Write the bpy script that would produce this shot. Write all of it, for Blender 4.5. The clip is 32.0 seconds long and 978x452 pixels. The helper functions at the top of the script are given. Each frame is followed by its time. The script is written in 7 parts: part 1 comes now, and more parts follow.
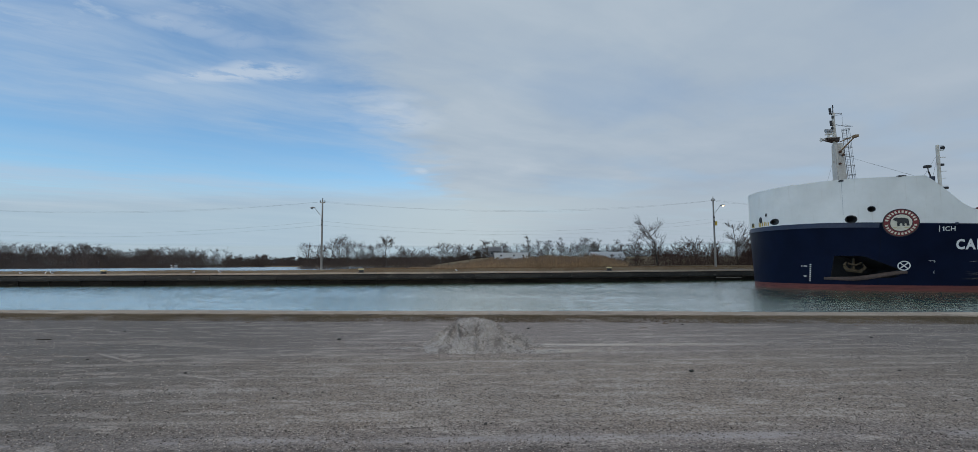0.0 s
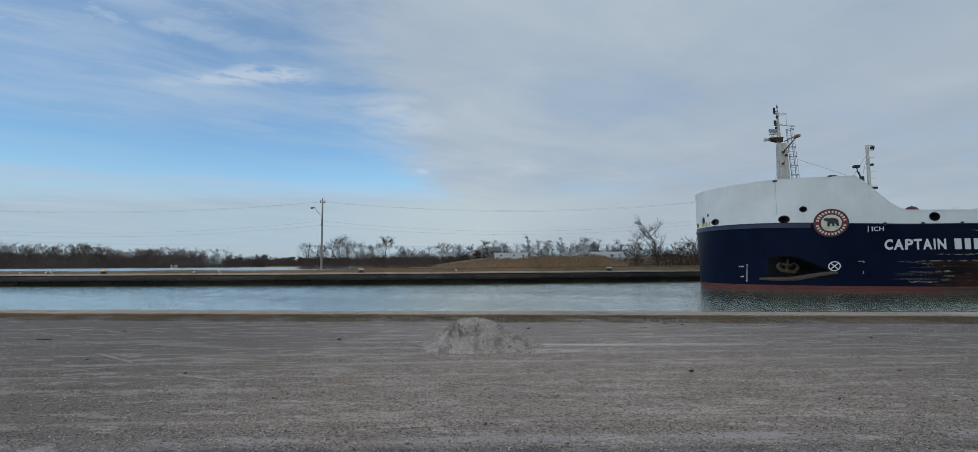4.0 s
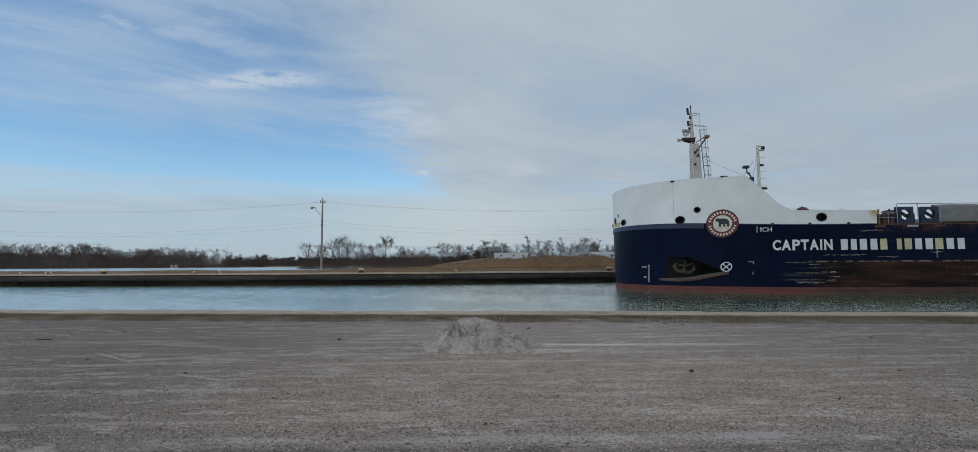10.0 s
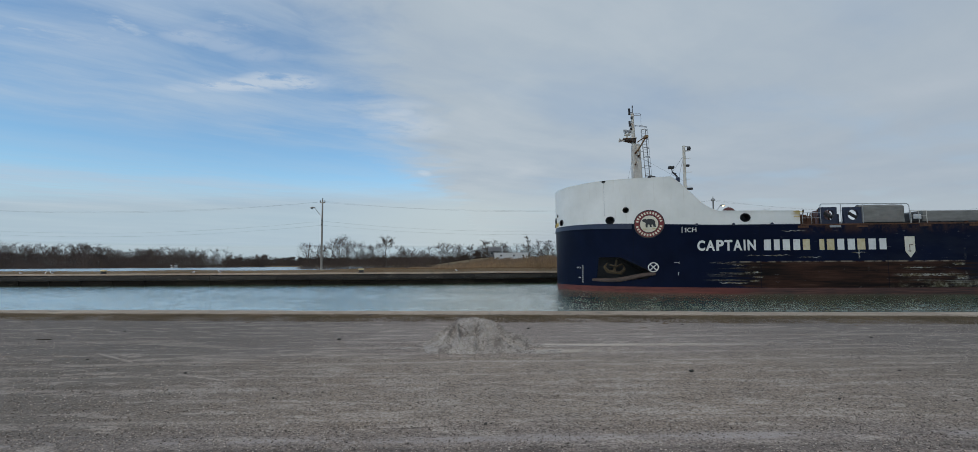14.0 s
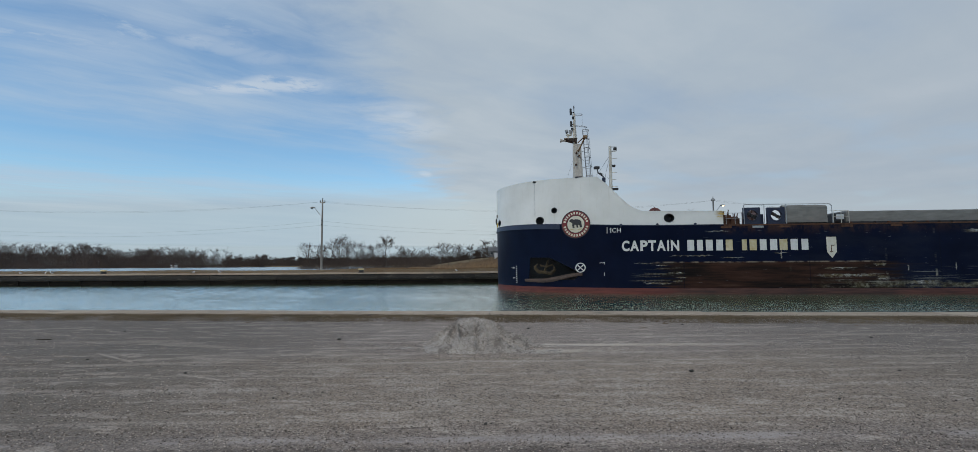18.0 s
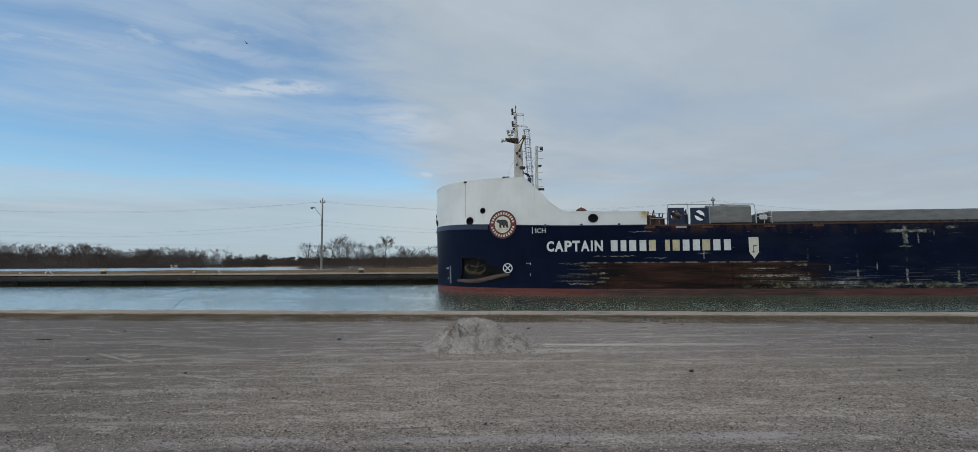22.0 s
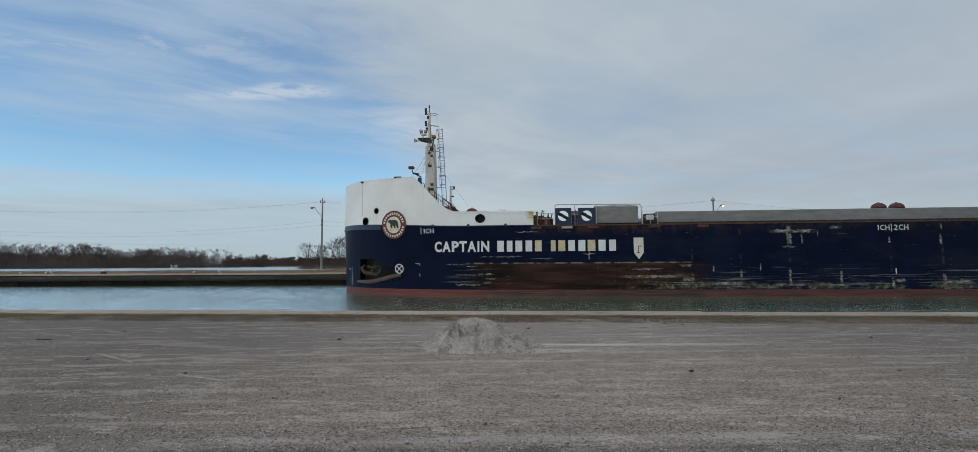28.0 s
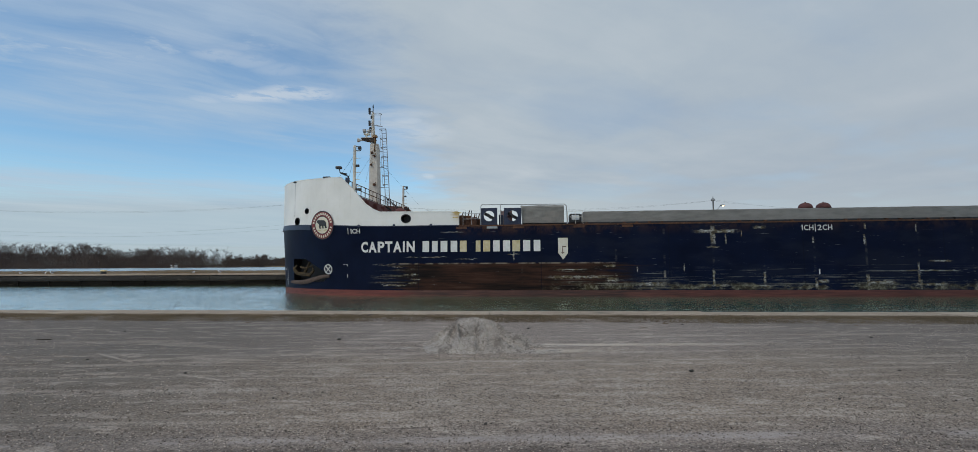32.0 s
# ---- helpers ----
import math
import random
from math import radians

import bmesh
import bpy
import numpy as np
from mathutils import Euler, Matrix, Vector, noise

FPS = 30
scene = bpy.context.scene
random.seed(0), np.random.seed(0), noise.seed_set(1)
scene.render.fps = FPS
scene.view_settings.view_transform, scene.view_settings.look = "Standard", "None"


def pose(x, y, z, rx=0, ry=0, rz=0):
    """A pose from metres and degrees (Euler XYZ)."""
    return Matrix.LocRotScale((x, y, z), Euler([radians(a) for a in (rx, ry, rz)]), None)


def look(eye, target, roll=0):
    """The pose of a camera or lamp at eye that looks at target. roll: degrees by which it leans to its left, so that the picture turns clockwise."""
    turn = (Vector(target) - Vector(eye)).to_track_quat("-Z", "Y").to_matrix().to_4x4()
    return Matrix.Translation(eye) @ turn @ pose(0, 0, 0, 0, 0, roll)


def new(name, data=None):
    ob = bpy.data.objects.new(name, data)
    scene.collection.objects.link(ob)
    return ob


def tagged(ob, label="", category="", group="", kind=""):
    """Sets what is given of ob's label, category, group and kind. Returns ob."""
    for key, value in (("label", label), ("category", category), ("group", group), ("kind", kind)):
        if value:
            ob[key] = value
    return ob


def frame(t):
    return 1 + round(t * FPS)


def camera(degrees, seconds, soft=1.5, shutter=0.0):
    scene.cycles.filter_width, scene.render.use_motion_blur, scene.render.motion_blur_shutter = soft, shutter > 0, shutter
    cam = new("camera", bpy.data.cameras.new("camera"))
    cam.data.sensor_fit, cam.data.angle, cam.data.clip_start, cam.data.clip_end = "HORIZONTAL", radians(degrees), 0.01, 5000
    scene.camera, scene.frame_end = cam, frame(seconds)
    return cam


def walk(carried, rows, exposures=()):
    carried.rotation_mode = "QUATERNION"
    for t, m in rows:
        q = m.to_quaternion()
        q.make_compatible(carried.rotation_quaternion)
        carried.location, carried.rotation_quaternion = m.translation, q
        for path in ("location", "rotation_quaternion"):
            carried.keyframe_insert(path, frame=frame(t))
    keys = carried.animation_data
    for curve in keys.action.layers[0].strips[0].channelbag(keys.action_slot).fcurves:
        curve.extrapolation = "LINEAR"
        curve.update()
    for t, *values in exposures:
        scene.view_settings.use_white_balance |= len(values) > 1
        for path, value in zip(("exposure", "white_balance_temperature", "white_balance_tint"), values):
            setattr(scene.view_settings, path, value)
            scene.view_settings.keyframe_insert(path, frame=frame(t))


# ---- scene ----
# the camera stands still on a tripod, 1.4 m over the gravel
cam = camera(89.6, 32.0, soft=0.6)
EYE = (0.0, 0.0, 2.654)
TILT = radians(4.474)
STAND = look(EYE, (0.0, math.cos(TILT), EYE[2] + math.sin(TILT)), roll=-0.338)
walk(cam, [(0.0, STAND), (32.0, STAND)], [(0.0, 0.0, 6450, 10), (8.0, 0.01, 6600, 10), (14.0, 0.02, 6680, 10), (24.0, 0.03, 6720, 10), (32.0, 0.04, 6780, 10)])

# ---- light ----
SUN_ELEV, SUN_AZ = radians(46), radians(-138)      # azimuth from +y towards +x
world = bpy.data.worlds.new("sky")
scene.world = world
world.use_nodes = True
wn = world.node_tree
wn.nodes.clear()
sky = wn.nodes.new("ShaderNodeTexSky")
sky.sky_type, sky.sun_disc = "NISHITA", False
sky.sun_elevation, sky.sun_rotation = SUN_ELEV, SUN_AZ
sky.air_density, sky.dust_density, sky.ozone_density = 1.0, 0.2, 2.5
back = wn.nodes.new("ShaderNodeBackground")
back.inputs["Strength"].default_value = 0.14
wout = wn.nodes.new("ShaderNodeOutputWorld")
haze_co = wn.nodes.new("ShaderNodeTexCoord")
haze_z = wn.nodes.new("ShaderNodeSeparateXYZ")
haze_f = wn.nodes.new("ShaderNodeMapRange")
haze_f.interpolation_type = "SMOOTHSTEP"
for k, v in (("From Min", 0.17), ("From Max", 0.03), ("To Min", 0.0), ("To Max", 1.0)):
    haze_f.inputs[k].default_value = v
haze = wn.nodes.new("ShaderNodeMix")
haze.data_type = "RGBA"
haze.inputs[7].default_value = (2.95, 3.70, 4.20, 1)     # pale haze low over the land
wn.links.new(haze_co.outputs["Generated"], haze_z.inputs[0])
wn.links.new(haze_z.outputs[2], haze_f.inputs["Value"])
wn.links.new(haze_f.outputs[0], haze.inputs[0])
vivid = wn.nodes.new("ShaderNodeHueSaturation")
vivid.inputs["Saturation"].default_value = 1.12
wn.links.new(sky.outputs[0], vivid.inputs["Color"])
tint = wn.nodes.new("ShaderNodeMix")
tint.data_type, tint.blend_type = "RGBA", "MULTIPLY"
tint.inputs[0].default_value = 1.0
tint.inputs[7].default_value = (0.90, 1.03, 1.03, 1)      # winter air, a little towards cyan
wn.links.new(vivid.outputs[0], tint.inputs[6])
wn.links.new(tint.outputs[2], haze.inputs[6])
wn.links.new(haze.outputs[2], back.inputs["Color"])
wn.links.new(back.outputs[0], wout.inputs["Surface"])

sun = new("sun", bpy.data.lights.new("sun", "SUN"))
sun.data.energy, sun.data.angle, sun.data.color = 2.5, radians(24), (1.0, 0.86, 0.68)
sun_from = Vector((math.sin(SUN_AZ) * math.cos(SUN_ELEV), math.cos(SUN_AZ) * math.cos(SUN_ELEV), math.sin(SUN_ELEV)))
sun.matrix_world = look(sun_from * 100, (0, 0, 0))


# ---- helpers of this scene ----
def clamp(v, a=0.0, b=1.0):
    return max(a, min(b, v))


def lerp(a, b, t):
    return a + (b - a) * t


def smooth(a, b, v):
    t = clamp((v - a) / (b - a))
    return t * t * (3 - 2 * t)


def mesh_of(name, verts, faces, mats=(), smooth_shade=False):
    me = bpy.data.meshes.new(name)
    me.from_pydata(verts, [], faces)
    for m in mats:
        me.materials.append(m)
    if smooth_shade:
        me.polygons.foreach_set("use_smooth", [True] * len(me.polygons))
    me.update()
    return me


def part(name, bm, material, parent=None, label="", smooth_shade=False):
    me = bpy.data.meshes.new(name)
    bm.to_mesh(me)
    bm.free()
    me.materials.append(material)
    if smooth_shade:
        me.polygons.foreach_set("use_smooth", [True] * len(me.polygons))
    ob = new(name, me)
    ob.parent = parent
    if label:
        tagged(ob, label)
    return ob


def part_raw(name, verts, faces, material, parent=None, label="", smooth_shade=False, kind=""):
    ob = new(name, mesh_of(name, verts, faces, (material,), smooth_shade))
    ob.parent = parent
    return tagged(ob, label, kind=kind)


def thing(name, label, category, m, group="", kind=""):
    ob = new(name)
    ob.empty_display_size = 0.3
    ob.matrix_basis = m
    return tagged(ob, label, category, group, kind)


def box(bm, x0, x1, y0, y1, z0, z1, bevel=0.0):
    r = bmesh.ops.create_cube(bm, size=1.0)
    m = Matrix.Translation(((x0 + x1) / 2, (y0 + y1) / 2, (z0 + z1) / 2)) @ Matrix.Diagonal((x1 - x0, y1 - y0, z1 - z0, 1))
    bmesh.ops.transform(bm, matrix=m, verts=r["verts"])
    if bevel:
        es = list({e for v in r["verts"] for e in v.link_edges})
        bmesh.ops.bevel(bm, geom=es, offset=bevel, segments=2, affect="EDGES", profile=0.5)
    return bm


def rod(bm, a, b, r0, r1=None, n=8):
    a, b = Vector(a), Vector(b)
    r1 = r0 if r1 is None else r1
    q = (b - a).to_track_quat("Z", "Y").to_matrix().to_4x4()
    m = Matrix.Translation((a + b) / 2) @ q
    bmesh.ops.create_cone(bm, cap_ends=True, segments=n, radius1=r0, radius2=max(r1, 1e-4), depth=(b - a).length, matrix=m)
    return bm


def chain(bm, pts, r, n=6):
    for a, b in zip(pts, pts[1:]):
        rod(bm, a, b, r, r, n)
    return bm


def ball(bm, c, r, sx=1, sy=1, sz=1, n=12):
    m = Matrix.Translation(c) @ Matrix.Diagonal((sx, sy, sz, 1))
    bmesh.ops.create_uvsphere(bm, u_segments=n, v_segments=max(5, n // 2), radius=r, matrix=m)
    return bm


def ring(bm, c, r_in, r_out, y0, y1, n=24):
    """A flat ring about the y axis, from y0 to y1."""
    loops = []
    for r, y in ((r_in, y0), (r_out, y0), (r_out, y1), (r_in, y1)):
        loops.append([bm.verts.new((c[0] + r * math.cos(6.28318 * i / n), c[1] + y, c[2] + r * math.sin(6.28318 * i / n))) for i in range(n)])
    for k in range(4):
        A, B = loops[k], loops[(k + 1) % 4]
        for i in range(n):
            j = (i + 1) % n
            bm.faces.new((A[i], A[j], B[j], B[i]))
    return bm


def B():
    return bmesh.new()


# ---- materials ----
def nodes(name):
    m = bpy.data.materials.new(name)
    m.use_nodes = True
    nt = m.node_tree
    return m, nt, nt.nodes["Principled BSDF"]


def add(nt, kind, **sets):
    n = nt.nodes.new(kind)
    for k, v in sets.items():
        if k in n.inputs:
            n.inputs[k].default_value = v
    return n


def link(nt, a, b):
    nt.links.new(a, b)


def ramp(nt, src, stops):
    r = nt.nodes.new("ShaderNodeValToRGB")
    el = r.color_ramp.elements
    while len(el) < len(stops):
        el.new(0.5)
    for e, (p, c) in zip(el, stops):
        e.position, e.color = p, (*c, 1) if len(c) == 3 else c
    link(nt, src, r.inputs[0])
    return r.outputs[0]


def gray(nt, src, lo, hi, a=0.0, b=1.0):
    m = nt.nodes.new("ShaderNodeMapRange")
    for k, v in (("From Min", lo), ("From Max", hi), ("To Min", a), ("To Max", b)):
        m.inputs[k].default_value = v
    m.interpolation_type = "SMOOTHSTEP"
    link(nt, src, m.inputs["Value"])
    return m.outputs[0]


def calc(nt, op, a, b=0.0):
    m = nt.nodes.new("ShaderNodeMath")
    m.operation = op
    for i, v in enumerate((a, b)):
        if hasattr(v, "is_linked"):
            link(nt, v, m.inputs[i])
        else:
            m.inputs[i].default_value = v
    return m.outputs[0]


def blend(nt, f, a, b):
    m = nt.nodes.new("ShaderNodeMix")
    m.data_type = "RGBA"
    for i, v in ((0, f), (6, a), (7, b)):
        if hasattr(v, "is_linked"):
            link(nt, v, m.inputs[i])
        else:
            m.inputs[i].default_value = (*v, 1) if isinstance(v, tuple) else v
    return m.outputs[2]


def place(nt, scale=(1, 1, 1), shift=(0, 0, 0)):
    c = nt.nodes.new("ShaderNodeTexCoord")
    m = nt.nodes.new("ShaderNodeMapping")
    m.inputs["Scale"].default_value, m.inputs["Location"].default_value = scale, shift
    link(nt, c.outputs["Object"], m.inputs["Vector"])
    return m.outputs[0]


def grain(nt, vec, scale, detail=4.0, rough=0.6, distort=0.0):
    n = add(nt, "ShaderNodeTexNoise", Scale=scale, Detail=detail, Roughness=rough, Distortion=distort)
    link(nt, vec, n.inputs["Vector"])
    return n.outputs[0]


def relief(nt, bsdf, h, strength=0.3, dist=0.02):
    b = add(nt, "ShaderNodeBump", Strength=strength, Distance=dist)
    link(nt, h, b.inputs["Height"])
    link(nt, b.outputs[0], bsdf.inputs["Normal"])


def surf(name, c1, c2, scale=8.0, roughness=0.8, bump=0.25, dist=0.01, metal=0.0, stretch=(1, 1, 1), stain=None, each=0.0):
    """A surface with grain, a second, larger variation and a relief; stain: a third colour in patches."""
    m, nt, bs = nodes(name)
    v = place(nt, stretch)
    fine, large = grain(nt, v, scale, 6), grain(nt, v, scale * 0.09, 3)
    mix = calc(nt, "ADD", calc(nt, "MULTIPLY", fine, 0.55), calc(nt, "MULTIPLY", large, 0.45))
    col = ramp(nt, mix, [(0.36, c1), (0.64, c2)])
    if stain:
        col = blend(nt, gray(nt, grain(nt, v, scale * 0.25, 8, 0.7), 0.56, 0.70), col, stain)
    if each:
        info = nt.nodes.new("ShaderNodeObjectInfo")
        hsv = nt.nodes.new("ShaderNodeHueSaturation")
        link(nt, gray(nt, info.outputs["Random"], 0, 1, 1 - each, 1 + each), hsv.inputs["Value"])
        link(nt, col, hsv.inputs["Color"])
        col = hsv.outputs[0]
    link(nt, col, bs.inputs["Base Color"])
    bs.inputs["Roughness"].default_value, bs.inputs["Metallic"].default_value = roughness, metal
    if bump:
        relief(nt, bs, fine, bump, dist)
    return m
# pale lines on the yard, skid marks and spilled dust: start, end, strength, half width
SKIDS = ((-4.13, 6.58, -3.21, 6.15, 0.8, 0.045), (-6.41, 8.16, -5.14, 7.31, 0.7, 0.045), (-1.31, 5.30, -0.88, 5.08, 0.6, 0.04), (1.62, 6.32, 1.31, 5.01, 0.55, 0.05), (1.27, 4.91, 1.25, 4.65, 0.5, 0.05),
         (-3.62, 7.75, -2.72, 7.93, 0.6, 0.045), (0.3, 8.66, 4.6, 8.70, 0.75, 0.16), (0.1, 8.08, 1.9, 8.12, 0.6, 0.12), (-2.6, 8.55, -0.9, 8.45, 0.7, 0.10))


def gravel_material():
    """Packed limestone gravel: coarse grit, pale dry streaks along the road, damp patches, a few skid lines."""
    m, nt, bs = nodes("packed_gravel")
    v = place(nt)
    chips = grain(nt, v, 70, 5, 0.9)
    cells = add(nt, "ShaderNodeTexVoronoi", Scale=58.0)
    link(nt, v, cells.inputs["Vector"])
    cell_rgb = nt.nodes.new("ShaderNodeSeparateColor")
    link(nt, cells.outputs["Color"], cell_rgb.inputs[0])
    pebble = cell_rgb.outputs[0]
    grit = grain(nt, place(nt, (1, 0.85, 1), (2, 7, 0)), 24, 6, 0.8)
    mid = grain(nt, v, 4.5, 6, 0.7)
    wide = grain(nt, v, 0.5, 4, 0.6)
    base = ramp(nt, chips, [(0.36, (0.160, 0.123, 0.094)), (0.5, (0.720, 0.575, 0.455)), (0.64, (0.90, 0.785, 0.675))])
    warm = blend(nt, calc(nt, "MULTIPLY", gray(nt, wide, 0.4, 0.62), 0.45), base, (0.62, 0.470, 0.355))
    spl = nt.nodes.new("ShaderNodeSeparateXYZ")
    link(nt, place(nt), spl.inputs[0])
    px, py = spl.outputs[0], spl.outputs[1]
    cool = ramp(nt, chips, [(0.36, (0.120, 0.097, 0.087)), (0.5, (0.600, 0.492, 0.442)), (0.64, (0.86, 0.74, 0.685))])
    fresh = gray(nt, calc(nt, "ADD", py, calc(nt, "MULTIPLY", wide, 3.0)), 8.6, 10.2)
    near = calc(nt, "MULTIPLY", gray(nt, calc(nt, "ADD", py, calc(nt, "MULTIPLY", wide, 1.4)), 5.5, 4.7), 0.75)
    warm = blend(nt, calc(nt, "MAXIMUM", fresh, near), warm, cool)
    # damp patches, then grit at three sizes: dark hollows and pale stones
    blot = grain(nt, place(nt, (0.9, 2.4, 1), (5, 2, 0)), 2.2, 6, 0.72, 0.4)
    fine = grain(nt, place(nt, (1, 0.75, 1), (1, 3, 0)), 30, 3, 0.6)
    col = blend(nt, gray(nt, mid, 0.46, 0.70, 0.0, 0.28), warm, (0.20, 0.158, 0.136))
    col = blend(nt, gray(nt, blot, 0.56, 0.38, 0.0, 0.26), col, (0.170, 0.135, 0.117))
    col = blend(nt, gray(nt, grit, 0.48, 0.32, 0.0, 0.42), col, (0.080, 0.064, 0.055))
    col = blend(nt, gray(nt, fine, 0.48, 0.32, 0.0, 0.40), col, (0.080, 0.064, 0.055))
    col = blend(nt, gray(nt, grit, 0.53, 0.68, 0.0, 0.75), col, (0.86, 0.74, 0.655))
    col = blend(nt, gray(nt, pebble, 0.30, 0.0, 0.0, 0.70), col, (0.10, 0.082, 0.072))
    col = blend(nt, gray(nt, pebble, 0.72, 1.0, 0.0, 0.75), col, (0.86, 0.755, 0.68))
    # darker towards both sides, away from the heap: the lens's falloff put into the gravel colour
    lens_falloff = calc(nt, "MAXIMUM", gray(nt, px, -0.5, -6.0, 0.0, 0.72), gray(nt, px, 2.6, 7.5, 0.0, 0.46))
    col = blend(nt, calc(nt, "MULTIPLY", lens_falloff, gray(nt, blot, 0.35, 0.65, 0.65, 1.0)), col, (0.185, 0.158, 0.136))
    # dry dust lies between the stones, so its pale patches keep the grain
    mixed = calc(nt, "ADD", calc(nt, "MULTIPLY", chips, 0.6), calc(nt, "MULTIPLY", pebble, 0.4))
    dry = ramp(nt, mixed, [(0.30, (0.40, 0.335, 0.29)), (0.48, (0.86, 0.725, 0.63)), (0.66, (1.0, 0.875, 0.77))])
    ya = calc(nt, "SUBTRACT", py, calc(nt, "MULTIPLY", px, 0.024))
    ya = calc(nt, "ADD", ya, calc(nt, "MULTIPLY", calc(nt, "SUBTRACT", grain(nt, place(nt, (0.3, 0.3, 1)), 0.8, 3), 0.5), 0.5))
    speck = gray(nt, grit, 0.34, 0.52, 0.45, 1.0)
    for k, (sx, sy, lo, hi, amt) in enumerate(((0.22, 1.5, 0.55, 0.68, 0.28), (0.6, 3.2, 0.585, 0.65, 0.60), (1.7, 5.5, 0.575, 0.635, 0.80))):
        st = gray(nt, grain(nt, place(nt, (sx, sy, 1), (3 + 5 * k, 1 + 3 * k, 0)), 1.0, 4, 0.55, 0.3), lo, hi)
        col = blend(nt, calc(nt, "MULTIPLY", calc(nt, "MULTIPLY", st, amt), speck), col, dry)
    for lane, wid, amt in ((5.85, 0.15, 0.90), (7.35, 0.12, 0.75), (6.55, 0.09, 0.65), (8.05, 0.10, 0.6), (5.05, 0.07, 0.55), (9.6, 0.16, 0.5), (4.62, 0.06, 0.5)):
        rut = gray(nt, calc(nt, "ABSOLUTE", calc(nt, "SUBTRACT", ya, lane)), wid, wid * 0.25)
        rut = calc(nt, "MULTIPLY", calc(nt, "MULTIPLY", rut, amt), gray(nt, grain(nt, place(nt, (0.5, 2.5, 1), (lane, 2, 0)), 1.0, 6, 0.7), 0.40, 0.54))
        col = blend(nt, calc(nt, "MULTIPLY", rut, speck), col, dry)
    # the same painted lens falloff again, over the dust and tracks
    col = blend(nt, calc(nt, "MULTIPLY", lens_falloff, 0.42), col, (0.225, 0.206, 0.178))
    # chalky edge of a wheel rut close by, with a damp hollow in front of it
    chalk = calc(nt, "MULTIPLY", gray(nt, calc(nt, "ABSOLUTE", calc(nt, "SUBTRACT", ya, 4.12)), 0.16, 0.03), gray(nt, grain(nt, place(nt, (0.6, 1.5, 1)), 1.1, 5, 0.7), 0.40, 0.58))
    col = blend(nt, calc(nt, "MULTIPLY", calc(nt, "MULTIPLY", chalk, 0.75), speck), col, (0.86, 0.76, 0.73))
    damp = calc(nt, "MULTIPLY", gray(nt, calc(nt, "ABSOLUTE", calc(nt, "SUBTRACT", ya, 3.82)), 0.14, 0.04), gray(nt, mid, 0.35, 0.6, 0.2, 0.55))
    col = blend(nt, damp, col, (0.110, 0.088, 0.080))
    # skid lines crossing the tracks
    for x0, y0, x1, y1, amt, wid in SKIDS:
        dx, dy = x1 - x0, y1 - y0
        ln = math.hypot(dx, dy)
        ux, uy = dx / ln, dy / ln
        rx, ry = calc(nt, "SUBTRACT", px, x0), calc(nt, "SUBTRACT", py, y0)
        al = calc(nt, "ADD", calc(nt, "MULTIPLY", rx, ux), calc(nt, "MULTIPLY", ry, uy))
        ac = calc(nt, "ABSOLUTE", calc(nt, "SUBTRACT", calc(nt, "MULTIPLY", rx, uy), calc(nt, "MULTIPLY", ry, ux)))
        on = calc(nt, "MULTIPLY", gray(nt, ac, wid, wid * 0.27), gray(nt, calc(nt, "ABSOLUTE", calc(nt, "SUBTRACT", al, ln / 2)), ln * 0.55, ln * 0.35))
        col = blend(nt, calc(nt, "MULTIPLY", calc(nt, "MULTIPLY", on, amt), speck), col, dry)
    damp_all = nt.nodes.new("ShaderNodeMix")           # the whole yard is a little damp and cool
    damp_all.data_type, damp_all.blend_type = "RGBA", "MULTIPLY"
    damp_all.inputs[0].default_value = 1.0
    damp_all.inputs[7].default_value = (0.528, 0.526, 0.522, 1)
    link(nt, col, damp_all.inputs[6])
    link(nt, damp_all.outputs[2], bs.inputs["Base Color"])
    bs.inputs["Roughness"].default_value = 0.92
    relief(nt, bs, calc(nt, "ADD", chips, calc(nt, "ADD", calc(nt, "MULTIPLY", mid, 1.0), calc(nt, "MULTIPLY", calc(nt, "ADD", grit, pebble), 0.7))), 0.5, 0.014)
    return m


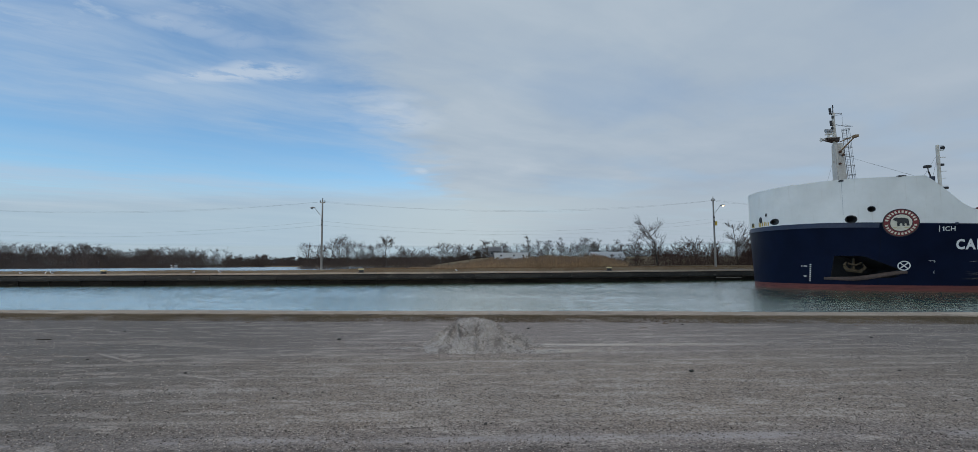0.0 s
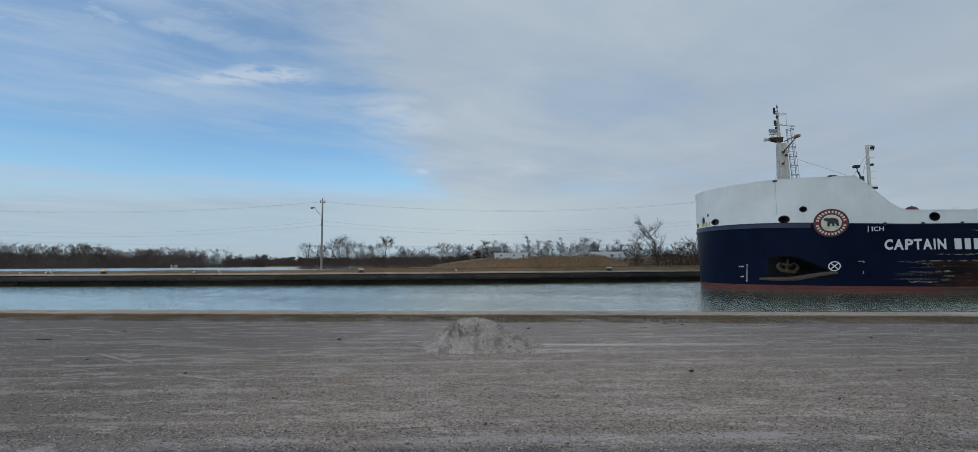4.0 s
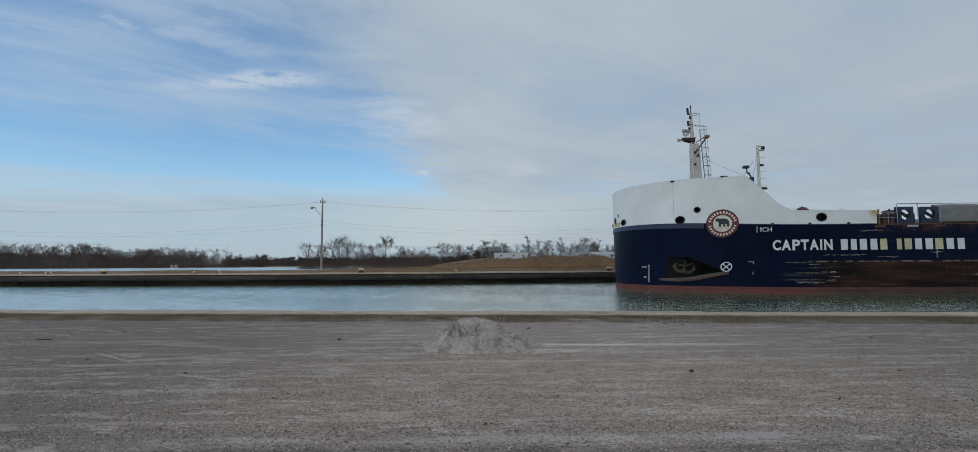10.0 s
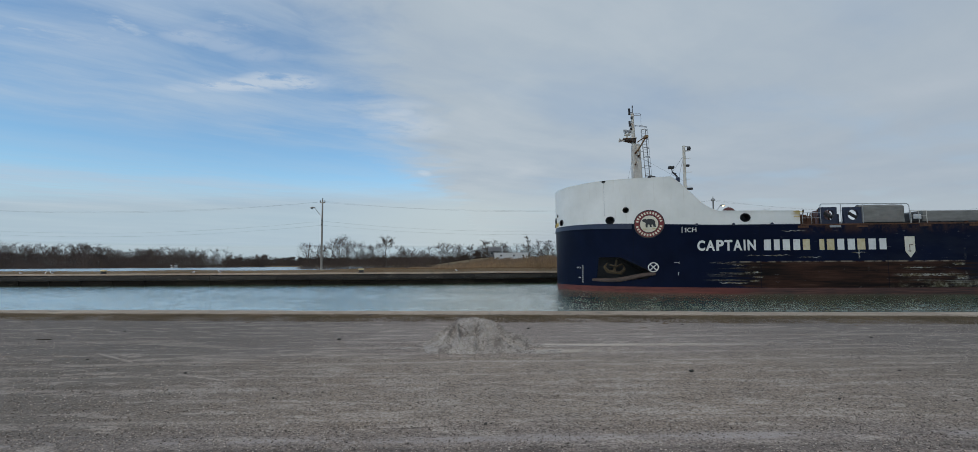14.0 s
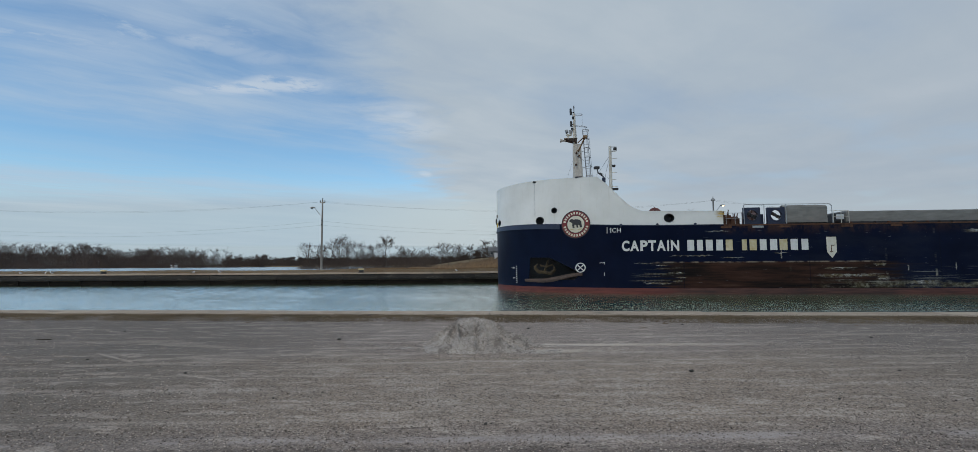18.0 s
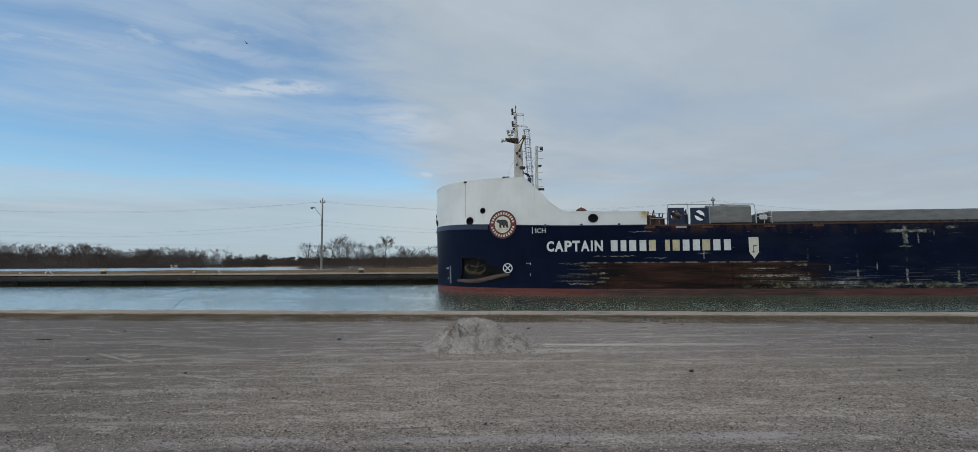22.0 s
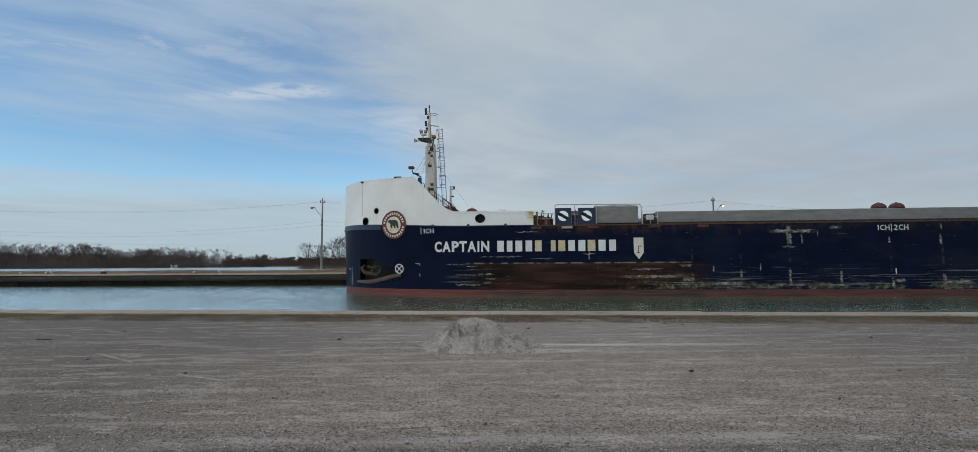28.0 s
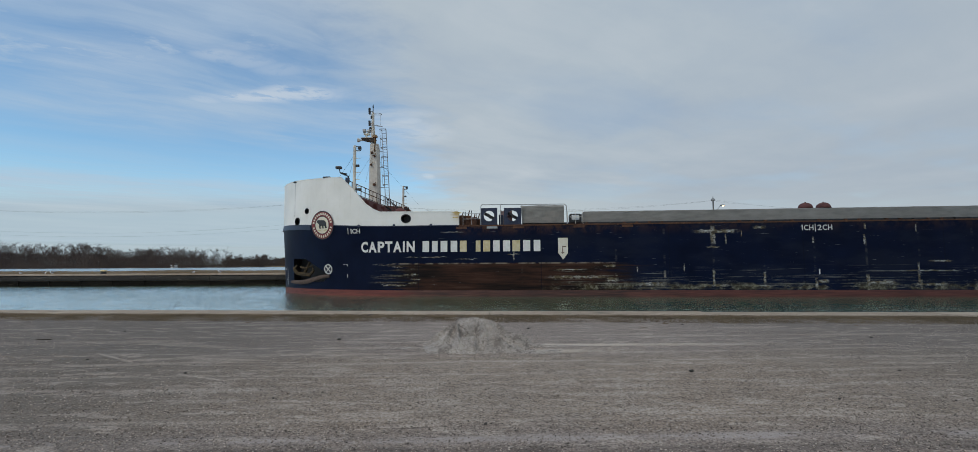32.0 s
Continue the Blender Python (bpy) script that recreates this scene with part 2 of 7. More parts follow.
def water_material(name, deep, rough, waves, shine=0.0):
    """Silty water: a tinted body under a rippled, strongly reflecting surface."""
    m, nt, bs = nodes(name)
    v = place(nt, (0.85, 1.2, 1))
    h = calc(nt, "ADD", calc(nt, "MULTIPLY", grain(nt, v, 0.9, 3, 0.55, 0.6), 0.5), calc(nt, "ADD", calc(nt, "MULTIPLY", grain(nt, v, 3.2, 4, 0.6, 0.4), 0.6), calc(nt, "MULTIPLY", grain(nt, v, 8.5, 3, 0.6, 0.3), 0.35)))
    tint = ramp(nt, grain(nt, place(nt, (0.05, 0.15, 1)), 0.8, 3), [(0.35, deep), (0.65, tuple(c * 1.25 for c in deep))])
    link(nt, tint, bs.inputs["Base Color"])
    bs.inputs["Roughness"].default_value, bs.inputs["IOR"].default_value = rough, 1.5
    relief(nt, bs, h, waves, 0.10)
    top = add(nt, "ShaderNodeBump", Strength=waves, Distance=0.08)
    link(nt, h, top.inputs["Height"])
    if shine:
        gl = add(nt, "ShaderNodeBsdfGlossy", Roughness=rough)
        gl.inputs["Color"].default_value = (0.97, 0.98, 0.98, 1)
        link(nt, top.outputs[0], gl.inputs["Normal"])
        mix = nt.nodes.new("ShaderNodeMixShader")
        mix.inputs[0].default_value = shine
        link(nt, bs.outputs[0], mix.inputs[1])
        link(nt, gl.outputs[0], mix.inputs[2])
        link(nt, mix.outputs[0], nt.nodes["Material Output"].inputs["Surface"])
    return m


def pile_material():
    """Fresh crushed limestone: pale dusty ridges, damp darker slides between them."""
    m, nt, bs = nodes("crushed_limestone")
    v = place(nt)
    fine = grain(nt, v, 34, 6, 0.85)
    slide = grain(nt, place(nt, (1.4, 0.7, 0.9), (4, 1, 2)), 3.4, 6, 0.68, 0.4)
    cells = add(nt, "ShaderNodeTexVoronoi", Scale=62.0)
    link(nt, v, cells.inputs["Vector"])
    cell_rgb = nt.nodes.new("ShaderNodeSeparateColor")
    link(nt, cells.outputs["Color"], cell_rgb.inputs[0])
    col = ramp(nt, fine, [(0.34, (0.205, 0.180, 0.160)), (0.5, (0.36, 0.322, 0.290)), (0.66, (0.55, 0.50, 0.455))])
    col = blend(nt, calc(nt, "MULTIPLY", gray(nt, slide, 0.50, 0.60), 0.72), col, (0.16, 0.136, 0.118))
    col = blend(nt, calc(nt, "MULTIPLY", gray(nt, slide, 0.45, 0.36), 0.5), col, (0.50, 0.455, 0.405))
    col = blend(nt, gray(nt, cell_rgb.outputs[0], 0.16, 0.0, 0.0, 0.7), col, (0.075, 0.062, 0.053))
    col = blend(nt, gray(nt, cell_rgb.outputs[0], 0.80, 1.0, 0.0, 0.6), col, (0.55, 0.50, 0.45))
    link(nt, col, bs.inputs["Base Color"])
    bs.inputs["Roughness"].default_value = 0.95
    relief(nt, bs, calc(nt, "ADD", fine, slide), 0.6, 0.03)
    return m


# fender scrapes on the side: place along and up the hull, half length, half height
SCRAPES = ((29.2, 4.9, 0.42, 0.95), (29.5, 5.22, 1.9, 0.30), (30.2, 4.6, 0.13, 0.5), (29.2, 3.95, 0.55, 0.14), (31.4, 5.0, 0.10, 0.3), (32.8, 5.5, 0.5, 0.22), (40.7, 5.5, 0.18, 0.3), (40.6, 4.5, 0.18, 0.5),
           (44.4, 5.3, 0.14, 0.35), (36.8, 4.45, 0.16, 0.3), (29.15, 1.5, 0.2, 0.75), (29.1, 0.9, 1.3, 0.2), (33.05, 1.5, 0.22, 0.6), (32.6, 0.85, 1.0, 0.16), (36.9, 1.05, 0.22, 0.5), (37.4, 1.2, 0.45, 0.28),
           (40.7, 1.2, 0.3, 0.6), (41.7, 1.1, 1.1, 0.3), (44.4, 1.75, 0.2, 1.0), (45.2, 2.0, 2.2, 0.10), (46.0, 2.74, 0.9, 0.13), (45.2, 0.95, 1.4, 0.2), (21.0, 2.5, 0.5, 0.2), (21.2, 1.4, 0.5, 0.35), (23.2, 2.2, 0.12, 0.3),
           (24.4, 1.0, 1.3, 0.3), (26.9, 2.3, 0.12, 0.4), (13.2, 3.4, 0.10, 0.5), (13.2, 3.5, 0.6, 0.07), (5.8, 3.3, 1.9, 0.07), (9.2, 3.12, 1.0, 0.06), (8.0, 5.4, 1.0, 0.07), (17.8, 2.2, 1.4, 0.10), (18.4, 1.6, 2.6, 0.22),
           (3.3, 2.48, 0.5, 0.07), (4.5, 1.85, 0.7, 0.14), (4.9, 1.45, 0.5, 0.10), (2.9, 0.95, 1.2, 0.12), (4.6, 1.12, 0.4, 0.14), (2.0, 2.66, 1.0, 0.06))


def hull_material():
    """Navy hull paint with plate seams, scuffs at the frames and a large rusted area aft of the bow."""
    m, nt, bs = nodes("navy_hull_paint")
    c = nt.nodes.new("ShaderNodeTexCoord")
    sep = nt.nodes.new("ShaderNodeSeparateXYZ")
    link(nt, c.outputs["Object"], sep.inputs[0])
    s, z = sep.outputs[0], sep.outputs[2]
    v = place(nt)
    fine, big = grain(nt, v, 3.0, 6, 0.65), grain(nt, v, 0.35, 4)
    navy = ramp(nt, big, [(0.3, (0.0012, 0.0038, 0.0155)), (0.7, (0.0030, 0.0076, 0.0265))])
    dull = calc(nt, "MULTIPLY", gray(nt, s, 9, 18), gray(nt, grain(nt, place(nt, (0.4, 1, 1.2)), 0.5, 5), 0.45, 0.62))
    navy = blend(nt, calc(nt, "MULTIPLY", dull, 0.45), navy, (0.0125, 0.0165, 0.0300))
    # scuffs: long thin scrapes along the side, gathered in clusters low down and aft
    scr = grain(nt, place(nt, (0.26, 1, 6.5), (2, 0, 1)), 1.0, 7, 0.66, 0.3)
    clus = gray(nt, grain(nt, place(nt, (0.22, 1, 0.5), (5, 0, 8)), 1.0, 3), 0.42, 0.60)
    low = calc(nt, "MULTIPLY", gray(nt, z, 0.45, 0.75), gray(nt, z, 2.0, 1.15))
    zone = calc(nt, "MULTIPLY", calc(nt, "MULTIPLY", low, clus), gray(nt, s, 15.0, 19.0))
    torn = calc(nt, "MULTIPLY", calc(nt, "MULTIPLY", gray(nt, s, 0.2, 2.0), gray(nt, s, 6.0, 3.5)), calc(nt, "MULTIPLY", gray(nt, z, 0.6, 1.2), gray(nt, z, 2.9, 2.3)))
    pale = calc(nt, "MULTIPLY", calc(nt, "MAXIMUM", zone, calc(nt, "MULTIPLY", torn, 0.55)), gray(nt, scr, 0.53, 0.60))
    # rusted field with torn edges
    edge = calc(nt, "ADD", s, calc(nt, "MULTIPLY", calc(nt, "SUBTRACT", scr, 0.5), 14))
    zz = calc(nt, "ADD", z, calc(nt, "MULTIPLY", calc(nt, "SUBTRACT", fine, 0.5), 0.25))
    patch = calc(nt, "MULTIPLY", calc(nt, "MULTIPLY", gray(nt, edge, 2.6, 4.4), gray(nt, edge, 23.5, 20.0)), gray(nt, zz, 2.82, 2.70))
    rusty = calc(nt, "ADD", calc(nt, "MULTIPLY", grain(nt, place(nt, (0.14, 1, 0.8), (7, 0, 3)), 1.0, 5, 0.6), 0.55), calc(nt, "MULTIPLY", grain(nt, place(nt, (0.30, 1, 5.5), (1, 0, 3)), 1.0, 7, 0.68), 0.45))
    rust = ramp(nt, rusty, [(0.38, (0.0085, 0.0072, 0.0072)), (0.47, (0.022, 0.0135, 0.0108)), (0.54, (0.043, 0.0205, 0.0145)), (0.62, (0.062, 0.034, 0.024)), (0.70, (0.17, 0.135, 0.105))])
    edgeline = calc(nt, "MULTIPLY", calc(nt, "MULTIPLY", gray(nt, z, 2.66, 2.74), gray(nt, z, 2.84, 2.78)), calc(nt, "MULTIPLY", gray(nt, s, 1.0, 4.0), gray(nt, s, 21.6, 21.2)))
    brk = gray(nt, grain(nt, place(nt, (0.9, 1, 0.6)), 1.3, 5), 0.40, 0.6)
    # frame marks: short upright scuffs at a regular frame distance
    fr = calc(nt, "ABSOLUTE", calc(nt, "SUBTRACT", calc(nt, "FRACT", calc(nt, "DIVIDE", calc(nt, "SUBTRACT", s, 0.475), 3.83)), 0.5))
    spot = calc(nt, "MULTIPLY", gray(nt, fr, 0.032, 0.010), gray(nt, grain(nt, place(nt, (0.37, 1, 1.5), (1.3, 0, 5)), 1.0, 6, 0.7), 0.50, 0.62))
    spot = calc(nt, "MULTIPLY", spot, calc(nt, "MULTIPLY", gray(nt, s, 11, 20), gray(nt, z, 2.6, 1.6, 0.15, 1)))
    seam = calc(nt, "MULTIPLY", gray(nt, calc(nt, "ABSOLUTE", calc(nt, "SUBTRACT", calc(nt, "FRACT", calc(nt, "DIVIDE", s, 10.3)), 0.5)), 0.006, 0.002), 0.5)
    col = blend(nt, patch, navy, rust)
    worn = ramp(nt, grain(nt, v, 5, 4), [(0.35, (0.055, 0.04, 0.03)), (0.5, (0.20, 0.19, 0.15)), (0.68, (0.33, 0.34, 0.33))])
    col = blend(nt, calc(nt, "MULTIPLY", pale, 0.55), col, worn)
    col = blend(nt, calc(nt, "MULTIPLY", calc(nt, "MULTIPLY", edgeline, brk), 0.6), col, (0.30, 0.25, 0.19))
    col = blend(nt, calc(nt, "MULTIPLY", spot, 0.7), col, (0.29, 0.275, 0.225))
    rub = gray(nt, grain(nt, place(nt, (0.13, 1, 11.0), (9, 0, 4)), 1.0, 6, 0.6, 0.15), 0.56, 0.62)
    rub = calc(nt, "MULTIPLY", calc(nt, "MULTIPLY", rub, calc(nt, "MULTIPLY", gray(nt, z, 0.55, 0.7), gray(nt, z, 2.7, 1.7))), gray(nt, s, 16.0, 19.0))
    rub = calc(nt, "MULTIPLY", rub, gray(nt, grain(nt, place(nt, (0.5, 1, 0.9), (2, 0, 7)), 1.0, 5, 0.65), 0.40, 0.56))
    col = blend(nt, calc(nt, "MULTIPLY", rub, 0.75), col, (0.27, 0.265, 0.235))
    col = blend(nt, seam, col, (0.004, 0.006, 0.014))
    # thin scattered scratches higher up
    thin = calc(nt, "MULTIPLY", gray(nt, grain(nt, place(nt, (0.55, 1, 9), (4, 0, 2)), 1.1, 6, 0.7), 0.63, 0.69), calc(nt, "MULTIPLY", gray(nt, s, 3, 8), 0.5))
    col = blend(nt, thin, col, (0.30, 0.31, 0.33))
    # brown rust washed down below the deck edge behind the bulwark
    wash = calc(nt, "MULTIPLY", calc(nt, "MULTIPLY", gray(nt, z, 4.9, 5.9), calc(nt, "MULTIPLY", gray(nt, s, 8.0, 9.5), gray(nt, s, 26, 14, 0.35, 1))), gray(nt, grain(nt, place(nt, (0.9, 1, 0.7), (3, 0, 9)), 1.0, 6, 0.7), 0.42, 0.60))
    col = blend(nt, calc(nt, "MULTIPLY", wash, 0.85), col, (0.075, 0.038, 0.022))
    # torn scrapes where the fenders rubbed at the frames: upright and lying strokes round each one
    torn_s = calc(nt, "ADD", s, calc(nt, "MULTIPLY", calc(nt, "SUBTRACT", grain(nt, v, 3.4, 5, 0.65), 0.5), 0.32))
    torn_z = calc(nt, "ADD", z, calc(nt, "MULTIPLY", calc(nt, "SUBTRACT", grain(nt, place(nt, (1, 1, 1), (8, 3, 1)), 2.6, 5, 0.65), 0.5), 0.30))
    strokes_on = 0.0
    for cs, cz, hs, hz in SCRAPES:
        ks, kz = (0.55, 1.0) if hz > hs else (1.1, 0.6)
        a = gray(nt, calc(nt, "ABSOLUTE", calc(nt, "SUBTRACT", torn_s, cs)), hs * ks, hs * ks * 0.45)
        c2 = gray(nt, calc(nt, "ABSOLUTE", calc(nt, "SUBTRACT", torn_z, cz)), hz * kz, hz * kz * 0.45)
        strokes_on = calc(nt, "MAXIMUM", strokes_on, calc(nt, "MULTIPLY", a, c2))
    flake = gray(nt, grain(nt, place(nt, (0.8, 1, 4.0)), 3.0, 6, 0.70), 0.38, 0.54)
    tone = ramp(nt, grain(nt, place(nt, (1, 1, 1.4), (3, 1, 6)), 1.9, 5, 0.65), [(0.32, (0.050, 0.045, 0.030)), (0.45, (0.15, 0.12, 0.07)), (0.54, (0.29, 0.285, 0.25)), (0.66, (0.50, 0.505, 0.48))])
    col = blend(nt, calc(nt, "MULTIPLY", strokes_on, flake), col, tone)
    # rust and algae in a broken band just over the boot top
    band = calc(nt, "MULTIPLY", calc(nt, "MULTIPLY", gray(nt, torn_z, 0.5, 0.6), gray(nt, torn_z, 1.30, 0.75)), gray(nt, s, 14, 19))
    band = calc(nt, "MULTIPLY", band, gray(nt, grain(nt, place(nt, (0.35, 1, 0.8), (6, 0, 2)), 1.2, 6, 0.7), 0.44, 0.56))
    col = blend(nt, calc(nt, "MULTIPLY", band, 0.75), col, ramp(nt, grain(nt, v, 2.4, 5, 0.65), [(0.38, (0.035, 0.026, 0.016)), (0.5, (0.085, 0.075, 0.042)), (0.62, (0.26, 0.25, 0.19))]))
    link(nt, col, bs.inputs["Base Color"])
    link(nt, calc(nt, "ADD", 0.42, calc(nt, "MULTIPLY", patch, 0.4)), bs.inputs["Roughness"])
    bs.inputs["Specular IOR Level"].default_value = 0.08
    relief(nt, bs, calc(nt, "ADD", calc(nt, "MULTIPLY", grain(nt, place(nt, (0.8, 1, 0.5)), 0.5, 2), 3.0), calc(nt, "MULTIPLY", fine, 0.2)), 0.25, 0.03)
    return m


def boot_material():
    """Red boot top, clean at the bow, scraped to brown rust amidships."""
    m, nt, bs = nodes("red_boot_top")
    c = nt.nodes.new("ShaderNodeTexCoord")
    sep = nt.nodes.new("ShaderNodeSeparateXYZ")
    link(nt, c.outputs["Object"], sep.inputs[0])
    s = sep.outputs[0]
    streak = grain(nt, place(nt, (0.3, 1, 5.0)), 1.2, 6, 0.65)
    red = ramp(nt, streak, [(0.35, (0.085, 0.019, 0.014)), (0.65, (0.160, 0.038, 0.028))])
    rust = ramp(nt, streak, [(0.36, (0.020, 0.012, 0.0095)), (0.5, (0.055, 0.022, 0.016)), (0.66, (0.105, 0.045, 0.032))])
    worn = calc(nt, "ADD", s, calc(nt, "MULTIPLY", calc(nt, "SUBTRACT", streak, 0.5), 12.0))
    f = calc(nt, "MULTIPLY", gray(nt, worn, 2.5, 5.5), gray(nt, worn, 30.0, 20.0, 0.45, 0.9))
    link(nt, blend(nt, f, red, rust), bs.inputs["Base Color"])
    bs.inputs["Roughness"].default_value = 0.65
    relief(nt, bs, streak, 0.2, 0.02)
    return m


def white_hull_material():
    m, nt, bs = nodes("white_hull_paint")
    c = nt.nodes.new("ShaderNodeTexCoord")
    sep = nt.nodes.new("ShaderNodeSeparateXYZ")
    link(nt, c.outputs["Object"], sep.inputs[0])
    s, z = sep.outputs[0], sep.outputs[2]
    v = place(nt)
    base = ramp(nt, grain(nt, v, 0.4, 5), [(0.3, (0.69, 0.685, 0.645)), (0.7, (0.80, 0.795, 0.76))])
    drip = grain(nt, place(nt, (3.0, 1, 0.25)), 1.2, 6, 0.7)
    base = blend(nt, calc(nt, "MULTIPLY", gray(nt, drip, 0.56, 0.72), 0.22), base, (0.50, 0.44, 0.34))
    # yellow rust where the bulwark ends
    aft = calc(nt, "MULTIPLY", gray(nt, calc(nt, "ADD", s, calc(nt, "MULTIPLY", grain(nt, v, 2.5, 5), 1.2)), 8.4, 9.0), gray(nt, z, 6.0, 7.2))
    base = blend(nt, calc(nt, "MULTIPLY", aft, 0.8), base, (0.42, 0.26, 0.07))
    link(nt, base, bs.inputs["Base Color"])
    bs.inputs["Roughness"].default_value = 0.42
    relief(nt, bs, calc(nt, "ADD", calc(nt, "MULTIPLY", grain(nt, place(nt, (0.8, 1, 0.5)), 0.6, 2), 2.0), grain(nt, v, 20, 2)), 0.12, 0.02)
    return m


def cloud_material(h):
    """The cloud layer: thick over the near right, a clear band on the left, haze far out, a few bright wisps."""
    m, nt, bs = nodes("cloud_layer")
    nt.nodes.remove(bs)
    c = nt.nodes.new("ShaderNodeTexCoord")
    mp = nt.nodes.new("ShaderNodeMapping")
    mp.inputs["Scale"].default_value = (1 / h, 1 / h, 1 / h)
    link(nt, c.outputs["Object"], mp.inputs["Vector"])
    q = mp.outputs[0]
    warp = nt.nodes.new("ShaderNodeTexNoise")
    warp.inputs["Scale"].default_value, warp.inputs["Detail"].default_value = 1.1, 5
    link(nt, q, warp.inputs["Vector"])
    wv = nt.nodes.new("ShaderNodeVectorMath")
    wv.operation = "SUBTRACT"
    wv.inputs[1].default_value = (0.5, 0.5, 0.5)
    link(nt, warp.outputs["Color"], wv.inputs[0])
    ws = nt.nodes.new("ShaderNodeVectorMath")
    ws.operation = "SCALE"
    ws.inputs["Scale"].default_value = 0.5
    link(nt, wv.outputs[0], ws.inputs[0])
    wa = nt.nodes.new("ShaderNodeVectorMath")
    link(nt, q, wa.inputs[0])
    link(nt, ws.outputs[0], wa.inputs[1])
    q2 = wa.outputs[0]
    sep = nt.nodes.new("ShaderNodeSeparateXYZ")
    link(nt, q2, sep.inputs[0])
    x, y = sep.outputs[0], sep.outputs[1]
    sep1 = nt.nodes.new("ShaderNodeSeparateXYZ")
    link(nt, q, sep1.inputs[0])
    x1, y1 = sep1.outputs[0], sep1.outputs[1]

    def noise_at(sc, scale, detail, rough=0.6, vec=q2):
        mm = nt.nodes.new("ShaderNodeMapping")
        mm.inputs["Scale"].default_value = sc
        link(nt, vec, mm.inputs["Vector"])
        return grain(nt, mm.outputs[0], scale, detail, rough)

    # streaks lie along one wind direction; "across" counts over them
    turn = nt.nodes.new("ShaderNodeMapping")
    turn.inputs["Rotation"].default_value = (0, 0, radians(-42))
    link(nt, q2, turn.inputs["Vector"])
    ts = nt.nodes.new("ShaderNodeSeparateXYZ")
    link(nt, turn.outputs[0], ts.inputs[0])
    across = ts.outputs[1]
    soft = noise_at((0.45, 0.9, 1), 1.0, 6, 0.5, turn.outputs[0])
    strands = noise_at((0.55, 2.0, 1), 2.1, 8, 0.62, turn.outputs[0])
    puffs = noise_at((1.0, 1.3, 1), 2.0, 7, 0.6)
    torn = calc(nt, "MULTIPLY", calc(nt, "SUBTRACT", puffs, 0.5), 1.1)
    edge = calc(nt, "ADD", x, torn)
    mass = calc(nt, "MULTIPLY", gray(nt, edge, -1.35, -0.30), gray(nt, soft, 0.30, 0.55, 0.86, 1.0))
    far = gray(nt, calc(nt, "ADD", y, calc(nt, "MULTIPLY", torn, 1.5)), 4.8, 8.2, 0, 0.9)
    mixed = calc(nt, "ADD", calc(nt, "MULTIPLY", soft, 0.72), calc(nt, "MULTIPLY", strands, 0.28))
    veil = gray(nt, mixed, 0.34, 0.66, 0.10, 0.78)
    wide_n = calc(nt, "ADD", across, calc(nt, "MULTIPLY", torn, 0.5))
    gap = calc(nt, "MULTIPLY", gray(nt, wide_n, 3.55, 4.35), gray(nt, wide_n, 7.0, 5.3))
    veil = calc(nt, "MULTIPLY", veil, calc(nt, "SUBTRACT", 1.0, calc(nt, "MULTIPLY", gap, 0.72)))
    near = calc(nt, "MULTIPLY", gray(nt, y, 2.4, 1.8), gray(nt, puffs, 0.42, 0.62, 0.0, 0.70))
    cover = calc(nt, "MAXIMUM", calc(nt, "MAXIMUM", mass, far), calc(nt, "MAXIMUM", veil, near))

    def wisp(cx, cy, rx, ry):
        a = calc(nt, "DIVIDE", calc(nt, "SUBTRACT", calc(nt, "ADD", calc(nt, "MULTIPLY", x1, 0.6), calc(nt, "MULTIPLY", x, 0.4)), cx), rx)
        b = calc(nt, "DIVIDE", calc(nt, "SUBTRACT", calc(nt, "ADD", calc(nt, "MULTIPLY", y1, 0.6), calc(nt, "MULTIPLY", y, 0.4)), cy), ry)
        d = calc(nt, "ADD", calc(nt, "MULTIPLY", a, a), calc(nt, "MULTIPLY", b, b))
        return gray(nt, d, 1.3, 0.0)

    tear = gray(nt, noise_at((1.2, 1.5, 1), 3.6, 8, 0.62), 0.26, 0.52)
    w = 0.0
    for cx, cy, rx, ry, amt in ((-1.42, 2.54, 0.26, 0.10, 1.0), (-1.27, 2.50, 0.22, 0.10, 1.0), (-1.13, 2.47, 0.24, 0.13, 1.0), (-0.75, 2.9, 0.30, 0.10, 0.45), (-0.62, 3.05, 0.10, 0.08, 0.7), (-1.95, 1.95, 0.30, 0.16, 0.4), (-1.32, 1.95, 0.16, 0.09, 0.7), (-1.20, 2.03, 0.16, 0.09, 0.65), (-1.09, 2.14, 0.17, 0.09, 0.6),
                                (-1.12, 1.88, 0.16, 0.05, 0.6), (-1.75, 2.58, 0.08, 0.06, 0.6), (-1.60, 1.82, 0.35, 0.16, 0.35), (-0.70, 3.35, 0.34, 0.30, 0.6), (-0.72, 5.2, 0.06, 0.16, 0.6)):
        w = calc(nt, "MAXIMUM", w, calc(nt, "MULTIPLY", wisp(cx, cy, rx * 1.25, ry * 1.35), amt))
    w = calc(nt, "MULTIPLY", w, tear)
    cover = calc(nt, "MAXIMUM", cover, calc(nt, "MULTIPLY", w, 0.72))
    broad = noise_at((0.8, 0.5, 1), 1.1, 6, 0.5)
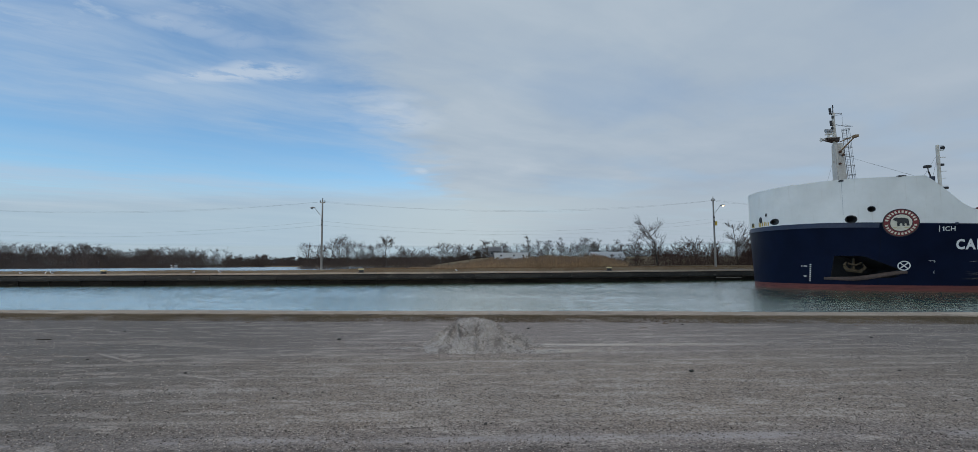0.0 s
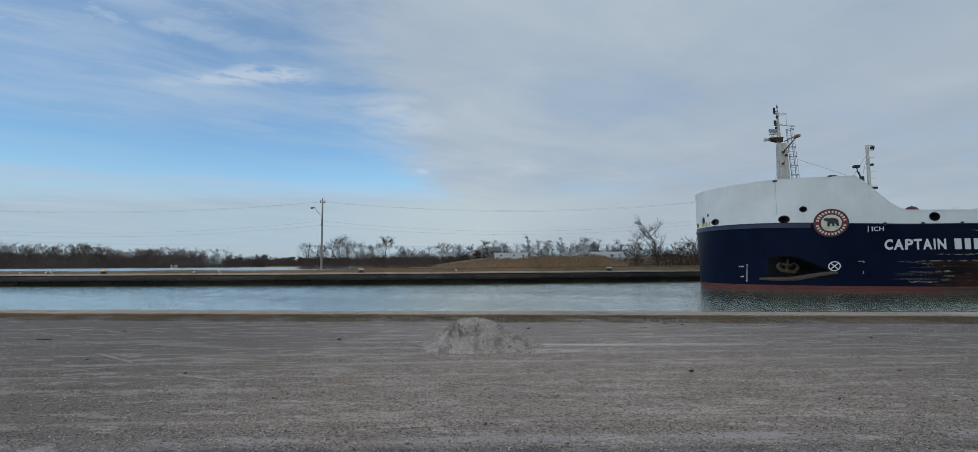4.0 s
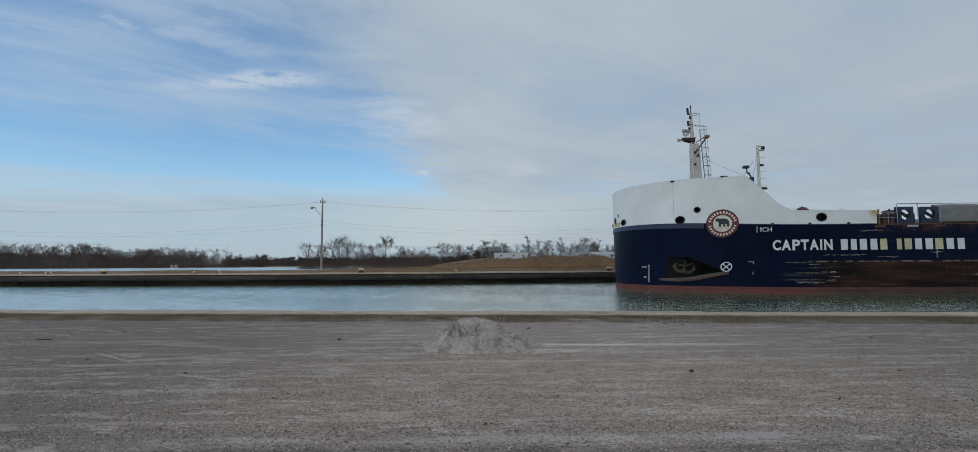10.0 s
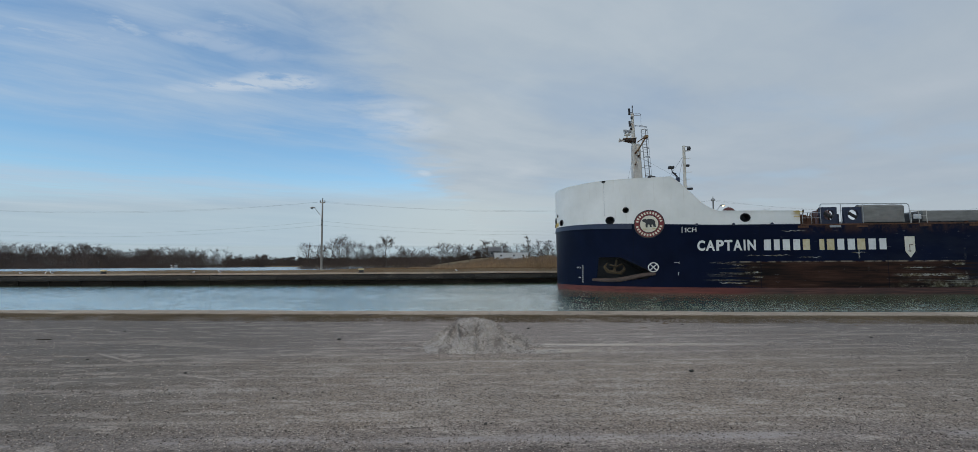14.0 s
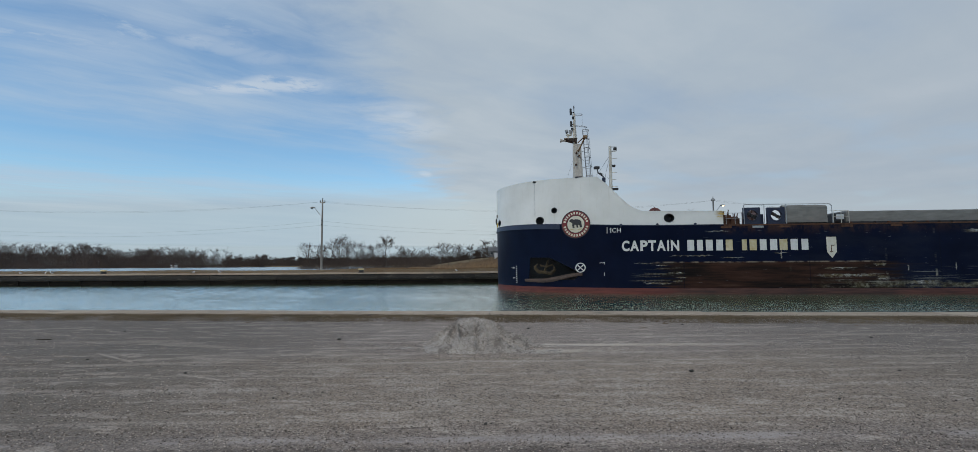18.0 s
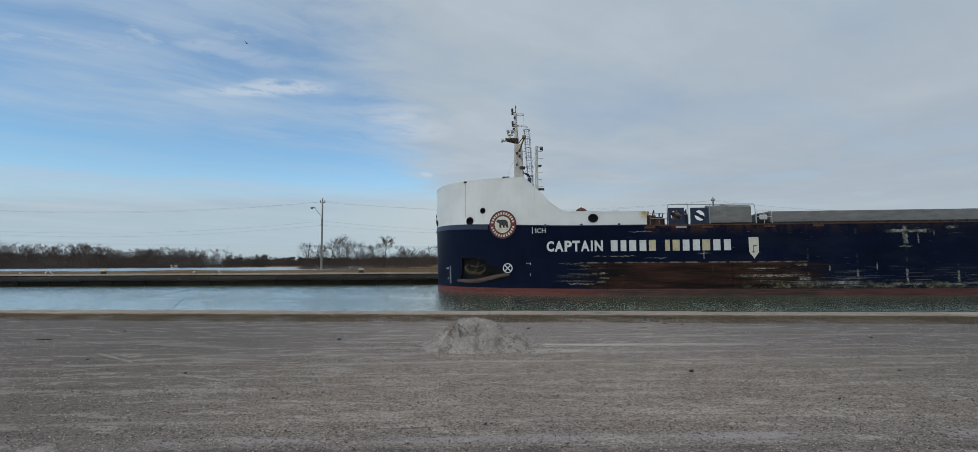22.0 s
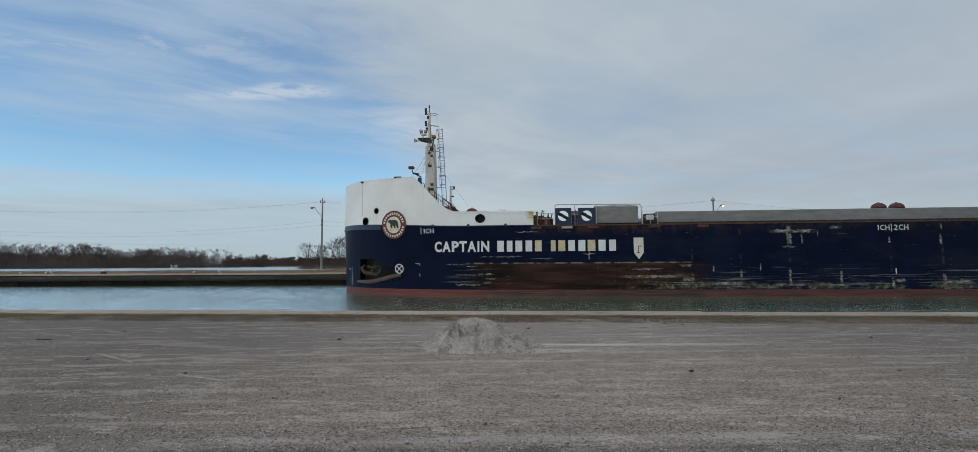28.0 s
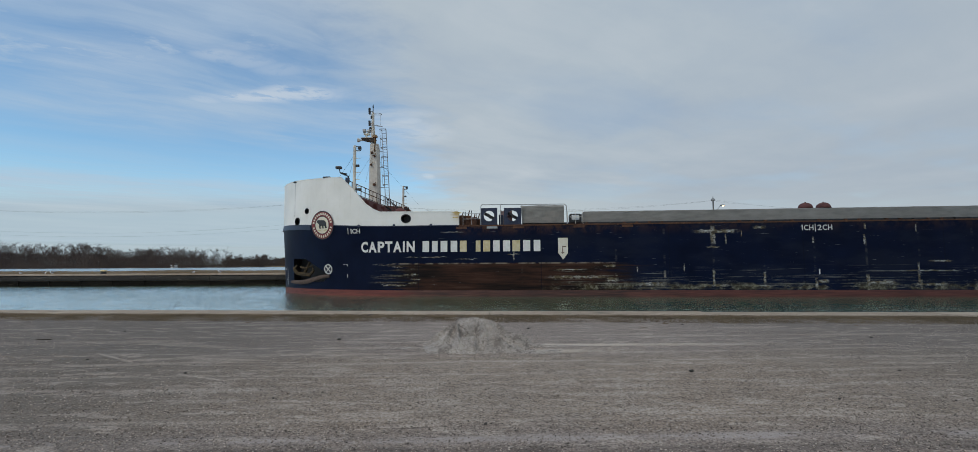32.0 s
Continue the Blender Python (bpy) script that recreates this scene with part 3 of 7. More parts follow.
    dense = calc(nt, "ADD", calc(nt, "MULTIPLY", calc(nt, "ADD", soft, broad), 0.42), calc(nt, "MULTIPLY", strands, 0.16))
    col = ramp(nt, dense, [(0.36, (0.345, 0.432, 0.540)), (0.50, (0.412, 0.494, 0.577)), (0.64, (0.49, 0.56, 0.628))])
    col = blend(nt, gray(nt, y, 6.0, 10.0, 0, 0.75), col, (0.400, 0.530, 0.630))
    bearing = calc(nt, "DIVIDE", x1, calc(nt, "MAXIMUM", y1, 0.5))
    col = blend(nt, calc(nt, "MULTIPLY", gray(nt, y, 5.0, 9.0, 0, 0.8), gray(nt, bearing, -0.45, -0.05)), col, (0.505, 0.580, 0.615))
    col = blend(nt, calc(nt, "MULTIPLY", gray(nt, x, -0.35, -1.2, 0, 0.8), gray(nt, y, 8.5, 5.0)), col, (0.415, 0.545, 0.70))
    col = blend(nt, gray(nt, x, -0.5, 3.5, 0, 0.6), col, (0.352, 0.420, 0.505))
    col = blend(nt, calc(nt, "MULTIPLY", w, 0.75), col, (0.63, 0.69, 0.75))
    em = add(nt, "ShaderNodeEmission", Strength=1.0)
    link(nt, col, em.inputs["Color"])
    tr = nt.nodes.new("ShaderNodeBsdfTransparent")
    mix = nt.nodes.new("ShaderNodeMixShader")
    rim = gray(nt, calc(nt, "SQRT", calc(nt, "ADD", calc(nt, "MULTIPLY", x1, x1), calc(nt, "MULTIPLY", y1, y1))), 31.0, 24.0)
    link(nt, calc(nt, "MULTIPLY", calc(nt, "MINIMUM", cover, 0.985), rim), mix.inputs[0])
    link(nt, tr.outputs[0], mix.inputs[1])
    link(nt, em.outputs[0], mix.inputs[2])
    link(nt, mix.outputs[0], nt.nodes["Material Output"].inputs["Surface"])
    return m


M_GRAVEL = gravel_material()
M_PILE = pile_material()
M_STONE = surf("loose_stone", (0.028, 0.025, 0.023), (0.10, 0.094, 0.087), 14, 0.9, 0.3, each=0.3)
M_CONC = surf("old_concrete", (0.22, 0.20, 0.175), (0.36, 0.33, 0.29), 9, 0.9, 0.3, stain=(0.13, 0.115, 0.10))
M_COPING = surf("pale_coping_concrete", (0.25, 0.195, 0.148), (0.45, 0.365, 0.285), 5, 0.9, 0.3, stain=(0.17, 0.15, 0.12))
M_WALL = surf("near_black_concrete", (0.005, 0.0045, 0.0038), (0.018, 0.0155, 0.0125), 3, 0.85, 0.4, 0.03, stretch=(0.4, 1, 1.6), stain=(0.05, 0.042, 0.034), each=0.3)
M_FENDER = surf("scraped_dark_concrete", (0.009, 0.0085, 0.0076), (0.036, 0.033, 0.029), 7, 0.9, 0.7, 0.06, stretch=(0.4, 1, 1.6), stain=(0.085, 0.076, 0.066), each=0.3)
M_EARTH = surf("dry_meadow_earth", (0.105, 0.078, 0.046), (0.215, 0.165, 0.105), 2.5, 0.95, 0.4, 0.05)
M_GRASS = surf("dry_short_grass", (0.11, 0.068, 0.037), (0.29, 0.192, 0.112), 5, 0.95, 0.2)
M_VERGE = surf("trampled_dead_grass", (0.085, 0.064, 0.038), (0.225, 0.175, 0.112), 5, 0.95, 0.2, stain=(0.10, 0.074, 0.038))
M_REED = surf("dry_reed", (0.20, 0.130, 0.070), (0.41, 0.28, 0.165), 1.5, 0.95, 0.0)
M_REEDTOP = surf("reed_plume", (0.15, 0.10, 0.065), (0.28, 0.20, 0.135), 1.5, 0.95, 0.0)
M_BARK = surf("grey_bark", (0.045, 0.038, 0.033), (0.10, 0.088, 0.078), 6, 0.95, 0.5, 0.03)
M_TWIG = surf("bare_twigs", (0.036, 0.027, 0.023), (0.078, 0.060, 0.050), 1.0, 0.95, 0.0)
M_CAP = surf("yellowed_cap_paint", (0.52, 0.40, 0.17), (0.70, 0.60, 0.36), 6, 0.6, 0.1, stain=(0.3, 0.22, 0.1))
M_SCRUB = surf("bare_scrub", (0.046, 0.036, 0.032), (0.108, 0.085, 0.074), 0.8, 0.95, 0.0)
M_REDTWIG = surf("reddish_scrub", (0.040, 0.024, 0.020), (0.095, 0.058, 0.046), 0.8, 0.95, 0.0)
M_CANAL = water_material("canal_water", (0.130, 0.215, 0.120), 0.10, 0.70, 0.67)
M_POND = water_material("pond_water", (0.16, 0.18, 0.17), 0.22, 0.30, 0.3)
M_HULL = hull_material()
M_WHITE = white_hull_material()
M_BOOT = boot_material()
M_PAINT = surf("white_lettering", (0.58, 0.58, 0.56), (0.74, 0.74, 0.71), 3, 0.5, 0.0, stain=(0.42, 0.41, 0.38))
M_YELLOWED = surf("yellowed_lettering", (0.46, 0.36, 0.16), (0.62, 0.56, 0.40), 2.5, 0.55, 0.0, stain=(0.20, 0.15, 0.10))
M_MASTW = surf("mast_white_paint", (0.52, 0.48, 0.41), (0.72, 0.69, 0.62), 4, 0.45, 0.05, stain=(0.36, 0.24, 0.14))
M_GALV = surf("galvanised_steel", (0.30, 0.31, 0.32), (0.45, 0.46, 0.47), 9, 0.5, 0.1, metal=0.6)
M_BLACK = surf("black_fitting", (0.012, 0.012, 0.013), (0.03, 0.03, 0.032), 8, 0.5, 0.1)
M_MAROON = surf("maroon_deck_paint", (0.085, 0.024, 0.022), (0.17, 0.055, 0.048), 3, 0.7, 0.15, stain=(0.22, 0.12, 0.10))
M_RUST = surf("rusted_steel", (0.045, 0.022, 0.014), (0.14, 0.062, 0.034), 4, 0.9, 0.4, 0.01, stain=(0.19, 0.10, 0.05))
M_NAVYBOX = surf("navy_machine_and_strake_sheen", (0.010, 0.016, 0.040), (0.020, 0.030, 0.066), 4, 0.45, 0.1, stain=(0.045, 0.035, 0.035))
M_CANVAS = surf("grey_canvas", (0.180, 0.174, 0.158), (0.285, 0.275, 0.252), 2.0, 0.85, 0.35, 0.03, stretch=(0.5, 1, 1.6), stain=(0.23, 0.21, 0.19))
M_TIMBER = surf("weathered_pole_wood", (0.17, 0.162, 0.152), (0.31, 0.298, 0.282), 12, 0.9, 0.4, stretch=(4, 4, 0.3))
M_YELLOW = surf("yellow_paint", (0.42, 0.28, 0.03), (0.60, 0.42, 0.07), 6, 0.6, 0.1, stain=(0.25, 0.16, 0.06))
M_ROUNDRED = surf("roundel_red", (0.14, 0.015, 0.017), (0.215, 0.026, 0.026), 3, 0.5, 0.05)
M_CREAM = surf("roundel_cream", (0.60, 0.55, 0.43), (0.72, 0.68, 0.56), 3, 0.5, 0.05)
M_VINYL = surf("white_siding_and_vent_sky", (0.55, 0.57, 0.58), (0.72, 0.73, 0.73), 2, 0.6, 0.1)
M_ROOF = surf("grey_roof_shingle", (0.09, 0.09, 0.095), (0.17, 0.17, 0.175), 5, 0.9, 0.2)
M_ROOFPALE = surf("pale_metal_roof", (0.33, 0.34, 0.34), (0.46, 0.47, 0.47), 3, 0.5, 0.1)
M_GLASS, _nt, _bs = nodes("dark_window_glass")
_bs.inputs["Base Color"].default_value = (0.02, 0.025, 0.03, 1)
_bs.inputs["Roughness"].default_value = 0.08
M_CABLE = surf("power_cable", (0.03, 0.03, 0.032), (0.05, 0.05, 0.052), 3, 0.6, 0.0)
M_LAMP, _nt, _bs = nodes("sodium_lamp_glow")
_bs.inputs["Emission Color"].default_value = (1.0, 0.62, 0.28, 1)
_bs.inputs["Emission Strength"].default_value = 6.0
M_GULLW = surf("white_plumage", (0.62, 0.62, 0.62), (0.78, 0.78, 0.78), 10, 0.8, 0.0)
M_GULLD = surf("dark_plumage", (0.07, 0.072, 0.078), (0.14, 0.143, 0.15), 10, 0.8, 0.0)
for _m in (M_WALL, M_TWIG, M_SCRUB, M_REDTWIG, M_BARK, M_EARTH, M_GRASS):
    _m.node_tree.nodes["Principled BSDF"].inputs["Specular IOR Level"].default_value = 0.12
# ---- the plan ----
Z_YARD, Z_BANK, Z_POND = 1.25, 1.64, 1.70


def near_edge(x):
    return 14.72 - 0.0858 * clamp(x, -400, 120)


def far_edge(x):
    """The canal's far wall bends away to the right."""
    if x > 45:
        return 68.45 + 0.00182 * 75 ** 2 + (min(x, 700) - 45) * 0.273
    return 68.45 + (0.00182 if x > -30 else 0.0009) * (max(x, -150) + 30) ** 2


def bank_height(x, d):
    """Height of the land d metres behind the far edge."""
    z = Z_BANK + (0.42 - 0.13 * smooth(-12, -32, x)) * smooth(2.0, 7, d) + 0.12 * noise.noise((x * 0.07, d * 0.1, 3)) * smooth(3, 8, d)
    pond = smooth(30, -15, x) * smooth(11, 16, d) * smooth(300, 280, d)
    z -= 1.1 * pond * (1 - smooth(60, 72, d) * smooth(150, 130, d) * smooth(-48, -30, x) * smooth(20, 0, x))
    z += 3.6 * smooth(84, 115, d) * smooth(-30, 5, x) * smooth(420, 300, d)
    z += smooth(280, 500, d) * 2.0 + smooth(700, 3000, d) * 8
    return z


def build_ground():
    xs = sorted({*[-4600, -3000, -1800, -1000, -600], *range(-400, 401, 20), *range(-150, 151, 3), *[600, 1000, 1800, 3000, 4600]})
    far_d = [0.45, 0.55, 2, 4, 5, 6, 7, 9, 11, 12, 13, 14.5, 16, 20, 25, 32, 40, 50, 60, 64, 68, 72, 90, 110, 130, 140, 150, 180, 230, 275, 285, 300, 340, 400, 500, 700, 1200, 2200, 4400]
    verts, faces, rows = [], [], 0
    for x in xs:
        n, f = near_edge(x), far_edge(x)
        col = [(x, -4500.0, 1.1), (x, -300.0, 1.1), (x, -30.0, 1.1), (x, n - 1.0, 1.1), (x, n - 0.55, 1.1), (x, n - 0.5, -6.0), (x, f + 0.4, -6.0)]
        col += [(x, f + d, bank_height(x, d)) for d in far_d]
        rows = len(col)
        verts += col
    for i in range(len(xs) - 1):
        for j in range(rows - 1):
            a = i * rows + j
            faces.append((a, a + rows, a + rows + 1, a + 1))
    g = new("ground", mesh_of("ground", verts, faces, (M_EARTH,), False))
    return tagged(g, "dry winter meadow land and canal bed reaching the horizon", "ground", kind="structure")


def build_yard():
    """The gravel yard: one relief sheet, with wheel tracks along it."""
    xs = [-300, -200, -120, -80, -60] + [-45 + 0.3 * i for i in range(301)] + [60, 80, 120, 200, 300]
    verts, faces = [], []
    ts = [0, 0.3, 0.6, 0.75] + [0.8 + 0.2 * i / 150 for i in range(151)]
    for x in xs:
        e = near_edge(x) - 1.0
        for t in ts:
            y = -60 + t * (e + 60)
            z = Z_YARD + 0.012 * noise.noise((x * 0.35, y * 0.8, 0)) + 0.006 * noise.noise((x * 1.7, y * 3.1, 4))
            ya = y - 0.024 * x
            for track, depth in ((5.85, 0.012), (7.35, 0.010), (6.6, 0.006), (4.3, 0.010), (9.4, 0.006)):
                z -= depth * math.exp(-((ya - track) / 0.16) ** 2)
            verts.append((x, y, z))
    n = len(ts)
    for i in range(len(xs) - 1):
        for j in range(n - 1):
            a = i * n + j
            faces.append((a, a + n, a + n + 1, a + 1))
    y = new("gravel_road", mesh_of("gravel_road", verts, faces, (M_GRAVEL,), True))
    return tagged(y, "packed grey gravel yard with pale wheel tracks beside the canal", "gravel road", kind="structure")


def build_coping():
    """Concrete edge of the near quay, in cast lengths, over a dark quay face."""
    quay = thing("quay_edge", "weathered pale concrete coping along the near quay", "quay edge", pose(0, 0, 0), kind="structure")
    rng = random.Random(5)
    length = 6.0
    for k in range(-10, 11):
        x0, x1 = k * length, (k + 1) * length - 0.004
        b = B()
        dz = rng.uniform(-0.008, 0.008)
        ys = [(near_edge(x0) - 1.15, near_edge(x0)), (near_edge(x1) - 1.15, near_edge(x1))]
        vs = []
        for (ya, yb), x in zip(ys, (x0, x1)):
            for y, z in ((ya, Z_YARD - 0.3), (ya, Z_YARD + 0.03 + dz), (yb - 0.06, Z_YARD + 0.035 + dz), (yb, Z_YARD - 0.02 + dz), (yb, Z_YARD - 0.5)):
                vs.append(b.verts.new((x, y, z)))
        for i in range(5):
            j = (i + 1) % 5
            b.faces.new((vs[i], vs[j], vs[5 + j], vs[5 + i]))
        b.faces.new(vs[4::-1])
        b.faces.new(vs[5:])
        part("coping_slab", b, M_COPING, quay)
    b = B()
    vs = []
    for x in (-400, 120):
        y = near_edge(x)
        vs.append([b.verts.new((x, yy, zz)) for yy, zz in ((y - 0.5, -6), (y - 0.04, -6), (y - 0.04, Z_YARD - 0.45), (y - 0.5, Z_YARD - 0.45))])
    for i in range(4):
        b.faces.new((vs[0][i], vs[0][(i + 1) % 4], vs[1][(i + 1) % 4], vs[1][i]))
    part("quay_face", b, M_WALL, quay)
    return quay


def slab_between(bm, x0, x1, d0, d1, z0, z1):
    """A straight length of wall that follows the far edge, d metres behind it."""
    vs = []
    for x in (x0, x1):
        y = far_edge(x)
        vs.append([bm.verts.new((x, y + d, z)) for d, z in ((d0, z0), (d1, z0), (d1, z1), (d0, z1))])
    for i in range(4):
        j = (i + 1) % 4
        bm.faces.new((vs[0][i], vs[0][j], vs[1][j], vs[1][i]))
    bm.faces.new(vs[0][::-1])
    bm.faces.new(vs[1])


def build_far_wall():
    wall = thing("canal_wall", "dark concrete canal wall cast in long panels", "canal wall", pose(0, 0, 0), kind="structure")
    rng = random.Random(8)
    step = 4.6
    for k in range(-34, 34):
        x0, x1 = k * step - 1.9, (k + 1) * step - 1.9 - 0.02
        b = B()
        lean = rng.uniform(-0.03, 0.03)
        prof = [(0.45, 0.66), (0.06, 0.66), (-0.04, 0.78), (-0.08, 1.02), (-0.04, 1.26), (0.08, 1.40), (0.45, 1.42)]
        ends = []
        for x in (x0, lerp(x0, x1, 0.25), lerp(x0, x1, 0.5), lerp(x0, x1, 0.75), x1):
            y = far_edge(x) + lean
            ends.append([b.verts.new((x, y + d + rng.uniform(-0.02, 0.02), z + rng.uniform(-0.015, 0.015))) for d, z in prof])
        for p, q in zip(ends, ends[1:]):
            for i in range(7):
                j = (i + 1) % 7
                b.faces.new((p[i], p[j], q[j], q[i]))
        b.faces.new(ends[0][::-1])
        b.faces.new(ends[-1])
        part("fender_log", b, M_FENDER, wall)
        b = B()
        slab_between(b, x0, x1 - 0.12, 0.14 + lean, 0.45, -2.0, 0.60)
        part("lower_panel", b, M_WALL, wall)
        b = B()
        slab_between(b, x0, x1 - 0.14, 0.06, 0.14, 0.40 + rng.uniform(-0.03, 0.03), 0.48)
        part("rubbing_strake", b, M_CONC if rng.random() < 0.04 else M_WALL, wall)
        b = B()
        slab_between(b, x0 + 0.02, x1, -0.06, 1.6, 1.44, Z_BANK + rng.uniform(-0.01, 0.01))
        part("coping_slab", b, M_COPING, wall)
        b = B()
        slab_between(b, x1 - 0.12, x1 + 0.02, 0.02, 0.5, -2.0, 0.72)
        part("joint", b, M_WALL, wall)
    b = B()
    for k in range(-34, 34):
        slab_between(b, k * step - 1.9, (k + 1) * step - 1.9, 1.6, 2.1, 1.3, Z_BANK + 0.02)
    part("towpath", b, M_COPING, wall, "pale gravel path along the wall top")
    return wall


def build_waters():
    # one sheet with real wavelets in the stretch before the camera, flat far up and down the canal
    rng = np.random.default_rng(17)
    xs = np.concatenate([[-2000, -400, -150, -90], np.arange(-75, 85.1, 0.26), [100, 150, 400, 2000]])
    rows = 320
    u = np.linspace(0, 1, rows) ** 1.35
    lo = np.array([near_edge(a) - 0.3 for a in xs])
    hi = np.array([far_edge(a) + 0.3 for a in xs])
    gx = np.repeat(xs[:, None], rows, 1)
    gy = lo[:, None] + (hi - lo)[:, None] * u[None]
    gz = np.zeros_like(gx)
    for _ in range(34):
        wl = 0.62 * 2.6 ** rng.uniform(0, 1)
        a = rng.normal(1.3, 0.75)
        k = 6.283185 / wl
        gz += 0.0140 / k * np.sin(k * (math.cos(a) * gx + math.sin(a) * gy) + rng.uniform(0, 6.283))
    gust = 0.75 + 0.45 * np.sin(gx * 0.11 + 1.3 * np.sin(gy * 0.15)) * np.sin(gy * 0.23 + gx * 0.05)
    gz *= gust * np.clip((90 - np.abs(gx - 5)) / 8, 0, 1)
    v = np.stack([gx, gy, gz], 2).reshape(-1, 3).tolist()
    f = [(i * rows + j, i * rows + rows + j, i * rows + rows + j + 1, i * rows + j + 1) for i in range(len(xs) - 1) for j in range(rows - 1)]
    w = new("canal_water", mesh_of("canal_water", v, f, (M_CANAL,), True))
    global canal
    canal = w
    tagged(w, "green-grey rippled canal water reflecting the pale sky", "water", kind="structure")
    v = [(-900, 78, Z_POND), (60, 78, Z_POND), (60, 400, Z_POND), (-900, 400, Z_POND)]
    p = new("pond_water", mesh_of("pond_water", v, [(0, 1, 2, 3)], (M_POND,)))
    tagged(p, "calm pale pond behind the canal bank", "water", kind="structure")


CLOUD_H = 150.0


def build_clouds():
    v, f = [], []
    n, r = 36, 4750.0
    v = [(0, 0, 0)] + [(r * math.cos(6.283185 * i / n), r * math.sin(6.283185 * i / n), 0) for i in range(n)]
    f = [(0, 1 + i, 1 + (i + 1) % n) for i in range(n)]
    c = new("cloud_layer", mesh_of("cloud_layer", v, f, (cloud_material(CLOUD_H),)))
    c.location = (0, 0, EYE[2] + CLOUD_H)
    return tagged(c, "thin broken grey cloud layer with a few bright wisps", "clouds", kind="structure")


build_ground()
build_yard()
build_coping()
build_far_wall()
build_waters()
clouds = build_clouds()
# ---- the ship: x aft along the side, y inboard from the near side, z up from the water ----
BEAM = 23.4
HALF = BEAM / 2


def hull_w(s, z):
    """Distance of the near hull side inboard of the flat side, at s along and z up."""
    k = clamp(z / 6.3)
    s0, stem = lerp(7.5, 2.0, k), stem_s(z)
    u = clamp((s0 - s) / (s0 - stem))
    n = 2.0
    return HALF * (1 - max(0.0, 1 - u ** n) ** (1 / n))


def stem_s(z):
    return lerp(-11.68, -11.75, clamp(z / 6.3))


def deck_line(s):
    """Height of the line between the blue hull and the white bulwark."""
    return lerp(6.62, 5.98, smooth(-13, 3, s)) - 0.004 * max(0, s - 10) * 0.6


def bulwark_top(s):
    if s < -1.9:
        return lerp(10.42, 10.63, smooth(-2, -9, s))
    t = (s + 1.9) / 3.02
    if t < 1:
        return lerp(10.42, 7.22, clamp(t * 1.0) if t < 0.86 else lerp(0.86, 1.0, smooth(0.86, 1.14, t) * 0.9))
    return 7.22 - 0.012 * (s - 1.12)


def half_stations(aft, first):
    """Stations from the stem to the stern; angles close together round the bow."""
    u = [1 - math.cos(i / 40 * math.pi / 2) for i in range(41)]
    near = [-11.75 + (first + 11.75) * a for a in u]
    out, s = [], first
    while s < aft:
        s += 1.5
        out.append(min(s, aft))
    return near + out


def shell(lo, hi, aft, first=5.0, levels=6):
    """A skin of both sides between two height functions of s."""
    bm = B()
    st = half_stations(aft, first)
    grid = []
    for side in (0, 1):
        g = []
        for s in st:
            col = []
            for k in range(levels + 1):
                z = lerp(lo(s), hi(s), k / levels)
                ss = max(s, stem_s(z)) if s > -11.75 else stem_s(z)
                w = hull_w(ss, z)
                if side:
                    w = BEAM - w
                col.append(bm.verts.new((ss, w, z)))
            g.append(col)
        grid.append(g)
    for side, g in enumerate(grid):
        for a, b in zip(g, g[1:]):
            for k in range(levels):
                q = (a[k], b[k], b[k + 1], a[k + 1])
                try:
                    bm.faces.new(q if side == 0 else q[::-1])
                except ValueError:
                    pass
    bmesh.ops.remove_doubles(bm, verts=bm.verts, dist=0.002)
    bmesh.ops.dissolve_degenerate(bm, dist=0.002, edges=bm.edges)
    return bm


def cut_hole(bm, poly):
    """Cuts a convex opening, given in s and z, through the near side of a skin. Returns nothing."""
    cs, cz = sum(p[0] for p in poly) / len(poly), sum(p[1] for p in poly) / len(poly)
    reach = max(math.hypot(p[0] - cs, p[1] - cz) for p in poly) + 0.9
    for (a, b), (c, d) in zip(poly, poly[1:] + poly[:1]):
        fs = [f for f in bm.faces if f.calc_center_median().y < HALF - 0.5 and math.hypot(f.calc_center_median().x - cs, f.calc_center_median().z - cz) < reach + 0.8]
        geom = list({*fs, *[e for f in fs for e in f.edges], *[v for f in fs for v in f.verts]})
        bmesh.ops.bisect_plane(bm, geom=geom, plane_co=(a, 0, b), plane_no=Vector((d - b, 0, a - c)).normalized(), dist=1e-4)

    def inside(p):
        sgn = [((c - a) * (p.z - b) - (d - b) * (p.x - a)) for (a, b), (c, d) in zip(poly, poly[1:] + poly[:1])]
        return all(v > -1e-6 for v in sgn) or all(v < 1e-6 for v in sgn)

    dead = [f for f in bm.faces if f.calc_center_median().y < HALF - 0.5 and inside(f.calc_center_median())]
    bmesh.ops.delete(bm, geom=dead, context="FACES")


def circle(cs, cz, r, rz=None, n=14):
    return [(cs + r * math.cos(6.28318 * i / n), cz + (rz or r) * math.sin(6.28318 * i / n)) for i in range(n)]


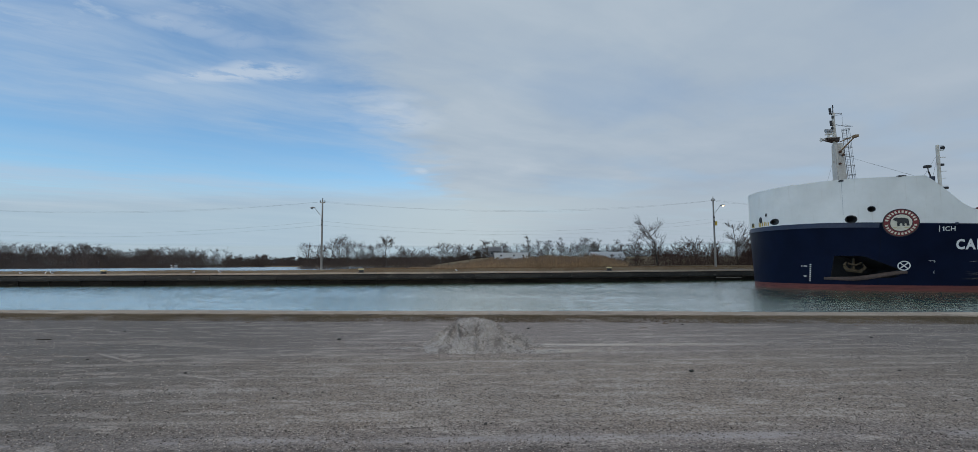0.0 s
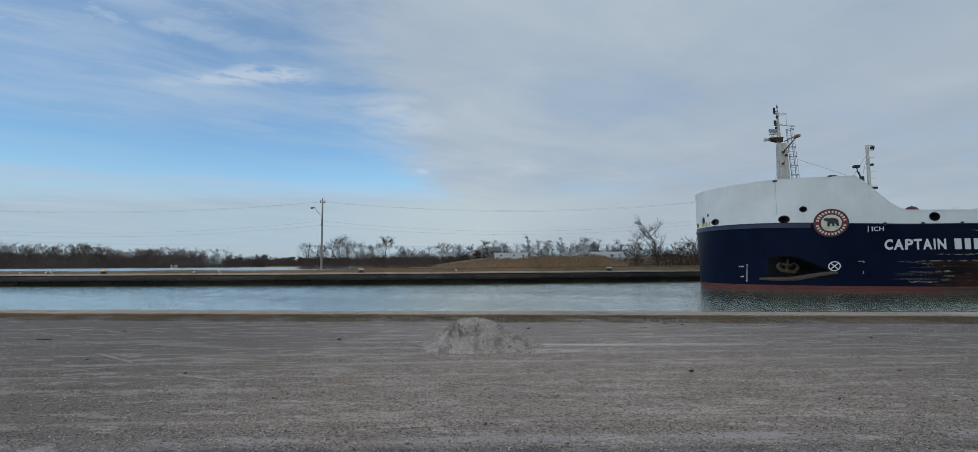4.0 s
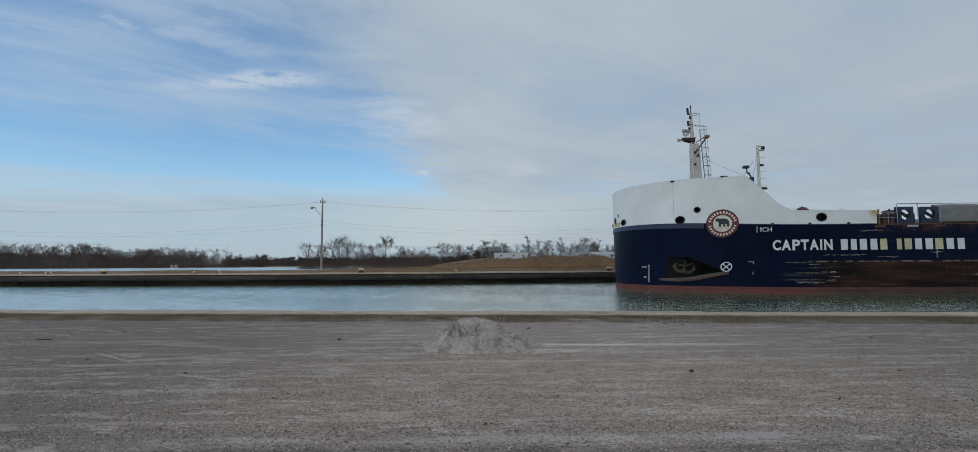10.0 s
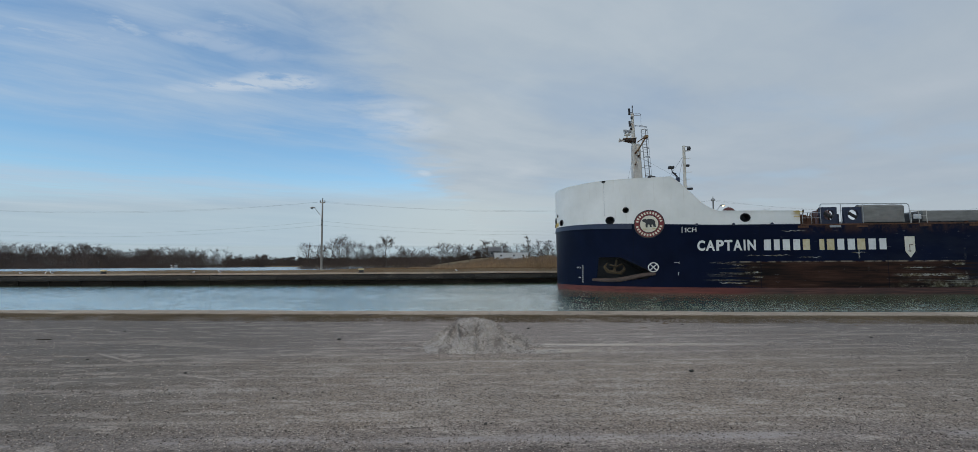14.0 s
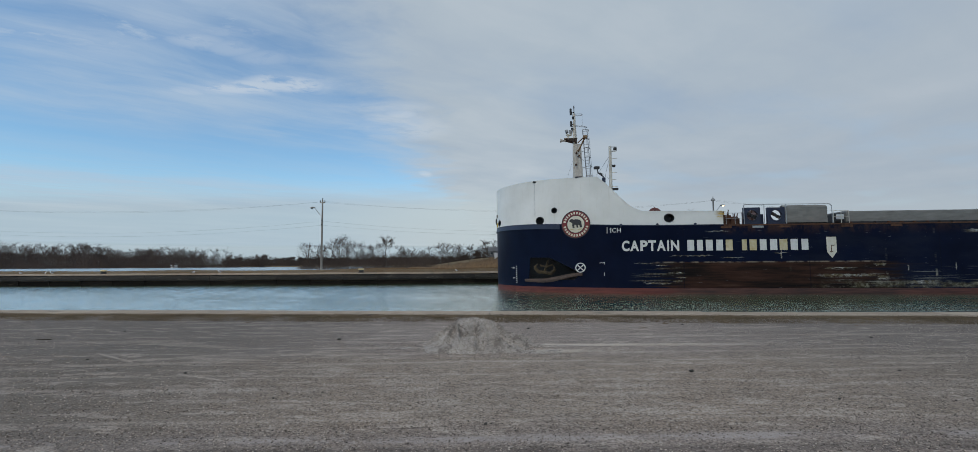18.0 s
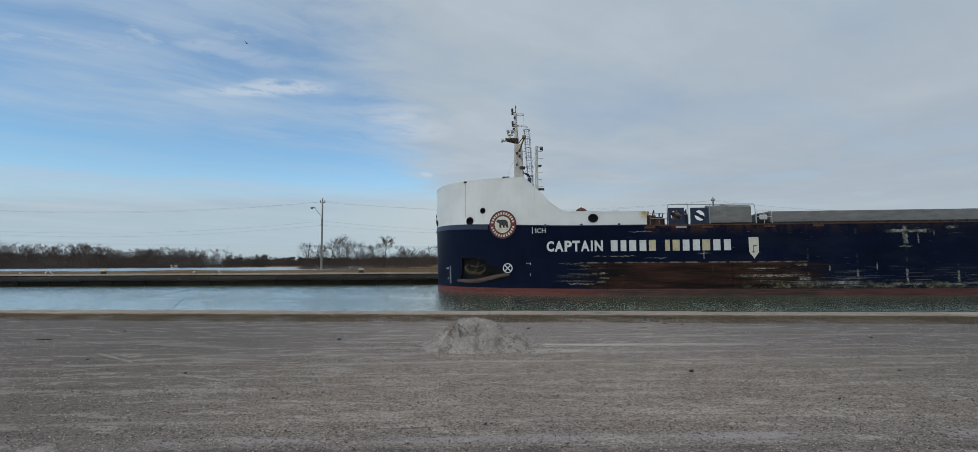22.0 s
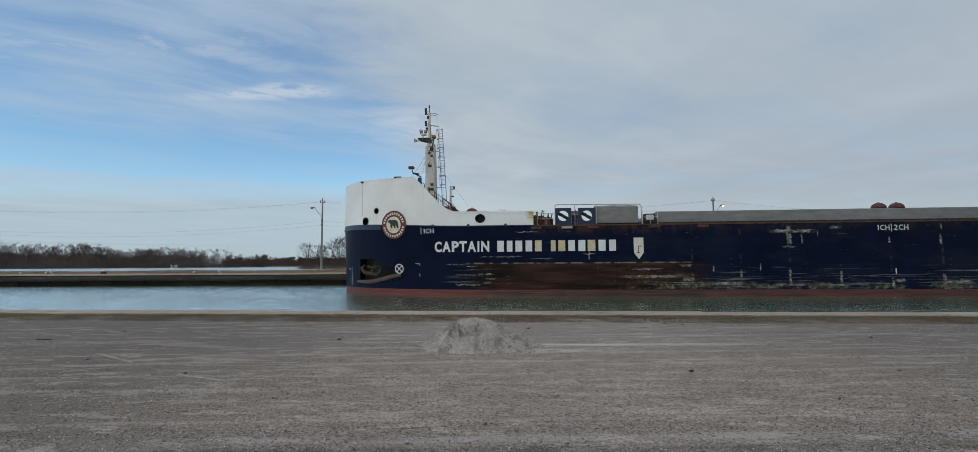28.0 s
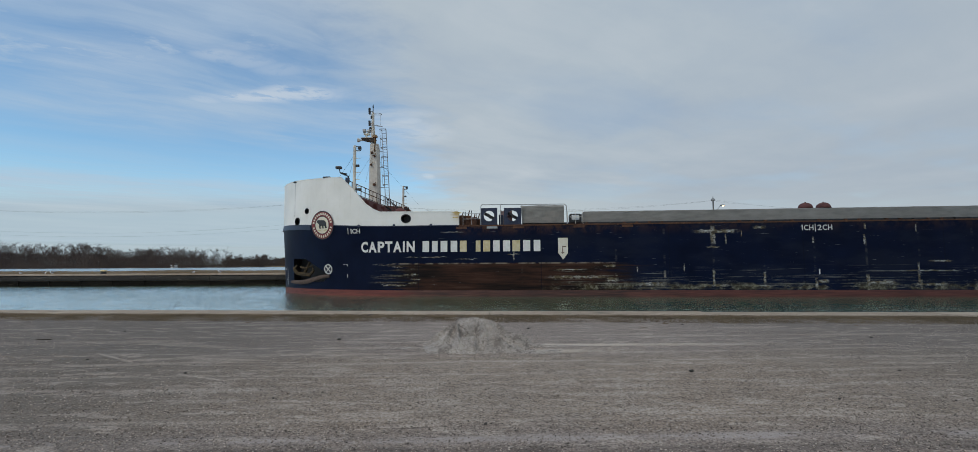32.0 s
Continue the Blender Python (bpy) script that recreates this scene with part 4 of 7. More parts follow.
def sleeve(poly, depth, back=True, out=0.02):
    """The walls of an opening, going straight inboard, and its back."""
    bm = B()
    A = [bm.verts.new((s, hull_w(s, z) - out, z)) for s, z in poly]
    deep = max(hull_w(s, z) for s, z in poly) + depth
    C = [bm.verts.new((s, deep, z)) for s, z in poly]
    n = len(poly)
    for i in range(n):
        j = (i + 1) % n
        bm.faces.new((A[i], A[j], C[j], C[i]))
    if back:
        bm.faces.new(C)
    return bm


def rim(poly, t, proud=0.05):
    """A raised flange round an opening, following the hull."""
    bm = B()
    cs, cz = sum(p[0] for p in poly) / len(poly), sum(p[1] for p in poly) / len(poly)
    L = []
    for k, off in ((1.0, 0.0), (1.0, -proud), (None, -proud), (None, 0.01)):
        row = []
        for s, z in poly:
            d = math.hypot(s - cs, z - cz)
            f = 1.0 if k else (d + t) / d
            ss, zz = cs + (s - cs) * f, cz + (z - cz) * f
            row.append(bm.verts.new((ss, hull_w(ss, zz) + off, zz)))
        L.append(row)
    n = len(poly)
    for a, b in zip(L, L[1:]):
        for i in range(n):
            j = (i + 1) % n
            bm.faces.new((a[i], a[j], b[j], b[i]))
    return bm


def glyphs(txt, height, bold=0.0):
    """A flat mesh of a short word in the built-in font: points and faces."""
    cu = bpy.data.curves.new("word", "FONT")
    cu.body, cu.size, cu.offset, cu.resolution_u = txt, height / 0.70, bold, 3
    ob = bpy.data.objects.new("word", cu)
    scene.collection.objects.link(ob)
    dg = bpy.context.evaluated_depsgraph_get()
    me = bpy.data.meshes.new_from_object(ob.evaluated_get(dg))
    vs, fs = [tuple(v.co) for v in me.vertices], [tuple(p.vertices) for p in me.polygons]
    bpy.data.objects.remove(ob)
    bpy.data.meshes.remove(me)
    bpy.data.curves.remove(cu)
    return vs, fs


def painted(name, vs, fs, s, z, mat, parent, sx=1.0, sy=1.0, off=0.018, label=""):
    """Flat paint laid on the hull: x, y of the shape become s and z."""
    out = [(s + x * sx, hull_w(s + x * sx, z + y * sy) - off, z + y * sy) for x, y, *_ in vs]
    return part_raw(name, out, fs, mat, parent, label)


def letter(ch, s0, s1, z, h, mat, parent):
    if ch == "1":
        vs, fs = [(0.10, 0), (0.22, 0), (0.22, 0.7), (0.12, 0.7), (0.0, 0.56), (0.0, 0.47), (0.10, 0.55)], [(0, 1, 2, 3, 6), (3, 4, 5, 6)]
    else:
        vs, fs = glyphs(ch, h, 0.055 * h if h > 0.6 else 0.02 * h)
    a, b = min(v[0] for v in vs), max(v[0] for v in vs)
    lo, hi = min(v[1] for v in vs), max(v[1] for v in vs)
    k, kz = (s1 - s0) / (b - a), h / (hi - lo)
    return painted("letter", [((v[0] - a), (v[1] - lo), 0) for v in vs], fs, s0, z, mat, parent, k, kz)


def disc_grid(r0, r1, n=40, m=3):
    vs = [(lerp(r0, r1, k / m) * math.cos(6.283185 * i / n), lerp(r0, r1, k / m) * math.sin(6.283185 * i / n), 0) for k in range(m + 1) for i in range(n)]
    fs = [(k * n + i, k * n + (i + 1) % n, (k + 1) * n + (i + 1) % n, (k + 1) * n + i) for k in range(m) for i in range(n)]
    return vs, fs


def build_ship():
    ship = thing("cargo_ship", "navy and white bulk cargo ship with a rusted scraped side", "ship", pose(0, 0, 0))
    AFT = 175.0
    # skins
    boot = shell(lambda s: -1.6, lambda s: 0.52, AFT, levels=2)
    part("boot_top", boot, M_BOOT, ship, "dull red boot top at the waterline", True)
    blue = shell(lambda s: 0.52, deck_line, AFT, levels=7)
    pocket = [(-8.20, 1.05), (-4.1, 1.22), (-3.55, 1.66), (-3.55, 1.90), (-6.2, 3.26), (-8.03, 3.29)]
    cut_hole(blue, pocket)
    hull = part("hull", blue, M_HULL, ship, "navy hull plating, scraped and rusted along the side", True)
    white = shell(deck_line, bulwark_top, 8.5, levels=5)
    holes = [circle(4.02, 6.60, 0.40, 0.34), circle(-5.78, 7.62, 0.22, 0.23), circle(-7.1, 6.75, 0.34, 0.34), circle(-11.30, 7.05, 0.14, 0.30)]
    for h in holes:
        cut_hole(white, h)
    bul = part("bulwark", white, M_WHITE, ship, "tall white bow bulwark with a sloping aft end", True)
    inner = shell(lambda s: deck_line(s) - 0.1, lambda s: bulwark_top(s) - 0.02, 8.45, levels=3)
    for h in holes:
        cut_hole(inner, h)
    for v in inner.verts:
        v.co.y += 0.10 if v.co.y < HALF else -0.10
        v.co.x += 0.10 * smooth(-8, -11.5, v.co.x)
    part("bulwark_lining", inner, M_MAROON, bul, "maroon inner face of the bulwark", True)
    cap = B()
    st = half_stations(8.5, 5.0)
    for side in (0, 1):
        row = []
        for s in st:
            z = bulwark_top(s)
            ss = max(s, stem_s(z))
            w = hull_w(ss, z)
            o = [(-0.03, 0.03), (0.14, 0.03), (0.14, -0.04), (-0.03, -0.04)]
            row.append([cap.verts.new((ss + dw * smooth(-9, -11.7, ss), (w + dw * smooth(-11.75, -11.0, ss)) if not side else BEAM - w - dw * smooth(-11.75, -11.0, ss), z + dz)) for dw, dz in o])
        for p, q in zip(row, row[1:]):
            for i in range(4):
                j = (i + 1) % 4
                cap.faces.new((p[i], q[i], q[j], p[j]))
    part("bulwark_cap", cap, M_WHITE, bul)
    for h in holes:
        fl = part("fairlead", rim(h, 0.045), M_BLACK, ship, "black oval mooring fairlead")
        part("throat", sleeve(h, 0.7), M_BLACK, fl)
    # stern, decks
    b = B()
    box(b, AFT - 0.1, AFT, 0.0, BEAM, -1.6, 5.9)
    part("transom", b, M_HULL, ship)

    def deck(name, z, s0, s1, mat, inset=0.08, label=""):
        bm = B()
        st = [s for s in half_stations(s1, 5.0) if s0 <= s <= s1]
        if st[0] > s0:
            st = [s0] + st
        L = [[bm.verts.new((s, min(hull_w(s, z) + inset, HALF), z)), bm.verts.new((s, max(BEAM - hull_w(s, z) - inset, HALF), z))] for s in st]
        for a, c in zip(L, L[1:]):
            bm.faces.new((a[0], c[0], c[1], a[1]))
        bmesh.ops.remove_doubles(bm, verts=bm.verts, dist=0.001)
        return part(name, bm, mat, ship, label)

    deck("main_deck", 5.93, -1.6, AFT, M_MAROON, 0.03, "maroon main deck")
    deck("forecastle_deck", 9.15, -11.6, -1.5, M_MAROON, 0.10, "maroon raised forecastle deck")
    b = B()
    box(b, -1.62, -1.5, 0.5, BEAM - 0.5, 5.93, 9.15)
    part("forecastle_bulkhead", b, M_MAROON, ship)
    # sheer strake: rusty flat bar along the deck edge
    b = B()
    box(b, 8.6, AFT, -0.05, 0.12, 5.86, 5.97, 0.01)
    part("deck_edge_bar", b, M_RUST, ship, "rusty deck edge bar")
    # knuckle line between white and blue
    kn = shell(lambda s: deck_line(s) - 0.05, lambda s: deck_line(s) + 0.02, 8.5, levels=1)
    for v in kn.verts:
        v.co.y += -0.025 if v.co.y < HALF else 0.025
        v.co.x -= 0.02 if v.co.x < -11 else 0
    part("knuckle_bar", kn, M_NAVYBOX, ship)
    # sheer strake round the bow, leaning back; its paler navy paints in the sky's sheen
    ss = shell(lambda s: deck_line(s) - 0.46, lambda s: deck_line(s) - 0.05, -5.3, first=-5.3, levels=1)
    for v in ss.verts:
        low = clamp((deck_line(v.co.x) - 0.05 - v.co.z) / 0.41)
        o = 0.012 + (0.11 * low - 0.008) * smooth(-5.4, -7.2, v.co.x)
        n = Vector((-1, 0)) if v.co.x < -11.6 else Vector((-(0.06 + 0.9 * smooth(-2, -11, v.co.x)), -1 if v.co.y < HALF else 1)).normalized()
        v.co.x += n.x * o
        v.co.y += n.y * o
    part("sheer_strake", ss, M_NAVYBOX, ship, "navy sheer strake leaning back round the bow, sky sheen in its colour", True)
    # weld line on the bow
    b = B()
    zs = [lerp(7.2, 10.46, i / 6) for i in range(7)]
    chain(b, [(-7.55, hull_w(-7.55, z) - 0.005, z) for z in zs], 0.013, 5)
    part("weld_seam", b, M_GALV, bul)
    # mooring chocks at the stem, with yellow rust below them
    for w, z, k in ((10.9, 7.42, 0.30), (9.9, 7.9, 0.16), (12.9, 7.02, 0.2)):
        u = abs(w - HALF) / HALF
        sx = 2.0 + (stem_s(z) - 2.0) * math.sqrt(max(0.0, 1 - u * u))
        b = B()
        ball(b, (sx - 0.04, w, z), k, 0.45, 0.8, 1.2, 12)
        part("mooring_chock", b, M_BLACK, ship, "black rounded mooring chock")
        for dy in (-0.25, 0.1, 0.4):
            b = B()
            uu = abs(w + dy - HALF) / HALF
            sy = 2.0 + (stem_s(z) - 2.0) * math.sqrt(max(0.0, 1 - uu * uu))
            box(b, sy - 0.03, sy + 0.05, w + dy - 0.07, w + dy + 0.07, 6.72, 7.1 + 0.25 * abs(dy))
            part("rust_streak", b, M_YELLOW, ship)
    # lugs under the bulwark on the paint line
    for s in (-0.1, 3.0, 6.2):
        b = B()
        rod(b, (s, -0.13, 6.03), (s, 0.05, 6.03), 0.11, 0.11, 10)
        part("pipe_lug", b, M_NAVYBOX, ship)

    # anchor pocket and anchor
    pk = part("anchor_pocket", sleeve(pocket, 1.1), M_BLACK, ship, "recessed black anchor pocket")
    b = B()
    pts = []
    for i in range(13):
        s = lerp(-8.6, -3.35, i / 12)
        z = 1.10 + 0.62 * smooth(0.3, 1.0, i / 12)
        pts.append((s, hull_w(s, z) - 0.10, z))
    rings = []
    for i, p in enumerate(pts):
        r = 0.13 + 0.09 * math.sin(math.pi * i / 12)
        rings.append([b.verts.new((p[0], p[1] + r * math.cos(0.6283185 * j), p[2] + r * math.sin(0.6283185 * j))) for j in range(10)])
    for p, q in zip(rings, rings[1:]):
        for j in range(10):
            b.faces.new((p[j], p[(j + 1) % 10], q[(j + 1) % 10], q[j]))
    b.faces.new(rings[0][::-1])
    b.faces.new(rings[-1])
    part("anchor_bolster", b, surf("scraped_brown_steel", (0.045, 0.031, 0.027), (0.115, 0.077, 0.060), 4, 0.85, 0.3, 0.01, stain=(0.03, 0.03, 0.045)), pk, "rust-brown curved anchor bolster lip")
    b = B()
    ys = hull_w(-6.6, 2.3) + 0.25
    rod(b, (-6.75, ys, 1.75), (-6.35, ys + 0.5, 3.0), 0.15, 0.10, 8)
    rod(b, (-7.35, ys - 0.05, 1.95), (-6.0, ys - 0.05, 1.75), 0.16, 0.16, 8)
    for a, c, d in (((-7.3, 1.95), (-7.62, 2.35), (-7.35, 2.72)), ((-6.1, 1.78), (-5.72, 2.12), (-5.85, 2.52))):
        rod(b, (a[0], ys - 0.05, a[1]), (c[0], ys - 0.12, c[1]), 0.17, 0.14, 8)
        rod(b, (c[0], ys - 0.12, c[1]), (d[0], ys - 0.05, d[1]), 0.14, 0.04, 8)
    chain(b, [(-7.1, ys + 0.1, 2.55), (-6.5, ys - 0.02, 2.38), (-5.9, ys + 0.1, 2.62)], 0.085, 7)
    part("anchor", b, surf("yellowed_anchor", (0.030, 0.021, 0.012), (0.105, 0.074, 0.036), 4, 0.9, 0.3, stain=(0.05, 0.03, 0.02)), pk, "yellow-brown rusted stockless anchor")

    # lettering: first word as letters, the rest of the name as plain bars
    edges = [(0.0, 0.64), (0.69, 1.44), (1.54, 2.16), (2.20, 2.86), (2.92, 3.66), (3.78, 3.94), (4.10, 4.80)]
    for ch, (a, c) in zip("CAPTAIN", edges):
        letter(ch, a, c, 3.74, 0.93, M_PAINT, hull)
    bars = [(5.42, 6.10, 0), (6.25, 6.82, 0), (6.97, 7.66, 0), (7.83, 8.50, 0), (8.62, 9.30, 1)] + [(9.98, 10.45, 1), (10.58, 11.28, 1), (11.42, 12.08, 0), (12.25, 12.95, 0), (13.02, 13.78, 1), (13.92, 14.62, 0), (14.80, 15.46, 0)]
    for i, (a, c, y) in enumerate(bars):
        painted("lettering_bar", [(0, 0), ((c - a) * 0.84, 0), ((c - a) * 0.84, 0.93), (0, 0.93)], [(0, 1, 2, 3)], a + 0.08 * (c - a), 3.74, M_YELLOWED if y else M_PAINT, hull)
    for ch, a, c in (("1", -1.03, -0.88), ("C", -0.82, -0.48), ("H", -0.41, -0.07)):
        letter(ch, a, c, 5.40, 0.40, M_PAINT, hull)
    painted("marking_line", [(0, 0), (0.06, 0), (0.06, 0.55), (0, 0.55)], [(0, 1, 2, 3)], -1.26, 5.34, M_PAINT, hull)
    for ch, a, c in (("1", 35.95, 36.08), ("C", 36.16, 36.50), ("H", 36.56, 36.88), ("2", 37.18, 37.50), ("C", 37.56, 37.90), ("H", 37.96, 38.28)):
        letter(ch, a, c, 5.22, 0.42, M_PAINT, hull)
    painted("marking_line", [(0, 0), (0.06, 0), (0.06, 0.62), (0, 0.62)], [(0, 1, 2, 3)], 36.98, 5.10, M_PAINT, hull)
    painted("marking_line", [(0, 0), (0.10, 0), (0.10, 0.42), (0, 0.42)], [(0, 1, 2, 3)], 37.1, 1.75, M_PAINT, hull)
    # draught figures
    for ch, a, c, z in (("1", -9.98, -9.90, 2.24), ("0", -9.84, -9.62, 2.24), ("9", -9.84, -9.62, 1.22)):
        letter(ch, a, c, z, 0.14, M_PAINT, hull)
    for i in range(9):
        z = 2.42 - 0.2 * i
        if z > 0.6:
            painted("draught_mark", [(0, 0), (0.10, 0), (0.10, 0.08), (0, 0.08)], [(0, 1, 2, 3)], -9.48, z, M_PAINT, hull)
    for a, c, z0, z1 in ((-1.85, -1.42, 2.74, 2.775), (-1.455, -1.42, 2.60, 2.775), (-1.48, -1.445, 1.60, 1.88)):
        painted("marking_line", [(0, 0), (c - a, 0), (c - a, z1 - z0), (0, z1 - z0)], [(0, 1, 2, 3)], a, z0, M_PAINT, hull)
    # thruster mark: ring with a cross
    vs, fs = disc_grid(0.36, 0.45, 28, 1)
    painted("thruster_ring", vs, fs, -3.50, 2.32, M_PAINT, hull)
    for a in (45, 135):
        c, d = math.cos(radians(a)), math.sin(radians(a))
        vs = [(c * x - d * y, d * x + c * y) for x, y in ((-0.36, -0.045), (0.36, -0.045), (0.36, 0.045), (-0.36, 0.045))]
        painted("thruster_cross", vs, [(0, 1, 2, 3)], -3.50, 2.32, M_PAINT, hull)
    # bulbous shield sign
    painted("shield_sign", [(0, 0.55), (0.4, 0), (0.8, 0.55), (0.8, 1.80), (0, 1.80)], [(0, 1, 2, 3, 4)], 16.86, 3.02, surf("shield_cream", (0.56, 0.50, 0.36), (0.70, 0.68, 0.60), 2, 0.55, 0, stain=(0.45, 0.36, 0.2)), hull, label="cream pointed shield sign with a small dark mark")
    for a, c, z0, z1 in ((17.2, 17.5, 4.08, 4.14), (17.2, 17.26, 3.5, 4.1), (17.1, 17.34, 3.56, 3.62)):
        painted("shield_mark", [(0, 0), (c - a, 0), (c - a, z1 - z0), (0, z1 - z0)], [(0, 1, 2, 3)], a, z0, M_RUST, hull, off=0.024)
    # company roundel as plain shapes
    cs, cz, R = -3.90, 6.24, 1.25

    def on(vs, off):
        return [(cs + x * 0.98, hull_w(cs + x * 0.98, cz + y) - off, cz + y) for x, y, *_ in vs]

    vs, fs = disc_grid(0.0, R, 48, 8)
    rd = part_raw("roundel", on(vs, 0.05), fs, M_ROUNDRED, ship, "round red company sign with a cream centre and a dark animal shape")
    vs, fs = disc_grid(R * 0.96, R * 1.02, 48, 1)
    part_raw("roundel_rim", on(vs, 0.062), fs, M_BLACK, rd)
    vs, fs = disc_grid(0.0, R * 0.62, 40, 6)
    part_raw("roundel_centre", on(vs, 0.062), fs, M_CREAM, rd)
    for k in range(26):
        if k in (0, 13):
            continue
        a0 = 6.283185 * k / 26
        vs = [(R * rr * math.cos(a0 + da), R * rr * math.sin(a0 + da)) for rr, da in ((0.725, -0.075), (0.725, 0.075), (0.89, 0.064), (0.89, -0.064))]
        part_raw("roundel_bar", on(vs, 0.062), [(0, 1, 2, 3)], M_CREAM, rd)
    vs, fs = disc_grid(R * 0.60, R * 0.64, 40, 1)
    part_raw("roundel_rim", on(vs, 0.068), fs, M_BLACK, rd)
    bear = [(-34, 15), (-35, 20), (-28, 27), (-20, 29), (-12, 25), (-2, 27), (10, 26), (22, 22), (29, 13), (30, 0), (33, -17), (22, -18), (19, -6), (13, -3), (11, -10), (14, -18), (4, -18), (2, -5), (-6, -3), (-9, -12), (-6, -18), (-17, -19), (-19, -6), (-18, 6), (-25, 10)]
    flat = bmesh.new()
    flat.faces.new([flat.verts.new((x * 0.0167, y * 0.0167, 0)) for x, y in bear])
    bmesh.ops.triangulate(flat, faces=flat.faces[:])
    flat.verts.index_update()
    part_raw("animal_shape", on([tuple(v.co) for v in flat.verts], 0.105), [tuple(v.index for v in f.verts) for f in flat.faces], M_BLACK, rd)
    flat.free()
    part_raw("roundel_ground", on([(-0.5, -0.50), (0.5, -0.50), (0.6, -0.40), (-0.6, -0.40)], 0.072), [(0, 1, 2, 3)], M_YELLOWED, rd)
    return ship


ship = build_ship()
# ---- the ship's fittings ----
def railing(parent, pts, height, mat, posts=1.2, rails=2, r=0.028, name="guard_rail"):
    """One run of railing along a line of points: its rails are one part, each post another."""
    b = B()
    for k in range(rails):
        chain(b, [(x, y, z + height * (1 - 0.45 * k)) for x, y, z in pts], r, 6)
    rl = part(name, b, mat, parent)
    for a, c in zip(pts, pts[1:]):
        a, c = Vector(a), Vector(c)
        n = max(1, round((c - a).length / posts))
        for i in range(n + (c == Vector(pts[-1]))):
            p = a.lerp(c, i / n)
            b = B()
            rod(b, p, p + Vector((0, 0, height)), r * 1.1, n=6)
            part("post", b, mat, rl)
    return rl


def build_mast(ship):
    """Foremast: a plated tower, upright on its fore side, with a pole mast, lookout platform and caged ladder."""
    X, Y = -2.92, 11.6
    b = B()
    L = []
    for z, x0, x1, hy in ((9.15, -0.24, 0.90, 0.55), (12.5, -0.22, 0.82, 0.52), (15.3, -0.20, 0.72, 0.46), (15.95, -0.18, 0.66, 0.42)):
        c = 0.12
        L.append([b.verts.new((X + x, Y + y, z)) for x, y in ((x0, -hy + c), (x0 + c, -hy), (x1 - c, -hy), (x1, -hy + c), (x1, hy - c), (x1 - c, hy), (x0 + c, hy), (x0, hy - c))])
    for a, c in zip(L, L[1:]):
        for i in range(8):
            b.faces.new((a[i], a[(i + 1) % 8], c[(i + 1) % 8], c[i]))
    b.faces.new(L[-1])
    mast = part("mast", b, M_MASTW, ship, "white plated foremast tower with rust spots")
    b = B()
    rod(b, (X, Y, 15.7), (X, Y, 19.5), 0.19, 0.15, 12)
    rod(b, (X + 0.3, Y + 0.1, 15.8), (X + 0.12, Y, 18.2), 0.06, 0.05, 6)
    part("topmast", b, M_MASTW, mast)
    b = B()
    rod(b, (X, Y, 19.5), (X, Y, 20.1), 0.05, 0.04, 6)
    rod(b, (X, Y, 20.1), (X, Y, 20.42), 0.09, 0.03, 8)
    part("antenna", b, M_BLACK, mast)
    b = B()
    L = []
    for x, z0, z1, hy in ((-1.15, 16.44, 16.52, 0.42), (-0.5, 16.30, 16.54, 0.60), (0.22, 16.10, 16.54, 0.60)):
        L.append([b.verts.new((X + x, Y - hy * 0.8, z0)), b.verts.new((X + x, Y + hy * 0.8, z0)), b.verts.new((X + x, Y + hy, z1)), b.verts.new((X + x, Y - hy, z1))])
    for a, c in zip(L, L[1:]):
        for i in range(4):
            b.faces.new((a[i], a[(i + 1) % 4], c[(i + 1) % 4], c[i]))
    b.faces.new(L[0][::-1])
    b.faces.new(L[-1])
    deck = part("lookout_platform", b, surf("stained_platform", (0.06, 0.045, 0.037), (0.17, 0.13, 0.10), 3, 0.8, 0.1, stain=(0.05, 0.032, 0.024)), mast, "rust-stained wedge-shaped lookout platform")
    b = B()
    box(b, X - 1.2, X + 0.3, Y - 0.68, Y + 0.68, 16.54, 16.60, 0.02)
    part("platform_top", b, M_MASTW, deck)
    b = B()
    rod(b, (X - 1.62, Y - 0.2, 16.42), (X - 1.30, Y - 0.2, 16.40), 0.25, 0.10, 12)
    rod(b, (X - 1.30, Y - 0.2, 16.40), (X - 0.95, Y - 0.2, 16.38), 0.10, 0.07, 10)
    part("horn", b, M_MASTW, mast, "white fog horn")
    b = B()
    rod(b, (X - 0.72, Y - 0.1, 16.62), (X - 0.66, Y - 0.1, 17.05), 0.13, 0.10, 8)
    box(b, X - 0.95, X - 0.30, Y - 0.3, Y + 0.2, 17.0, 17.16, 0.04)
    part("searchlight_stand", b, M_MASTW, mast)
    for dx, dy in ((-0.86, -0.2), (-0.40, -0.05)):
        b = B()
        rod(b, (X + dx - 0.16, Y + dy, 17.38), (X + dx + 0.14, Y + dy, 17.46), 0.25, 0.19, 12)
        part("searchlight", b, M_GALV, mast, "grey drum searchlight")
    b = B()
    rod(b, (X - 0.62, Y, 16.9), (X - 0.1, Y, 17.7), 0.05, n=6)
    part("searchlight_brace", b, M_MASTW, mast)
    b = B()
    rod(b, (X + 0.35, Y - 0.42, 15.1), (X + 0.95, Y - 1.9, 16.25), 0.09, 0.08, 6)
